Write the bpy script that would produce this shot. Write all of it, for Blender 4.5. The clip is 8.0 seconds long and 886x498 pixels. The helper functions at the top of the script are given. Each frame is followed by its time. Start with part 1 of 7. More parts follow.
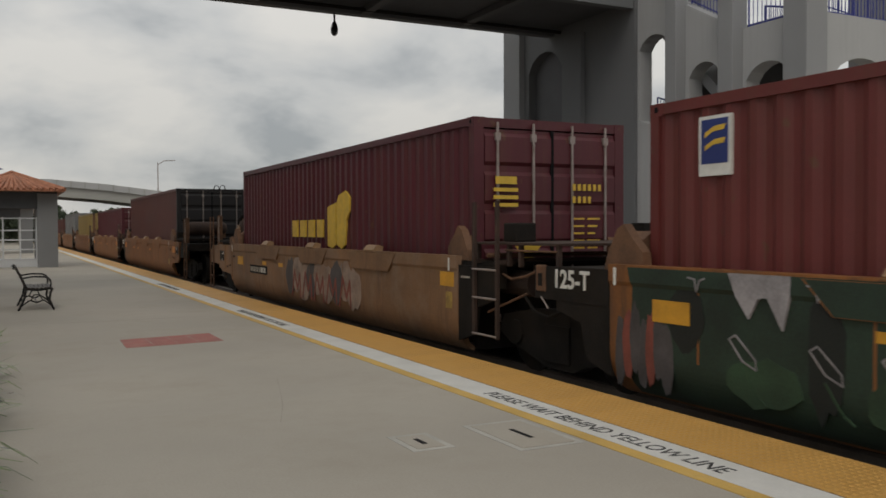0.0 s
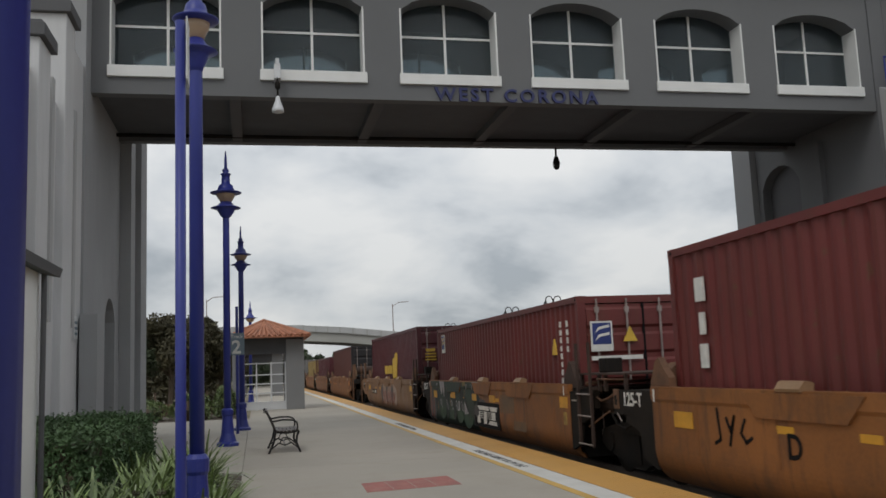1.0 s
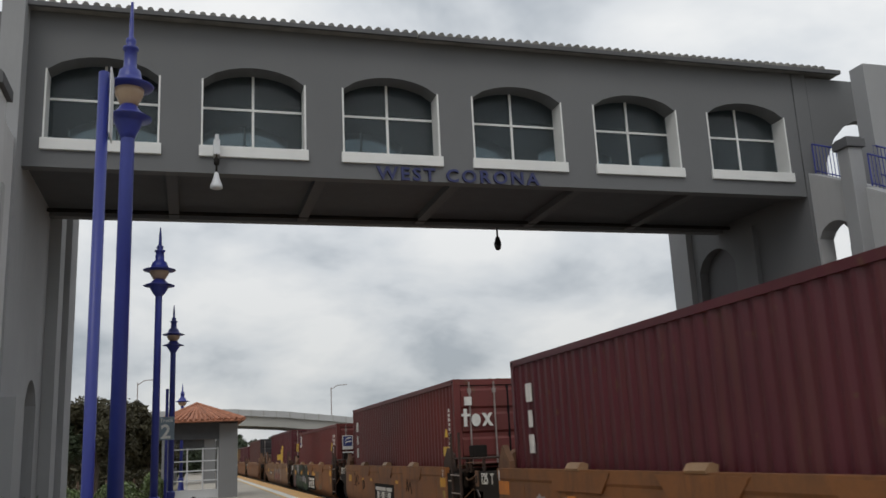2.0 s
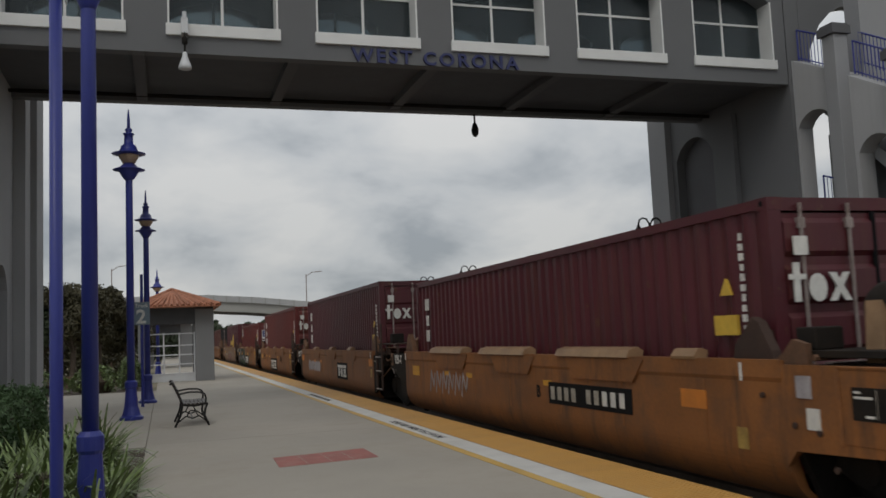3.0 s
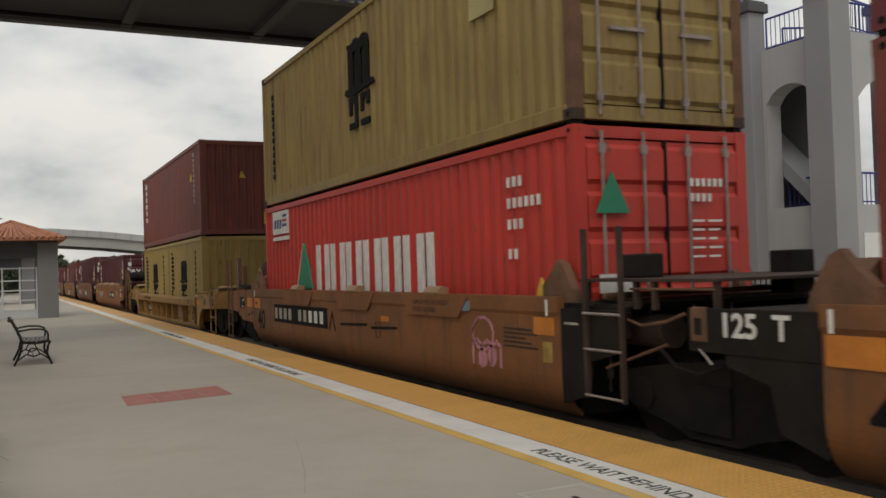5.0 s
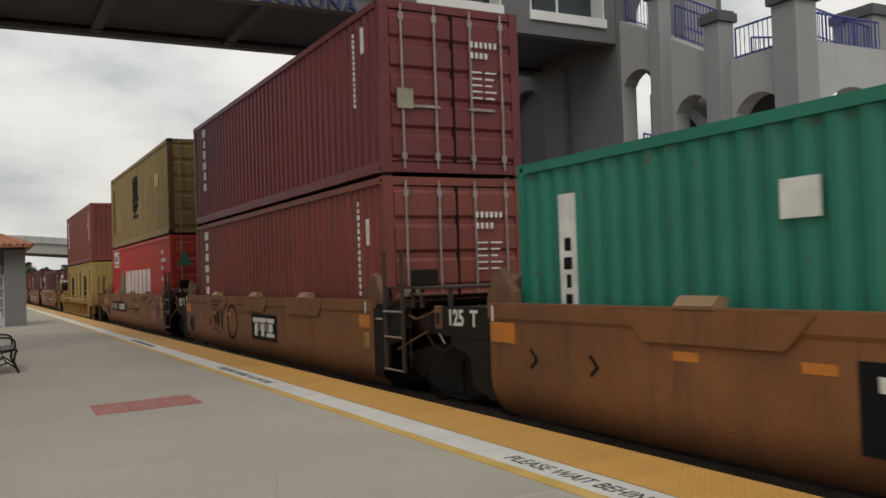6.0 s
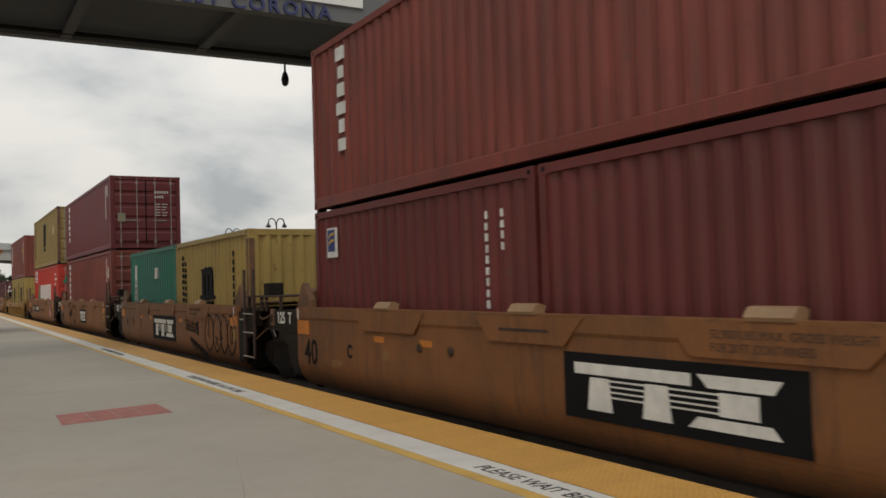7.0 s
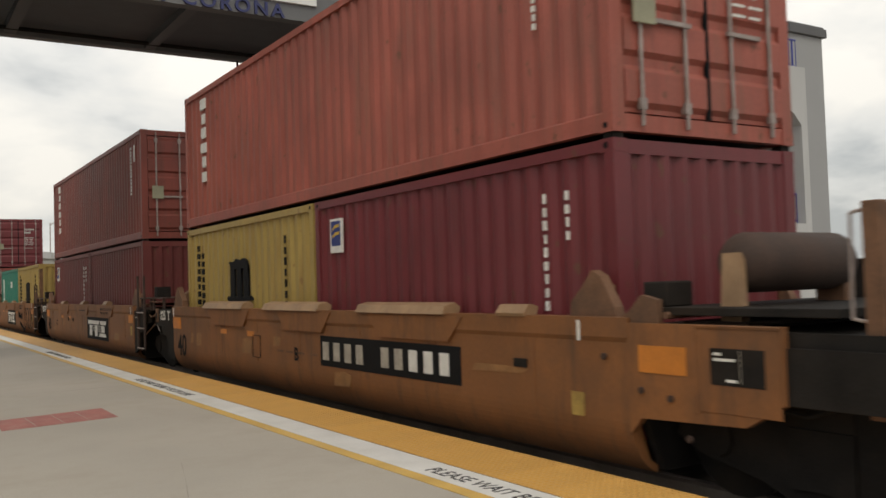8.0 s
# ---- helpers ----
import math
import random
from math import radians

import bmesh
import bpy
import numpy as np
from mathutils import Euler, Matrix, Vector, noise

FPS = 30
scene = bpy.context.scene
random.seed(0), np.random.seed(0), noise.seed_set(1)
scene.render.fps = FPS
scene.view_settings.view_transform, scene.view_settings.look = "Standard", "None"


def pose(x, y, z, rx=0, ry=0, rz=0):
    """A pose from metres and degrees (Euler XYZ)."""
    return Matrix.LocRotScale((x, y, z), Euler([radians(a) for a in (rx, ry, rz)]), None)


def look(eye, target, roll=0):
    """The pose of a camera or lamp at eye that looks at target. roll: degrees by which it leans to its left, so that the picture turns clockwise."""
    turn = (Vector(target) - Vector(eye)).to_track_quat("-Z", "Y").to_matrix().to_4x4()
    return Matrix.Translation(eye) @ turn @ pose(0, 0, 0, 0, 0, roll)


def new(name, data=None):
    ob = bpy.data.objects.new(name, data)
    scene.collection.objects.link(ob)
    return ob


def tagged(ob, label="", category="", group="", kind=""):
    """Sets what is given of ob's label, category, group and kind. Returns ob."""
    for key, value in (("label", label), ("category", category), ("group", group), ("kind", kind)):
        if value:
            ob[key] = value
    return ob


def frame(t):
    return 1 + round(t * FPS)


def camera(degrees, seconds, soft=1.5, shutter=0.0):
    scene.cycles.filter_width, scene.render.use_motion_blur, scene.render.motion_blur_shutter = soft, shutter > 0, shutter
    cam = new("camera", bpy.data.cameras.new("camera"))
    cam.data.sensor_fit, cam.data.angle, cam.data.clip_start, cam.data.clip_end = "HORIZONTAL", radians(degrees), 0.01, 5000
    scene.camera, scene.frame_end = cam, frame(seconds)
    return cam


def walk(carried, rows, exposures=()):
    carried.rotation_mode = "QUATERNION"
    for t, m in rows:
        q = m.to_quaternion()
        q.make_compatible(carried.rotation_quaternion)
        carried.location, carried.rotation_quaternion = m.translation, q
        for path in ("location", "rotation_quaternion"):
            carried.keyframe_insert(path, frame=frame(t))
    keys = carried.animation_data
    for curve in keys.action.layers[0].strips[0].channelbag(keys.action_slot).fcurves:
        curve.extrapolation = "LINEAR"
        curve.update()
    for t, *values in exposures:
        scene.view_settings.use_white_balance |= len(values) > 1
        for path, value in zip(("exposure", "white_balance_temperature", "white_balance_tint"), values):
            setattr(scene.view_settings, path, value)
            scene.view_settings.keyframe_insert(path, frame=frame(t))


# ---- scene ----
cam = camera(53.36, 8.0, soft=1.6, shutter=0.06)
PATH = [
    (0.0, -0.106, -0.907, 1.522, 88.73, 0.21, -26.65),
    (0.4, -0.127, -0.801, 1.527, 90.92, 1.20, -17.94),
    (0.7, -0.091, -0.666, 1.532, 94.25, 2.05, -13.88),
    (1.0, -0.058, -0.511, 1.555, 97.65, 2.32, -11.89),
    (1.5, -0.019, -0.378, 1.534, 101.90, 2.36, -13.17),
    (1.7, -0.015, -0.325, 1.535, 103.30, 2.50, -14.52),
    (2.8, 0.020, -0.029, 1.544, 97.59, 2.48, -17.07),
    (3.0, 0.004, -0.015, 1.540, 95.50, 2.52, -17.46),
    (3.5, 0.000, 0.000, 1.528, 92.32, 2.24, -19.50),
    (4.0, 0.029, 0.016, 1.513, 91.14, 2.25, -22.36),
    (4.5, 0.039, 0.001, 1.518, 91.07, 1.97, -24.83),
    (5.0, 0.040, -0.002, 1.520, 91.24, 1.81, -26.48),
    (5.2, 0.040, 0.004, 1.522, 91.23, 1.85, -27.00),
    (6.3, 0.050, 0.010, 1.524, 91.86, 1.80, -28.80),
    (6.5, 0.055, 0.007, 1.520, 92.02, 1.70, -29.28),
    (7.0, 0.084, 0.010, 1.522, 92.13, 1.73, -29.85),
    (7.5, 0.107, 0.038, 1.526, 92.16, 1.55, -31.25),
    (8.0, 0.172, 0.062, 1.516, 92.10, 1.85, -32.66),
]
EXPOSURE = [(t, s, k, 10) for t, s, k in ((0.0, -0.25, 6800), (0.5, -0.50, 6600), (1.0, -0.03, 6400), (1.7, 0.0, 6400), (2.8, -0.25, 6400), (3.0, -0.34, 6450), (3.5, 0.0, 6700), (4.5, 0.02, 6900), (6.5, 0.06, 6850), (7.5, 0.0, 7000), (8.0, 0.30, 7050))]
walk(cam, [(t, pose(*r)) for t, *r in PATH], EXPOSURE)

# ---- light: an overcast sky and a weak wide sun from behind the viewer ----
SUN_AZ, SUN_EL = 205.0, 50.0
world = bpy.data.worlds.new("overcast_sky")
scene.world = world
world.use_nodes = True
wn, wl = world.node_tree.nodes, world.node_tree.links
wn.clear()
w_out = wn.new("ShaderNodeOutputWorld")
w_bg = wn.new("ShaderNodeBackground")
w_sky = wn.new("ShaderNodeTexSky")
w_sky.sky_type = "NISHITA"
w_sky.sun_disc = False
w_sky.sun_elevation = radians(SUN_EL)
w_sky.sun_rotation = radians(SUN_AZ)
w_dim = wn.new("ShaderNodeVectorMath")
w_dim.operation = "SCALE"
w_dim.inputs["Scale"].default_value = 0.09
w_tc = wn.new("ShaderNodeTexCoord")
w_sep = wn.new("ShaderNodeSeparateXYZ")
w_add = wn.new("ShaderNodeMath")
w_add.operation = "ADD"
w_add.inputs[1].default_value = 0.42
w_max = wn.new("ShaderNodeMath")
w_max.operation = "MAXIMUM"
w_max.inputs[1].default_value = 0.08
w_div = wn.new("ShaderNodeVectorMath")
w_div.operation = "DIVIDE"
w_comb = wn.new("ShaderNodeCombineXYZ")
w_noise = wn.new("ShaderNodeTexNoise")
w_noise.inputs["Scale"].default_value = 2.9
w_noise.inputs["Detail"].default_value = 5.0
w_noise.inputs["Roughness"].default_value = 0.5
w_noise.inputs["Distortion"].default_value = 0.15
w_ramp = wn.new("ShaderNodeValToRGB")
els = w_ramp.color_ramp.elements
els[0].position, els[0].color = 0.36, (0.48, 0.517, 0.55, 1)
els[1].position, els[1].color = 0.63, (0.925, 0.925, 0.905, 1)
e_mid = els.new(0.48)
e_mid.color = (0.73, 0.755, 0.77, 1)
w_mix = wn.new("ShaderNodeMixRGB")
w_mix.inputs[0].default_value = 0.92
wl.new(w_tc.outputs["Generated"], w_sep.inputs[0])
wl.new(w_sep.outputs["Z"], w_add.inputs[0])
wl.new(w_add.outputs[0], w_max.inputs[0])
for k in range(3):
    wl.new(w_max.outputs[0], w_comb.inputs[k])
wl.new(w_tc.outputs["Generated"], w_div.inputs[0])
wl.new(w_comb.outputs[0], w_div.inputs[1])
wl.new(w_div.outputs[0], w_noise.inputs["Vector"])
wl.new(w_noise.outputs["Fac"], w_ramp.inputs[0])
wl.new(w_sky.outputs[0], w_dim.inputs[0])
wl.new(w_dim.outputs[0], w_mix.inputs[1])
wl.new(w_ramp.outputs[0], w_mix.inputs[2])
w_fall = wn.new("ShaderNodeMapRange")
w_fall.interpolation_type = "SMOOTHSTEP"
w_fall.inputs["From Min"].default_value, w_fall.inputs["From Max"].default_value = 0.0, 0.4
w_fall.inputs["To Min"].default_value, w_fall.inputs["To Max"].default_value = 0.78, 1.03
w_scale = wn.new("ShaderNodeVectorMath")
w_scale.operation = "SCALE"
wl.new(w_sep.outputs["Z"], w_fall.inputs["Value"])
wl.new(w_mix.outputs[0], w_scale.inputs[0])
wl.new(w_fall.outputs[0], w_scale.inputs["Scale"])
wl.new(w_scale.outputs[0], w_bg.inputs["Color"])
w_bg.inputs["Strength"].default_value = 1.0
wl.new(w_bg.outputs[0], w_out.inputs[0])

sun = new("sun", bpy.data.lights.new("sun", "SUN"))
sun.data.energy, sun.data.angle, sun.data.color = 0.7, radians(25), (1.0, 0.96, 0.9)
sun.matrix_world = look((-12, -20, 28), (0, 0, 0))

# ---- geometry helpers ----


class Shape:
    """Collects faces for one mesh."""

    def __init__(self):
        self.v, self.f = [], []

    def add(self, verts, faces):
        k = len(self.v)
        self.v += [tuple(p) for p in verts]
        self.f += [tuple(i + k for i in q) for q in faces]
        return self

    def box(self, x0, x1, y0, y1, z0, z1):
        v = [(x0, y0, z0), (x1, y0, z0), (x1, y1, z0), (x0, y1, z0), (x0, y0, z1), (x1, y0, z1), (x1, y1, z1), (x0, y1, z1)]
        return self.add(v, [(0, 3, 2, 1), (4, 5, 6, 7), (0, 1, 5, 4), (1, 2, 6, 5), (2, 3, 7, 6), (3, 0, 4, 7)])

    def prism(self, poly, axis, a, b):
        """A polygon extruded along x, y or z from a to b."""
        def at(p, s):
            return {"x": (s, p[0], p[1]), "y": (p[0], s, p[1]), "z": (p[0], p[1], s)}[axis]
        n = len(poly)
        v = [at(p, a) for p in poly] + [at(p, b) for p in poly]
        f = [tuple(range(n - 1, -1, -1)), tuple(range(n, 2 * n))] + [(i, (i + 1) % n, n + (i + 1) % n, n + i) for i in range(n)]
        return self.add(v, f)

    def cyl(self, p, q, r0, r1=None, n=10):
        """A round bar from p to q, tapering from r0 to r1."""
        p, q = Vector(p), Vector(q)
        r1 = r0 if r1 is None else r1
        d = (q - p).normalized()
        u = d.orthogonal().normalized()
        w = d.cross(u)
        ring = [u * math.cos(6.283185 * i / n) + w * math.sin(6.283185 * i / n) for i in range(n)]
        v = [p + c * r0 for c in ring] + [q + c * r1 for c in ring]
        return self.add(v, [tuple(range(n - 1, -1, -1)), tuple(range(n, 2 * n))] + [(i, (i + 1) % n, n + (i + 1) % n, n + i) for i in range(n)])

    def lathe(self, prof, n=16, at=(0, 0, 0)):
        """Profile of (radius, z) turned round the vertical."""
        v = [(at[0] + r * math.cos(6.283185 * i / n), at[1] + r * math.sin(6.283185 * i / n), at[2] + z) for r, z in prof for i in range(n)]
        f = [(k * n + i, k * n + (i + 1) % n, (k + 1) * n + (i + 1) % n, (k + 1) * n + i) for k in range(len(prof) - 1) for i in range(n)]
        f += [tuple(range(n - 1, -1, -1)), tuple(range((len(prof) - 1) * n, len(prof) * n))]
        return self.add(v, f)

    def tube(self, pts, r, n=6):
        for a, b in zip(pts, pts[1:]):
            self.cyl(a, b, r, n=n)
        return self

    def mesh(self, name, weld=False):
        me = bpy.data.meshes.new(name)
        me.from_pydata(self.v, [], self.f)
        bm = bmesh.new()
        bm.from_mesh(me)
        if weld:
            bmesh.ops.remove_doubles(bm, verts=bm.verts, dist=0.0005)
        bmesh.ops.recalc_face_normals(bm, faces=bm.faces)
        bm.to_mesh(me)
        bm.free()
        return me


def part(name, shape, material, parent=None, label="", smooth=False, bevel=0.0, weld=False):
    """Links a shape (or a mesh) as one mesh object under a thing."""
    me = shape.mesh(name, weld) if isinstance(shape, Shape) else shape
    ob = new(name, me)
    if not me.materials:
        me.materials.append(material)
    ob.material_slots[0].link = "OBJECT"
    ob.material_slots[0].material = material
    if smooth:
        me.shade_smooth()
    if bevel:
        m = ob.modifiers.new("edge", "BEVEL")
        m.width, m.segments, m.limit_method = bevel, 2, "ANGLE"
    if parent is not None:
        ob.parent = parent
    return tagged(ob, label)


def thing(name, label, category, group="", kind="", at=(0, 0, 0), turn=0):
    ob = new(name)
    ob.empty_display_size = 0.2
    ob.matrix_world = pose(*at, 0, 0, turn)
    return tagged(ob, label, category, group, kind)


def words(text, size, spacing=1.0, depth=0.004, bold=0.0):
    """Lettering in the built-in font as a mesh, in the xy plane, from its left foot."""
    cu = bpy.data.curves.new("lettering", "FONT")
    cu.body, cu.size, cu.space_character, cu.extrude, cu.offset = text, size, spacing, depth, bold
    cu.resolution_u = 3
    ob = bpy.data.objects.new("lettering", cu)
    scene.collection.objects.link(ob)
    bpy.context.view_layer.update()
    me = bpy.data.meshes.new_from_object(ob.evaluated_get(bpy.context.evaluated_depsgraph_get()))
    bpy.data.objects.remove(ob)
    me.materials.clear()
    return me


# ---- materials ----


def surface(name, base, rough=0.7, metal=0.0, var=0.25, scale=2.0, fine=40.0, bump=0.15, dirt=None, dirt_amount=0.35, streak=False, dirt_scale=1.2, per_object=0.0, grime=None, gloss=0.5, chips=None):
    """A worn surface: large and fine variation, an optional dirt or rust colour in patches or upright streaks, and relief."""
    m = bpy.data.materials.new(name)
    m.use_nodes = True
    nt = m.node_tree
    n, l = nt.nodes, nt.links
    b = n["Principled BSDF"]
    b.inputs["Metallic"].default_value = metal
    b.inputs["Specular IOR Level"].default_value = gloss
    tc = n.new("ShaderNodeTexCoord")
    big, small = n.new("ShaderNodeTexNoise"), n.new("ShaderNodeTexNoise")
    big.inputs["Scale"].default_value, big.inputs["Detail"].default_value = scale, 5
    small.inputs["Scale"].default_value, small.inputs["Detail"].default_value = fine, 4
    l.new(tc.outputs["Object"], big.inputs["Vector"])
    l.new(tc.outputs["Object"], small.inputs["Vector"])
    mixn = n.new("ShaderNodeMath")
    mixn.operation = "MULTIPLY_ADD"
    l.new(small.outputs["Fac"], mixn.inputs[0])
    mixn.inputs[1].default_value = 0.35
    l.new(big.outputs["Fac"], mixn.inputs[2])
    ramp = n.new("ShaderNodeMapRange")
    ramp.inputs["From Min"].default_value, ramp.inputs["From Max"].default_value = 0.45, 0.9
    ramp.inputs["To Min"].default_value, ramp.inputs["To Max"].default_value = 1 - var, 1 + var
    l.new(mixn.outputs[0], ramp.inputs["Value"])
    sc = n.new("ShaderNodeVectorMath")
    sc.operation = "SCALE"
    sc.inputs[0].default_value = base
    l.new(ramp.outputs[0], sc.inputs["Scale"])
    col = sc.outputs[0]
    if per_object:
        oi = n.new("ShaderNodeObjectInfo")
        mr = n.new("ShaderNodeMapRange")
        mr.inputs["To Min"].default_value, mr.inputs["To Max"].default_value = 1 - per_object, 1 + per_object
        l.new(oi.outputs["Random"], mr.inputs["Value"])
        s2 = n.new("ShaderNodeVectorMath")
        s2.operation = "SCALE"
        l.new(col, s2.inputs[0])
        l.new(mr.outputs[0], s2.inputs["Scale"])
        col = s2.outputs[0]
    if dirt:
        dn = n.new("ShaderNodeTexNoise")
        dn.inputs["Scale"].default_value, dn.inputs["Detail"].default_value, dn.inputs["Roughness"].default_value = dirt_scale, 8, 0.65
        mp = n.new("ShaderNodeMapping")
        mp.inputs["Scale"].default_value = (6, 6, 0.5) if streak else (1, 1, 1)
        l.new(tc.outputs["Object"], mp.inputs["Vector"])
        l.new(mp.outputs[0], dn.inputs["Vector"])
        dr = n.new("ShaderNodeMapRange")
        dr.inputs["From Min"].default_value, dr.inputs["From Max"].default_value = 0.48, 0.78
        dr.inputs["To Max"].default_value = dirt_amount * 2
        l.new(dn.outputs["Fac"], dr.inputs["Value"])
        mx = n.new("ShaderNodeMixRGB")
        mx.inputs[2].default_value = (*dirt, 1)
        l.new(dr.outputs[0], mx.inputs[0])
        l.new(col, mx.inputs[1])
        col = mx.outputs[0]
    if grime:
        gn = n.new("ShaderNodeTexNoise")
        gn.inputs["Scale"].default_value, gn.inputs["Detail"].default_value, gn.inputs["Roughness"].default_value = 1.0, 7, 0.7
        gm = n.new("ShaderNodeMapping")
        gm.inputs["Location"].default_value = (7, 3, 1)
        gm.inputs["Scale"].default_value = (5, 5, 0.7)
        l.new(tc.outputs["Object"], gm.inputs["Vector"])
        l.new(gm.outputs[0], gn.inputs["Vector"])
        gr = n.new("ShaderNodeMapRange")
        gr.inputs["From Min"].default_value, gr.inputs["From Max"].default_value, gr.inputs["To Max"].default_value = 0.52, 0.72, 0.75
        l.new(gn.outputs["Fac"], gr.inputs["Value"])
        gx = n.new("ShaderNodeMixRGB")
        gx.inputs[2].default_value = (*grime, 1)
        l.new(gr.outputs[0], gx.inputs[0])
        l.new(col, gx.inputs[1])
        col = gx.outputs[0]
    if chips:
        cn = n.new("ShaderNodeTexNoise")
        cn.inputs["Scale"].default_value, cn.inputs["Detail"].default_value, cn.inputs["Roughness"].default_value = 7.0, 3, 0.55
        cm = n.new("ShaderNodeMapping")
        cm.inputs["Location"].default_value = (2, 9, 4)
        cm.inputs["Scale"].default_value = (1, 1, 0.6)
        l.new(tc.outputs["Object"], cm.inputs["Vector"])
        l.new(cm.outputs[0], cn.inputs["Vector"])
        cr = n.new("ShaderNodeMapRange")
        cr.inputs["From Min"].default_value, cr.inputs["From Max"].default_value, cr.inputs["To Max"].default_value = 0.665, 0.71, 0.7
        l.new(cn.outputs["Fac"], cr.inputs["Value"])
        cx = n.new("ShaderNodeMixRGB")
        cx.inputs[2].default_value = (*chips, 1)
        l.new(cr.outputs[0], cx.inputs[0])
        l.new(col, cx.inputs[1])
        col = cx.outputs[0]
    l.new(col, b.inputs["Base Color"])
    rr = n.new("ShaderNodeMapRange")
    rr.inputs["To Min"].default_value, rr.inputs["To Max"].default_value = max(0.05, rough - 0.12), min(1, rough + 0.12)
    l.new(big.outputs["Fac"], rr.inputs["Value"])
    l.new(rr.outputs[0], b.inputs["Roughness"])
    if bump:
        bp = n.new("ShaderNodeBump")
        bp.inputs["Strength"].default_value, bp.inputs["Distance"].default_value = bump, 0.02
        l.new(small.outputs["Fac"], bp.inputs["Height"])
        l.new(bp.outputs[0], b.inputs["Normal"])
    return m


RUST = (0.10, 0.045, 0.02)
concrete = surface("concrete", (0.385, 0.352, 0.30), 0.85, var=0.14, scale=0.35, fine=60, dirt=(0.27, 0.235, 0.185), dirt_amount=0.3, dirt_scale=0.7)
red_paint = surface("worn_red_paint", (0.34, 0.13, 0.11), 0.8, var=0.2, scale=3, dirt=(0.36, 0.28, 0.24), dirt_amount=0.25, dirt_scale=5)
white_line = surface("white_line_paint", (0.62, 0.61, 0.58), 0.7, var=0.1, scale=2, dirt=(0.4, 0.38, 0.34), dirt_amount=0.2)
yellow_line = surface("yellow_line_paint", (0.58, 0.37, 0.10), 0.7, var=0.15, dirt=(0.4, 0.33, 0.2), dirt_amount=0.3)
tactile = surface("tactile_yellow", (0.55, 0.30, 0.075), 0.6, var=0.12, scale=1.5, dirt=(0.36, 0.22, 0.08), dirt_amount=0.25, per_object=0.04)
ink = surface("black_paint", (0.008, 0.008, 0.009), 0.8, var=0.2, bump=0.02, gloss=0.15)
worn_ink = surface("worn_black_stencil", (0.02, 0.02, 0.021), 0.8, var=0.3, bump=0.02, dirt=(0.4, 0.39, 0.36), dirt_amount=0.5, dirt_scale=16)
asphalt = surface("ballast", (0.12, 0.105, 0.09), 0.95, var=0.4, scale=4, fine=25, bump=0.8)
ground_mat = surface("dry_ground", (0.22, 0.19, 0.13), 0.95, var=0.25, scale=0.2, fine=8, bump=0.3, dirt=(0.10, 0.12, 0.05), dirt_amount=0.4, dirt_scale=0.15)
steel = surface("rail_steel", (0.25, 0.22, 0.2), 0.45, 0.8, bump=0.05)
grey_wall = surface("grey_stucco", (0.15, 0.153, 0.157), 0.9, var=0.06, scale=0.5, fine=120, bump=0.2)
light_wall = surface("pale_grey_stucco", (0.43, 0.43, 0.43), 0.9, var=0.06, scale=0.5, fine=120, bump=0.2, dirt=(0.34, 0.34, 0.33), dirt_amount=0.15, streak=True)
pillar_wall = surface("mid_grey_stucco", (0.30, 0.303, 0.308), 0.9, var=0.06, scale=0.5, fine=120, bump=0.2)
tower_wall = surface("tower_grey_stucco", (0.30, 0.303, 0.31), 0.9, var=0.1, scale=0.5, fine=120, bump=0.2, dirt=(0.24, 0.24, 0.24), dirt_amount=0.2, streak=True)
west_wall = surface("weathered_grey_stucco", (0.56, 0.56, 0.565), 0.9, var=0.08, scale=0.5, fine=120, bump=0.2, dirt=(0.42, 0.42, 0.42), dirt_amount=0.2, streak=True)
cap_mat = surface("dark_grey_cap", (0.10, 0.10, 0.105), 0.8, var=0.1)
# dark tone holds the shade of bridge deck, ceiling and shelter beams
soffit_mat = surface("shaded_soffit", (0.085, 0.088, 0.094), 0.85, var=0.15)
white_trim = surface("white_trim", (0.72, 0.72, 0.70), 0.6, var=0.05, bump=0.03)
roof_tile = surface("terracotta_tile", (0.36, 0.15, 0.085), 0.8, var=0.3, scale=6, per_object=0.15)
grey_tile = surface("weathered_tile", (0.22, 0.215, 0.20), 0.8, var=0.25, scale=3, per_object=0.2)
blue_paint = surface("deep_blue_paint", (0.027, 0.038, 0.235), 0.38, var=0.12, scale=2, bump=0.03)
letter_blue = surface("dull_blue_letters", (0.022, 0.028, 0.11), 0.5, bump=0.02)
# grey stucco darkened for the shade that the piers stand in
shelter_wall = surface("shaded_shelter_stucco", (0.22, 0.222, 0.225), 0.9, var=0.06, scale=0.5, fine=120, bump=0.2)
lamp_glass = surface("amber_lamp_glass", (0.42, 0.30, 0.20), 0.3, var=0.1, bump=0.02)
black_iron = surface("black_iron", (0.015, 0.014, 0.014), 0.45, 0.3, bump=0.1)
bench_wood = surface("dark_bench_slats", (0.035, 0.025, 0.02), 0.5, var=0.3, scale=8)
white_gate = surface("white_painted_metal", (0.62, 0.63, 0.64), 0.5, var=0.05, bump=0.02)
sign_grey = surface("grey_blue_sign", (0.16, 0.21, 0.25), 0.5, var=0.05, bump=0.01)
sign_white = surface("white_marking", (0.66, 0.65, 0.61), 0.6, var=0.15, scale=6, bump=0.02)
sign_yellow = surface("yellow_marking", (0.62, 0.40, 0.05), 0.6, var=0.15, scale=6, bump=0.02)
sign_orange = surface("orange_reflector", (0.50, 0.17, 0.022), 0.6, var=0.2, scale=4, bump=0.02)
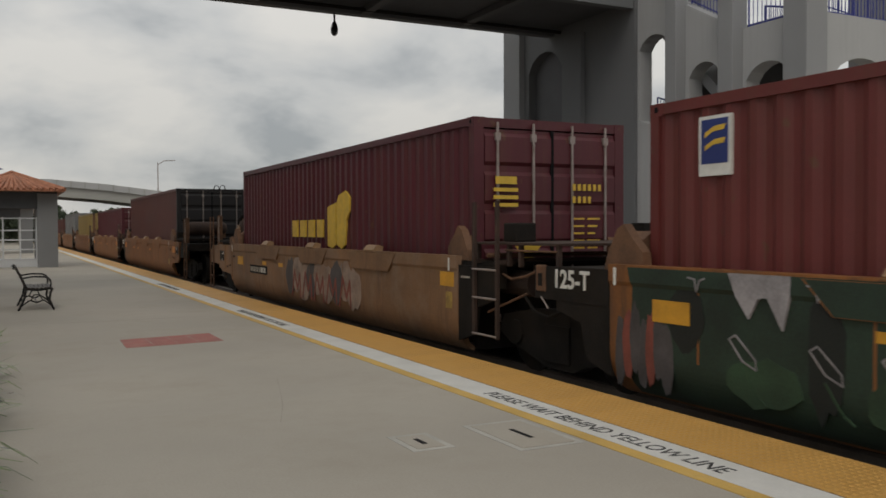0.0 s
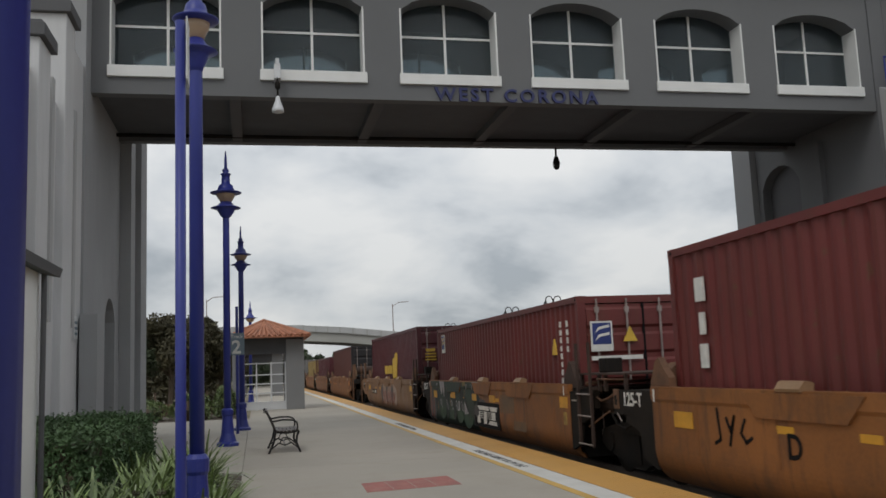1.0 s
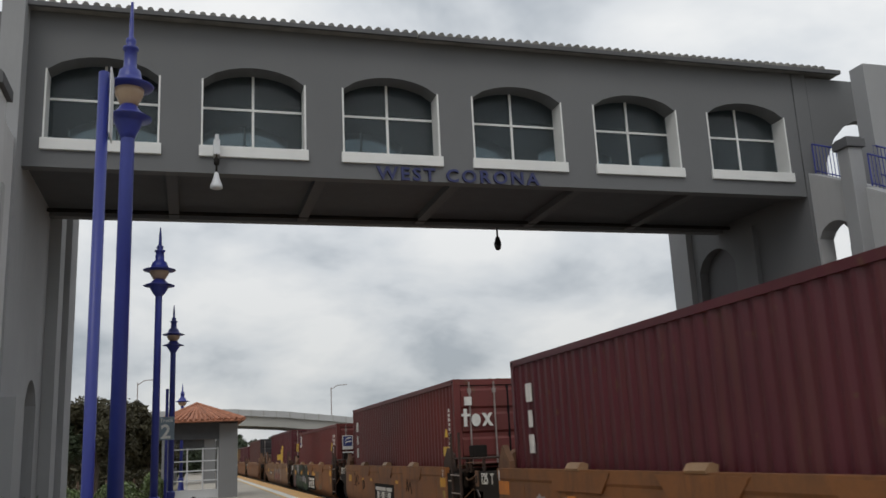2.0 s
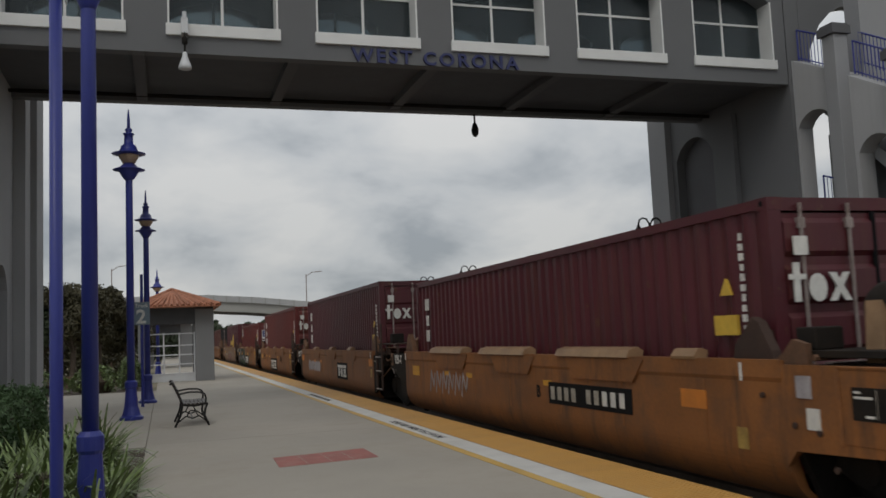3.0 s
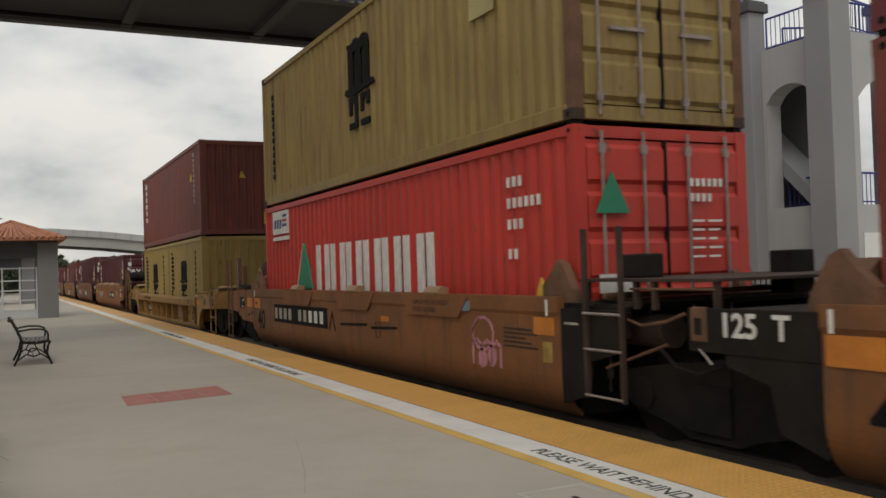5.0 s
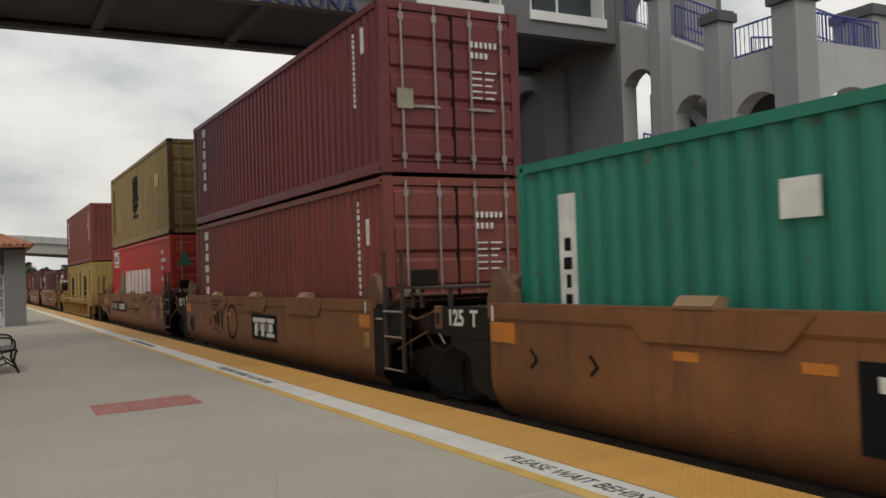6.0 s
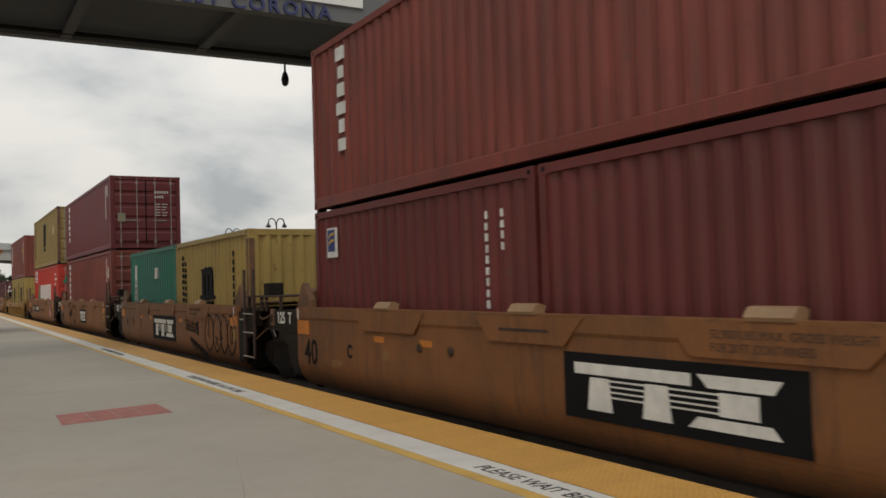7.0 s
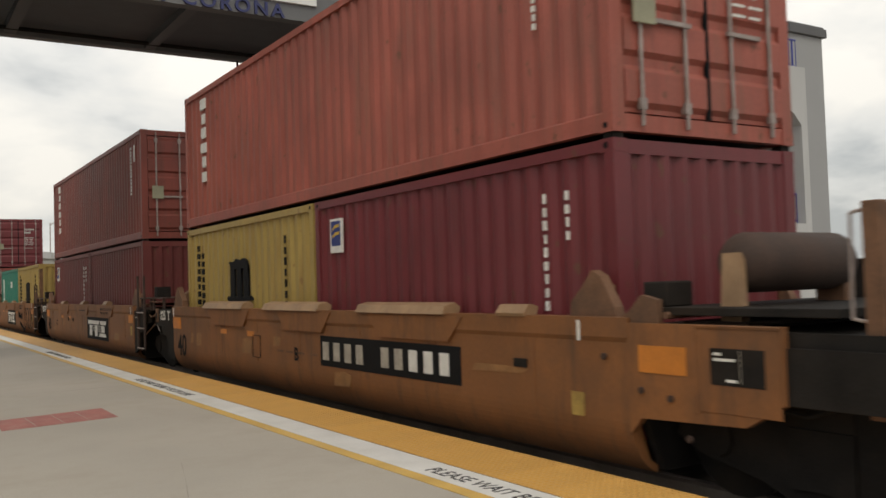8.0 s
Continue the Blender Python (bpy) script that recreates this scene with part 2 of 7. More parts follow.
sign_amber = surface("amber_reflector", (0.58, 0.29, 0.025), 0.6, var=0.2, scale=4, bump=0.02)
sign_faded = surface("worn_white_marking", (0.34, 0.31, 0.26), 0.7, var=0.3, scale=9, bump=0.02)
sign_blue = surface("navy_marking", (0.02, 0.035, 0.16), 0.6, var=0.1, bump=0.02)
sign_green = surface("green_marking", (0.02, 0.20, 0.11), 0.6, var=0.1, bump=0.02)
pink_paint = surface("pink_spray", (0.45, 0.20, 0.24), 0.7, var=0.3, scale=6)
dull_plate = surface("dull_yellow_plate", (0.36, 0.24, 0.06), 0.7, var=0.3, scale=8, dirt=(0.16, 0.08, 0.03), dirt_amount=0.4, dirt_scale=6)
lilac_paint = surface("pale_spray", (0.30, 0.28, 0.29), 0.7, var=0.4, scale=3)
pale_spray2 = surface("faded_pale_spray", (0.27, 0.20, 0.16), 0.7, var=0.4, scale=4, dirt=(0.2, 0.09, 0.04), dirt_amount=0.4, dirt_scale=3)
red_spray = surface("red_brown_spray", (0.19, 0.05, 0.035), 0.7, var=0.3, scale=4)
dusk_spray = surface("grey_violet_spray", (0.062, 0.055, 0.056), 0.7, var=0.4, scale=3)
green_spray = surface("dark_green_spray", (0.016, 0.034, 0.021), 0.7, var=0.5, scale=1.5)
overpass_mat = surface("overpass_concrete", (0.36, 0.355, 0.33), 0.9, var=0.1, scale=0.2)
leaf_hedge = surface("hedge_leaf", (0.06, 0.11, 0.04), 0.6, var=0.4, scale=5, bump=0)
leaf_strap = surface("strap_leaf", (0.145, 0.195, 0.07), 0.32, var=0.6, scale=6, bump=0, per_object=0.3)
leaf_tree = surface("tree_leaf", (0.035, 0.05, 0.022), 0.7, var=0.5, scale=1.5, bump=0)
leaf_brown = surface("brown_tree_leaf", (0.062, 0.055, 0.027), 0.7, var=0.4, scale=1.5, bump=0)
bark = surface("bark", (0.08, 0.06, 0.045), 0.9, var=0.3, scale=6, bump=0.5)
soil = surface("soil_mulch", (0.07, 0.05, 0.035), 0.95, var=0.4, scale=6, fine=40, bump=0.6)
mesh_fence = surface("weathered_fence", (0.13, 0.085, 0.06), 0.9, var=0.3)

glass = bpy.data.materials.new("window_glass")
glass.use_nodes = True
gb = glass.node_tree.nodes["Principled BSDF"]
gb.inputs["Base Color"].default_value = (0.27, 0.32, 0.34, 1)
gb.inputs["Roughness"].default_value = 0.03
gb.inputs["Transmission Weight"].default_value = 0.9
gb.inputs["IOR"].default_value = 1.28

STEEL_PAINT = {
    "maroon": surface("maroon_container_paint", (0.075, 0.009, 0.015), 0.5, var=0.16, scale=0.8, fine=30, bump=0.05, dirt=RUST, dirt_amount=0.2, streak=True, chips=RUST),
    "oxide": surface("oxide_red_container_paint", (0.125, 0.021, 0.018), 0.55, var=0.2, scale=0.7, fine=30, bump=0.05, dirt=(0.10, 0.035, 0.02), dirt_amount=0.3, streak=True, chips=RUST),
    "faded": surface("faded_red_container_paint", (0.31, 0.08, 0.056), 0.6, var=0.25, scale=0.7, fine=30, bump=0.05, dirt=(0.17, 0.075, 0.05), dirt_amount=0.45, streak=True, chips=RUST, grime=(0.21, 0.05, 0.035)),
    "crimson": surface("crimson_container_paint", (0.135, 0.018, 0.022), 0.5, var=0.16, scale=0.8, fine=30, bump=0.05, dirt=(0.08, 0.02, 0.018), dirt_amount=0.25, streak=True, chips=RUST),
    "redox": surface("rust_red_container_paint", (0.19, 0.040, 0.027), 0.55, var=0.25, scale=0.7, fine=30, bump=0.05, dirt=(0.10, 0.03, 0.02), dirt_amount=0.45, streak=True, chips=RUST, grime=(0.135, 0.04, 0.03)),
    "dark": surface("dark_maroon_container_paint", (0.085, 0.016, 0.018), 0.55, var=0.2, scale=0.8, fine=30, bump=0.05, dirt=RUST, dirt_amount=0.25, streak=True, chips=RUST),
    "red": surface("bright_red_container_paint", (0.46, 0.036, 0.024), 0.5, var=0.14, scale=0.8, fine=30, bump=0.05, dirt=(0.28, 0.045, 0.03), dirt_amount=0.2, streak=True, chips=RUST),
    "yellow": surface("yellow_container_paint", (0.35, 0.245, 0.07), 0.55, var=0.12, scale=0.8, fine=30, bump=0.05, dirt=(0.24, 0.14, 0.045), dirt_amount=0.35, streak=True, chips=(0.17, 0.08, 0.03), grime=(0.25, 0.16, 0.05)),
    "olive": surface("olive_yellow_container_paint", (0.27, 0.19, 0.058), 0.6, var=0.15, scale=0.8, fine=30, bump=0.05, dirt=(0.13, 0.06, 0.025), dirt_amount=0.4, streak=True, chips=(0.17, 0.08, 0.03), grime=(0.17, 0.085, 0.035)),
    "green": surface("sea_green_container_paint", (0.012, 0.17, 0.115), 0.5, var=0.12, scale=0.8, fine=30, bump=0.05, dirt=(0.05, 0.14, 0.09), dirt_amount=0.2, streak=True, chips=RUST),
    "brown": surface("brown_container_paint", (0.085, 0.024, 0.02), 0.6, var=0.2, scale=0.8, fine=30, bump=0.05, dirt=RUST, dirt_amount=0.3, streak=True, chips=RUST),
    "black": surface("black_container_paint", (0.014, 0.012, 0.013), 0.6, var=0.3, bump=0.05),
    "grey": surface("grey_container_paint", (0.15, 0.15, 0.15), 0.6, var=0.2, scale=0.8, fine=30, bump=0.05, dirt=RUST, dirt_amount=0.3, streak=True, chips=RUST),
}
WELL = {
    "tan": surface("worn_tan_well_paint", (0.235, 0.088, 0.021), 0.65, var=0.3, scale=0.7, fine=25, bump=0.08, dirt=(0.10, 0.05, 0.028), dirt_amount=0.45, dirt_scale=1.6, grime=(0.05, 0.03, 0.02)),
    "pale": surface("faded_brown_well_paint", (0.20, 0.105, 0.05), 0.7, var=0.3, scale=0.9, fine=25, bump=0.08, dirt=(0.24, 0.18, 0.14), dirt_amount=0.35, dirt_scale=1.4, grime=(0.10, 0.05, 0.03)),
    "rusty": surface("rusty_brown_well_paint", (0.205, 0.080, 0.024), 0.7, var=0.22, scale=0.8, fine=25, bump=0.08, dirt=(0.09, 0.045, 0.022), dirt_amount=0.4, dirt_scale=1.1, grime=(0.075, 0.038, 0.02)),
    "ochre": surface("ochre_well_paint", (0.32, 0.175, 0.045), 0.6, var=0.2, scale=0.8, fine=25, bump=0.06, dirt=(0.13, 0.075, 0.035), dirt_amount=0.45, dirt_scale=1.8, grime=(0.07, 0.04, 0.02)),
}
black_gear = surface("grimy_black_steel", (0.017, 0.015, 0.0135), 0.8, 0.05, var=0.4, scale=3, dirt=(0.035, 0.024, 0.016), dirt_amount=0.3, gloss=0.15)
flap_tan = surface("worn_tan_steel", (0.30, 0.185, 0.10), 0.6, var=0.2, scale=3, dirt=(0.16, 0.085, 0.045), dirt_amount=0.35, dirt_scale=5)
scuff_paint = surface("pale_scuffed_paint", (0.235, 0.115, 0.042), 0.7, var=0.25, scale=5, dirt=(0.2, 0.085, 0.026), dirt_amount=0.5, dirt_scale=9)
rust_gear = surface("rusty_steel", (0.15, 0.075, 0.04), 0.8, 0.1, var=0.35, scale=3, dirt=(0.05, 0.03, 0.02), dirt_amount=0.4, dirt_scale=4)
rust_dark = surface("dark_rusty_steel", (0.05, 0.028, 0.02), 0.8, 0.1, var=0.35, scale=3, dirt=(0.03, 0.02, 0.015), dirt_amount=0.4, dirt_scale=4)
bar_steel = surface("dull_galvanised_bar", (0.32, 0.27, 0.25), 0.55, 0.4, var=0.2, scale=5, dirt=RUST, dirt_amount=0.3, dirt_scale=6)

# ---- ground, platform and track ----
EDGE_X, TACT_X, WHITE_X, TRACK_X = 4.868, 4.135, 3.775, 6.636
ground = part("ground", Shape().box(-900, 900, -300, 2500, -1.2, -0.45), ground_mat, None, "dry earth and scrub beyond the station")
tagged(ground, kind="structure", category="ground")
ballast = part("ballast", Shape().prism([(4.9, -0.44), (5.1, -0.36), (17.0, -0.36), (17.4, -0.44)], "y", -60, 420), asphalt, None, "grey brown crushed stone under the rails")
tagged(ballast, kind="structure", category="ballast")
platform = thing("platform", "pale grey concrete station platform with expansion joints", "platform", kind="structure")
slab_y = [-14, -6.6, 0.6, 14.9, 22.4, 29.6, 37, 45, 54, 64, 80, 100, 140]
for a, b in zip(slab_y, slab_y[1:]):
    part("slab", Shape().box(-0.285, WHITE_X - 0.132, a + 0.005, b - 0.005, -0.4, 0.0), concrete, platform)
    part("slab", Shape().box(WHITE_X - 0.130, EDGE_X, a + 0.003, b - 0.003, -0.4, -0.012), concrete, platform)
part("joint_bed", Shape().box(-0.28, EDGE_X - 0.01, -14, 140, -0.44, -0.016), soil, platform)
walkway = thing("walkway", "pale concrete walkway beside the planting bed", "walkway", kind="structure")
for a, b in ((14.6, 20.0), (20.0, 26.0), (26.0, 33.0)):
    part("slab", Shape().box(-3.4 if b < 27 else -6.5, -0.295, a + 0.005, b - 0.005, -0.4, -0.002), concrete, walkway)
white_band = part("white_band", Shape().box(WHITE_X, TACT_X - 0.012, -14, 140, -0.011, 0.003), white_line, None, "white painted safety band with stencilled warning")
tagged(white_band, kind="structure", category="line marking")
yellow_edge = part("yellow_edge_line", Shape().box(WHITE_X - 0.127, WHITE_X - 0.002, -14, 140, -0.011, 0.002), yellow_line, None, "thin yellow painted line beside the white band")
tagged(yellow_edge, kind="structure", category="line marking")

# tactile edge strip: tiles 0.61 m long, each with rows of raised domes
strip = thing("tactile_strip", "yellow tactile warning tiles along the platform edge", "tactile paving", kind="structure")


def tactile_tile(rows, cols):
    s = Shape().box(0, EDGE_X - TACT_X, 0.002, 0.608, -0.011, 0.004)
    for i in range(rows):
        for j in range(cols):
            cx, cy, r = (i + 0.5) * (EDGE_X - TACT_X) / rows, (j + 0.5) * 0.61 / cols, 0.014
            top = [(cx + r * 0.5 * a, cy + r * 0.5 * b, 0.0095) for a, b in ((-1, -1), (1, -1), (1, 1), (-1, 1))]
            low = [(cx + r * a, cy + r * b, 0.004) for a, b in ((-1, -1), (1, -1), (1, 1), (-1, 1))]
            s.add(low + top, [(4, 5, 6, 7), (0, 1, 5, 4), (1, 2, 6, 5), (2, 3, 7, 6), (3, 0, 4, 7)])
    return s.mesh("tile")


fine_tile, plain_tile = tactile_tile(12, 10), tactile_tile(1, 1)
for i in range(230):
    y = -9.0 + 0.61 * i
    ob = part("tile", fine_tile if y < 15 else plain_tile, tactile, strip)
    ob.location = (TACT_X, y, 0)
lip = part("strip_joint", Shape().box(TACT_X - 0.012, TACT_X, -14, 140, -0.011, 0.001), ink, None, "dark joint between white band and tactile tiles")
tagged(lip, kind="structure", category="joint")

# stencilled warning on the white band, read with the train behind
for y_end in (6.2, 15.75, 25.2, -3.2):
    warn = part("warning_text", words("PLEASE WAIT BEHIND YELLOW LINE", 0.205, 1.0, 0.0012, 0.001), worn_ink, None, "black stencilled warning words on the white band")
    run = max(v.co.x for v in warn.data.vertices)
    warn.matrix_world = pose(3.865, y_end, 0.0042, 0, 0, -90) @ Matrix.Diagonal((3.02 / run, 1.0, 1, 1))
    tagged(warn, category="lettering", kind="structure")

patch = part("red_patch", Shape().prism([(1.33, 11.1), (2.62, 11.28), (2.63, 12.28), (1.36, 12.05)], "z", 0.0, 0.003), red_paint, None, "faded red painted rectangle on the platform")
tagged(patch, category="floor marking", kind="structure")
for k in (0.28, 0.52, 0.74):
    part("scuff_line", Shape().prism([(1.34 + 1.28 * k, 11.15 + 0.15 * k), (1.347 + 1.28 * k, 11.15 + 0.15 * k), (1.333 + 1.27 * k, 12.0 + 0.2 * k), (1.326 + 1.27 * k, 12.0 + 0.2 * k)], "z", 0.003, 0.004), concrete, patch)


def hatch(x, y, w, d, label):
    t = thing("access_cover", label, "cover", at=(x, y, 0))
    part("frame", Shape().box(-w, w, -d, d, 0.0, 0.003), surface("pale_cover_frame", (0.40, 0.385, 0.35), 0.8), t)
    part("lid", Shape().box(-w + 0.05, w - 0.05, -d + 0.05, d - 0.05, 0.003, 0.006), concrete, t)
    part("lifting_slot", Shape().box(-0.02, 0.02, -d * 0.35, d * 0.35, 0.006, 0.008), ink, t)


hatch(2.56, 4.78, 0.16, 0.24, "small pale concrete access cover set in the platform")
hatch(3.33, 4.66, 0.27, 0.43, "larger worn concrete access cover with pale frame")
crack = part("crack", Shape().prism([(1.86, 5.9), (1.866, 5.9), (2.06, 6.5), (2.19, 7.0), (2.41, 7.9), (2.404, 7.9), (2.184, 7.0), (2.05, 6.5)], "z", 0.0005, 0.0015), surface("crack_grey", (0.31, 0.285, 0.245), 0.9), None, "thin crack in the platform concrete")
tagged(crack, category="crack", kind="structure")

# rails: the train's track and a second one beyond
for cx in (TRACK_X, 11.2):
    for sx in (-0.75, 0.75):
        r = part("rail", Shape().prism([(cx + sx - 0.07, -0.36), (cx + sx + 0.07, -0.36), (cx + sx + 0.02, -0.33), (cx + sx + 0.012, -0.24), (cx + sx + 0.036, -0.2), (cx + sx - 0.036, -0.2), (cx + sx - 0.012, -0.24), (cx + sx - 0.02, -0.33)], "y", -40, 420), steel, None, "worn steel rail on ballast")
        tagged(r, category="rail", kind="structure", group="rails")
far_platform = part("far_platform", Shape().box(14.2, 30, -20, 120, -0.44, 0.0), concrete, None, "concrete platform on the far side of the tracks")
tagged(far_platform, category="platform", kind="structure")

# ---- pedestrian bridge ----
BY0, BY1, BX0, BX1, BZ0, BZ1 = 19.23, 23.6, -3.5, 16.1, 7.8, 11.42
WIN = [(-1.93, 2.37), (1.34, 2.34), (4.57, 2.36), (7.82, 2.40), (11.12, 2.42), (14.48, 2.44)]
W_SILL, W_SPRING, W_TOP, W_DEEP = 8.38, 10.02, 10.40, 0.56


def arch_points(cx, w, z0, spring, top, n=8):
    pts = [(cx - w / 2, z0), (cx + w / 2, z0)]
    for i in range(n + 1):
        a = i / n
        x = cx + w / 2 - w * a
        pts.append((x, spring + (top - spring) * (1 - (2 * a - 1) ** 2) ** 0.75))
    return pts


def pierced_wall(shape, axis, a, b, u0, u1, z0, z1, holes):
    """A wall from u0 to u1 and z0 to z1, between the depths a and b, with arched openings (centre, width, foot, spring, crown); z1 may be a pair for a top that slopes."""
    za, zb = z1 if isinstance(z1, tuple) else (z1, z1)

    def top(u):
        return za + (zb - za) * (u - u0) / (u1 - u0)
    x = u0
    for cx, w, foot, spring, crown in sorted(holes):
        shape.prism([(x, z0), (cx - w / 2, z0), (cx - w / 2, top(cx - w / 2)), (x, top(x))], axis, a, b)
        foot_l, foot_r = foot if isinstance(foot, tuple) else (foot, foot)
        if max(foot_l, foot_r) > z0 + 0.01:
            shape.prism([(cx - w / 2, z0), (cx + w / 2, z0), (cx + w / 2, foot_r), (cx - w / 2, foot_l)], axis, a, b)
        arc = arch_points(cx, w, foot_l, spring, crown)[2:]
        for (p, zp), (q, zq) in zip(arc, arc[1:]):
            shape.prism([(p, zp), (p, top(p)), (q, top(q)), (q, zq)], axis, a, b)
        x = cx + w / 2
    shape.prism([(x, z0), (u1, z0), (u1, top(u1)), (x, top(x))], axis, a, b)
    return shape


bridge = thing("footbridge", "grey stucco enclosed footbridge with arched windows over the tracks", "footbridge", kind="structure")
holes = [(c, w, W_SILL, W_SPRING, W_TOP) for c, w in WIN]
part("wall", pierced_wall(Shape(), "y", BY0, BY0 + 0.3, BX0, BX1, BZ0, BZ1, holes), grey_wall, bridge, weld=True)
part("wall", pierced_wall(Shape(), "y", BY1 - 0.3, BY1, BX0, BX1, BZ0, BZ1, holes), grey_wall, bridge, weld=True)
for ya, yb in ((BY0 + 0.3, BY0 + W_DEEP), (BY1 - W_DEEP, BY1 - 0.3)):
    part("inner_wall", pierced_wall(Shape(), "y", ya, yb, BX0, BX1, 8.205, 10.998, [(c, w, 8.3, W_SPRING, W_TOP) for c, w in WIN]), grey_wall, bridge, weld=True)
# deck, ceiling and cross beams carry their shade in dark colours
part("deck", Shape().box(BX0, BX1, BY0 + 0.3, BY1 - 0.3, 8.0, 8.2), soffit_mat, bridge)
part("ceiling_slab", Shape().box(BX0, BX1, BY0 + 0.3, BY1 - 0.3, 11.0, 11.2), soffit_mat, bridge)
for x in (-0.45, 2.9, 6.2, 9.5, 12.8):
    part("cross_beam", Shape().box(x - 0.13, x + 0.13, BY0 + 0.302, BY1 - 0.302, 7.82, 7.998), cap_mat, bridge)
part("soffit_pipe", Shape().cyl((BX0, 22.9, 7.85), (BX1, 22.9, 7.85), 0.05), black_gear, bridge)
roof = part("roof", Shape().prism([(BY0 - 0.28, 11.40), (BY0 - 0.28, 11.50), ((BY0 + BY1) / 2, 12.15), (BY1 + 0.28, 11.50), (BY1 + 0.28, 11.40)], "x", BX0 - 0.3, BX1 + 1.5), grey_tile, bridge)
for i in range(92):
    x = BX0 - 0.2 + i * 0.227
    part("roof_tile", Shape().cyl((x, BY0 - 0.33, 11.48), (x, 21.4, 12.16), 0.075, 0.06, n=7), grey_tile, roof)
part("gutter", Shape().box(BX0 - 0.2, 5.2, BY0 - 0.36, BY0 - 0.28, 11.36, 11.46), cap_mat, roof)
part("gutter", Shape().box(5.25, BX1 + 1.4, BY0 - 0.36, BY0 - 0.28, 11.34, 11.44), cap_mat, roof)
for c, w in WIN:
    for y, s in ((BY0, -1), (BY1, 1)):
        y0, y1 = sorted((y + 0.07 * s, y - 0.10 * s))
        sill = Shape().box(c - w / 2 - 0.05, c + w / 2 + 0.06, y0, y1, W_SILL - 0.20, W_SILL + 0.06)
        frame_ob = part("window", sill, white_trim, bridge, "white framed arched window with four panes", bevel=0.01)
        ja, jb = sorted((y + 0.012 * s, y - W_DEEP * s))
        for xj in (c - w / 2 - 0.012, c + w / 2 - 0.028):
            part("jamb", Shape().box(xj, xj + 0.04, ja, jb, W_SILL + 0.05, W_SPRING + 0.04), white_trim, frame_ob)
        ym = y - (W_DEEP - 0.05) * s
        mull = Shape().box(c - 0.03, c + 0.03, ym - 0.03, ym + 0.03, W_SILL, W_TOP)
        mull.box(c - w / 2 + 0.03, c + w / 2 - 0.03, ym - 0.032, ym + 0.032, 9.51, 9.565)
        part("mullion", mull, white_trim, frame_ob)
        pane = part("pane", Shape().prism(arch_points(c, w, W_SILL, W_SPRING, W_TOP), "y", ym - 0.006, ym + 0.006), glass, frame_ob, "dark reflecting glass")
        pane.visible_shadow = False

letters = part("station_name", words("WEST CORONA", 0.44, 1.27, 0.03, 0.008), letter_blue, bridge, "blue raised letters on the fascia")
letters.matrix_world = pose(4.17, BY0 - 0.035, 7.81, 90, 0, 0)
wide = max(v.co.x for v in letters.data.vertices)
letters.scale = (4.09 / wide, 1, 1)


def dome_camera(x, y, z, arm):
    t = thing("security_camera", "pale security dome hanging from the bridge" if arm else "dark security dome hanging under the bridge", "camera")
    t.location = (x, y, z)
    if arm:
        part("bracket", Shape().box(-0.07, 0.07, -0.02, 0.32, 0.78, 1.12).cyl((0, 0, 1.1), (0, 0, 1.24), 0.045, n=8), white_gate, t)
        part("stem", Shape().cyl((0, 0, 0.30), (0, 0, 0.80), 0.022, n=8), black_gear, t)
        part("joint", Shape().lathe([(0.03, 0.52), (0.06, 0.55), (0.06, 0.68), (0.03, 0.71)], 12), black_gear, t, smooth=True)
        part("bell", Shape().lathe([(0.03, 0.36), (0.05, 0.33), (0.06, 0.26), (0.10, 0.14), (0.13, 0.06), (0.135, 0.0), (0.09, -0.02)], 16), white_gate, t, "pale bell shaped housing", smooth=True)
        return
    m = black_gear
    part("stem", Shape().cyl((0, 0, 0.3), (0, 0, 0.75), 0.03, n=8), m, t)
    part("housing", Shape().lathe([(0.03, 0.40), (0.06, 0.36), (0.10, 0.22), (0.11, 0.16)]), m, t, smooth=True)
    part("dome", Shape().lathe([(0.105, 0.16), (0.095, 0.06), (0.055, 0.0), (0.01, -0.02)]), black_iron, t, smooth=True)


dome_camera(0.5, BY0 - 0.32, 7.36, True)
dome_camera(8.62, 23.45, 7.16, False)

# ---- stair towers ----


def pillar(parent, x0, x1, y0, y1, ztop, material=None, cap=0.09):
    p = part("pillar", Shape().box(x0, x1, y0, y1, -0.4, ztop - 0.28), material or pillar_wall, parent, bevel=0.02)
    part("cap", Shape().box(x0 - cap, x1 + cap, y0 - cap, y1 + cap, ztop - 0.28, ztop - 0.06).box(x0 - cap + 0.05, x1 + cap - 0.05, y0 - cap + 0.05, y1 + cap - 0.05, ztop - 0.06, ztop), cap_mat, p, bevel=0.012)
    return p


def railing(parent, pts, height=0.95, step=0.13, material=None):
    """Upright bars between two rails along a polyline."""
    s = Shape()
    for a, b in zip(pts, pts[1:]):
        a, b = Vector(a), Vector(b)
        up = Vector((0, 0, height))
        s.cyl(a + up, b + up, 0.025, n=6)
        s.cyl(a + Vector((0, 0, 0.08)), b + Vector((0, 0, 0.08)), 0.018, n=6)
        n = max(2, int((b - a).length / step))
        for i in range(n + 1):
            p = a.lerp(b, i / n)
            s.cyl(p, p + up, 0.011 if i % 9 else 0.025, n=5)
    return part("railing", s, material or blue_paint, parent, "dark blue iron railing")


east = thing("tower_east", "pale grey stucco stair tower with arched openings and capped pillars", "stair tower", kind="structure")
ET = 16.12
ROOF_ARCH = (18.38, 3.0)  # centre and width of the open arch above the stair
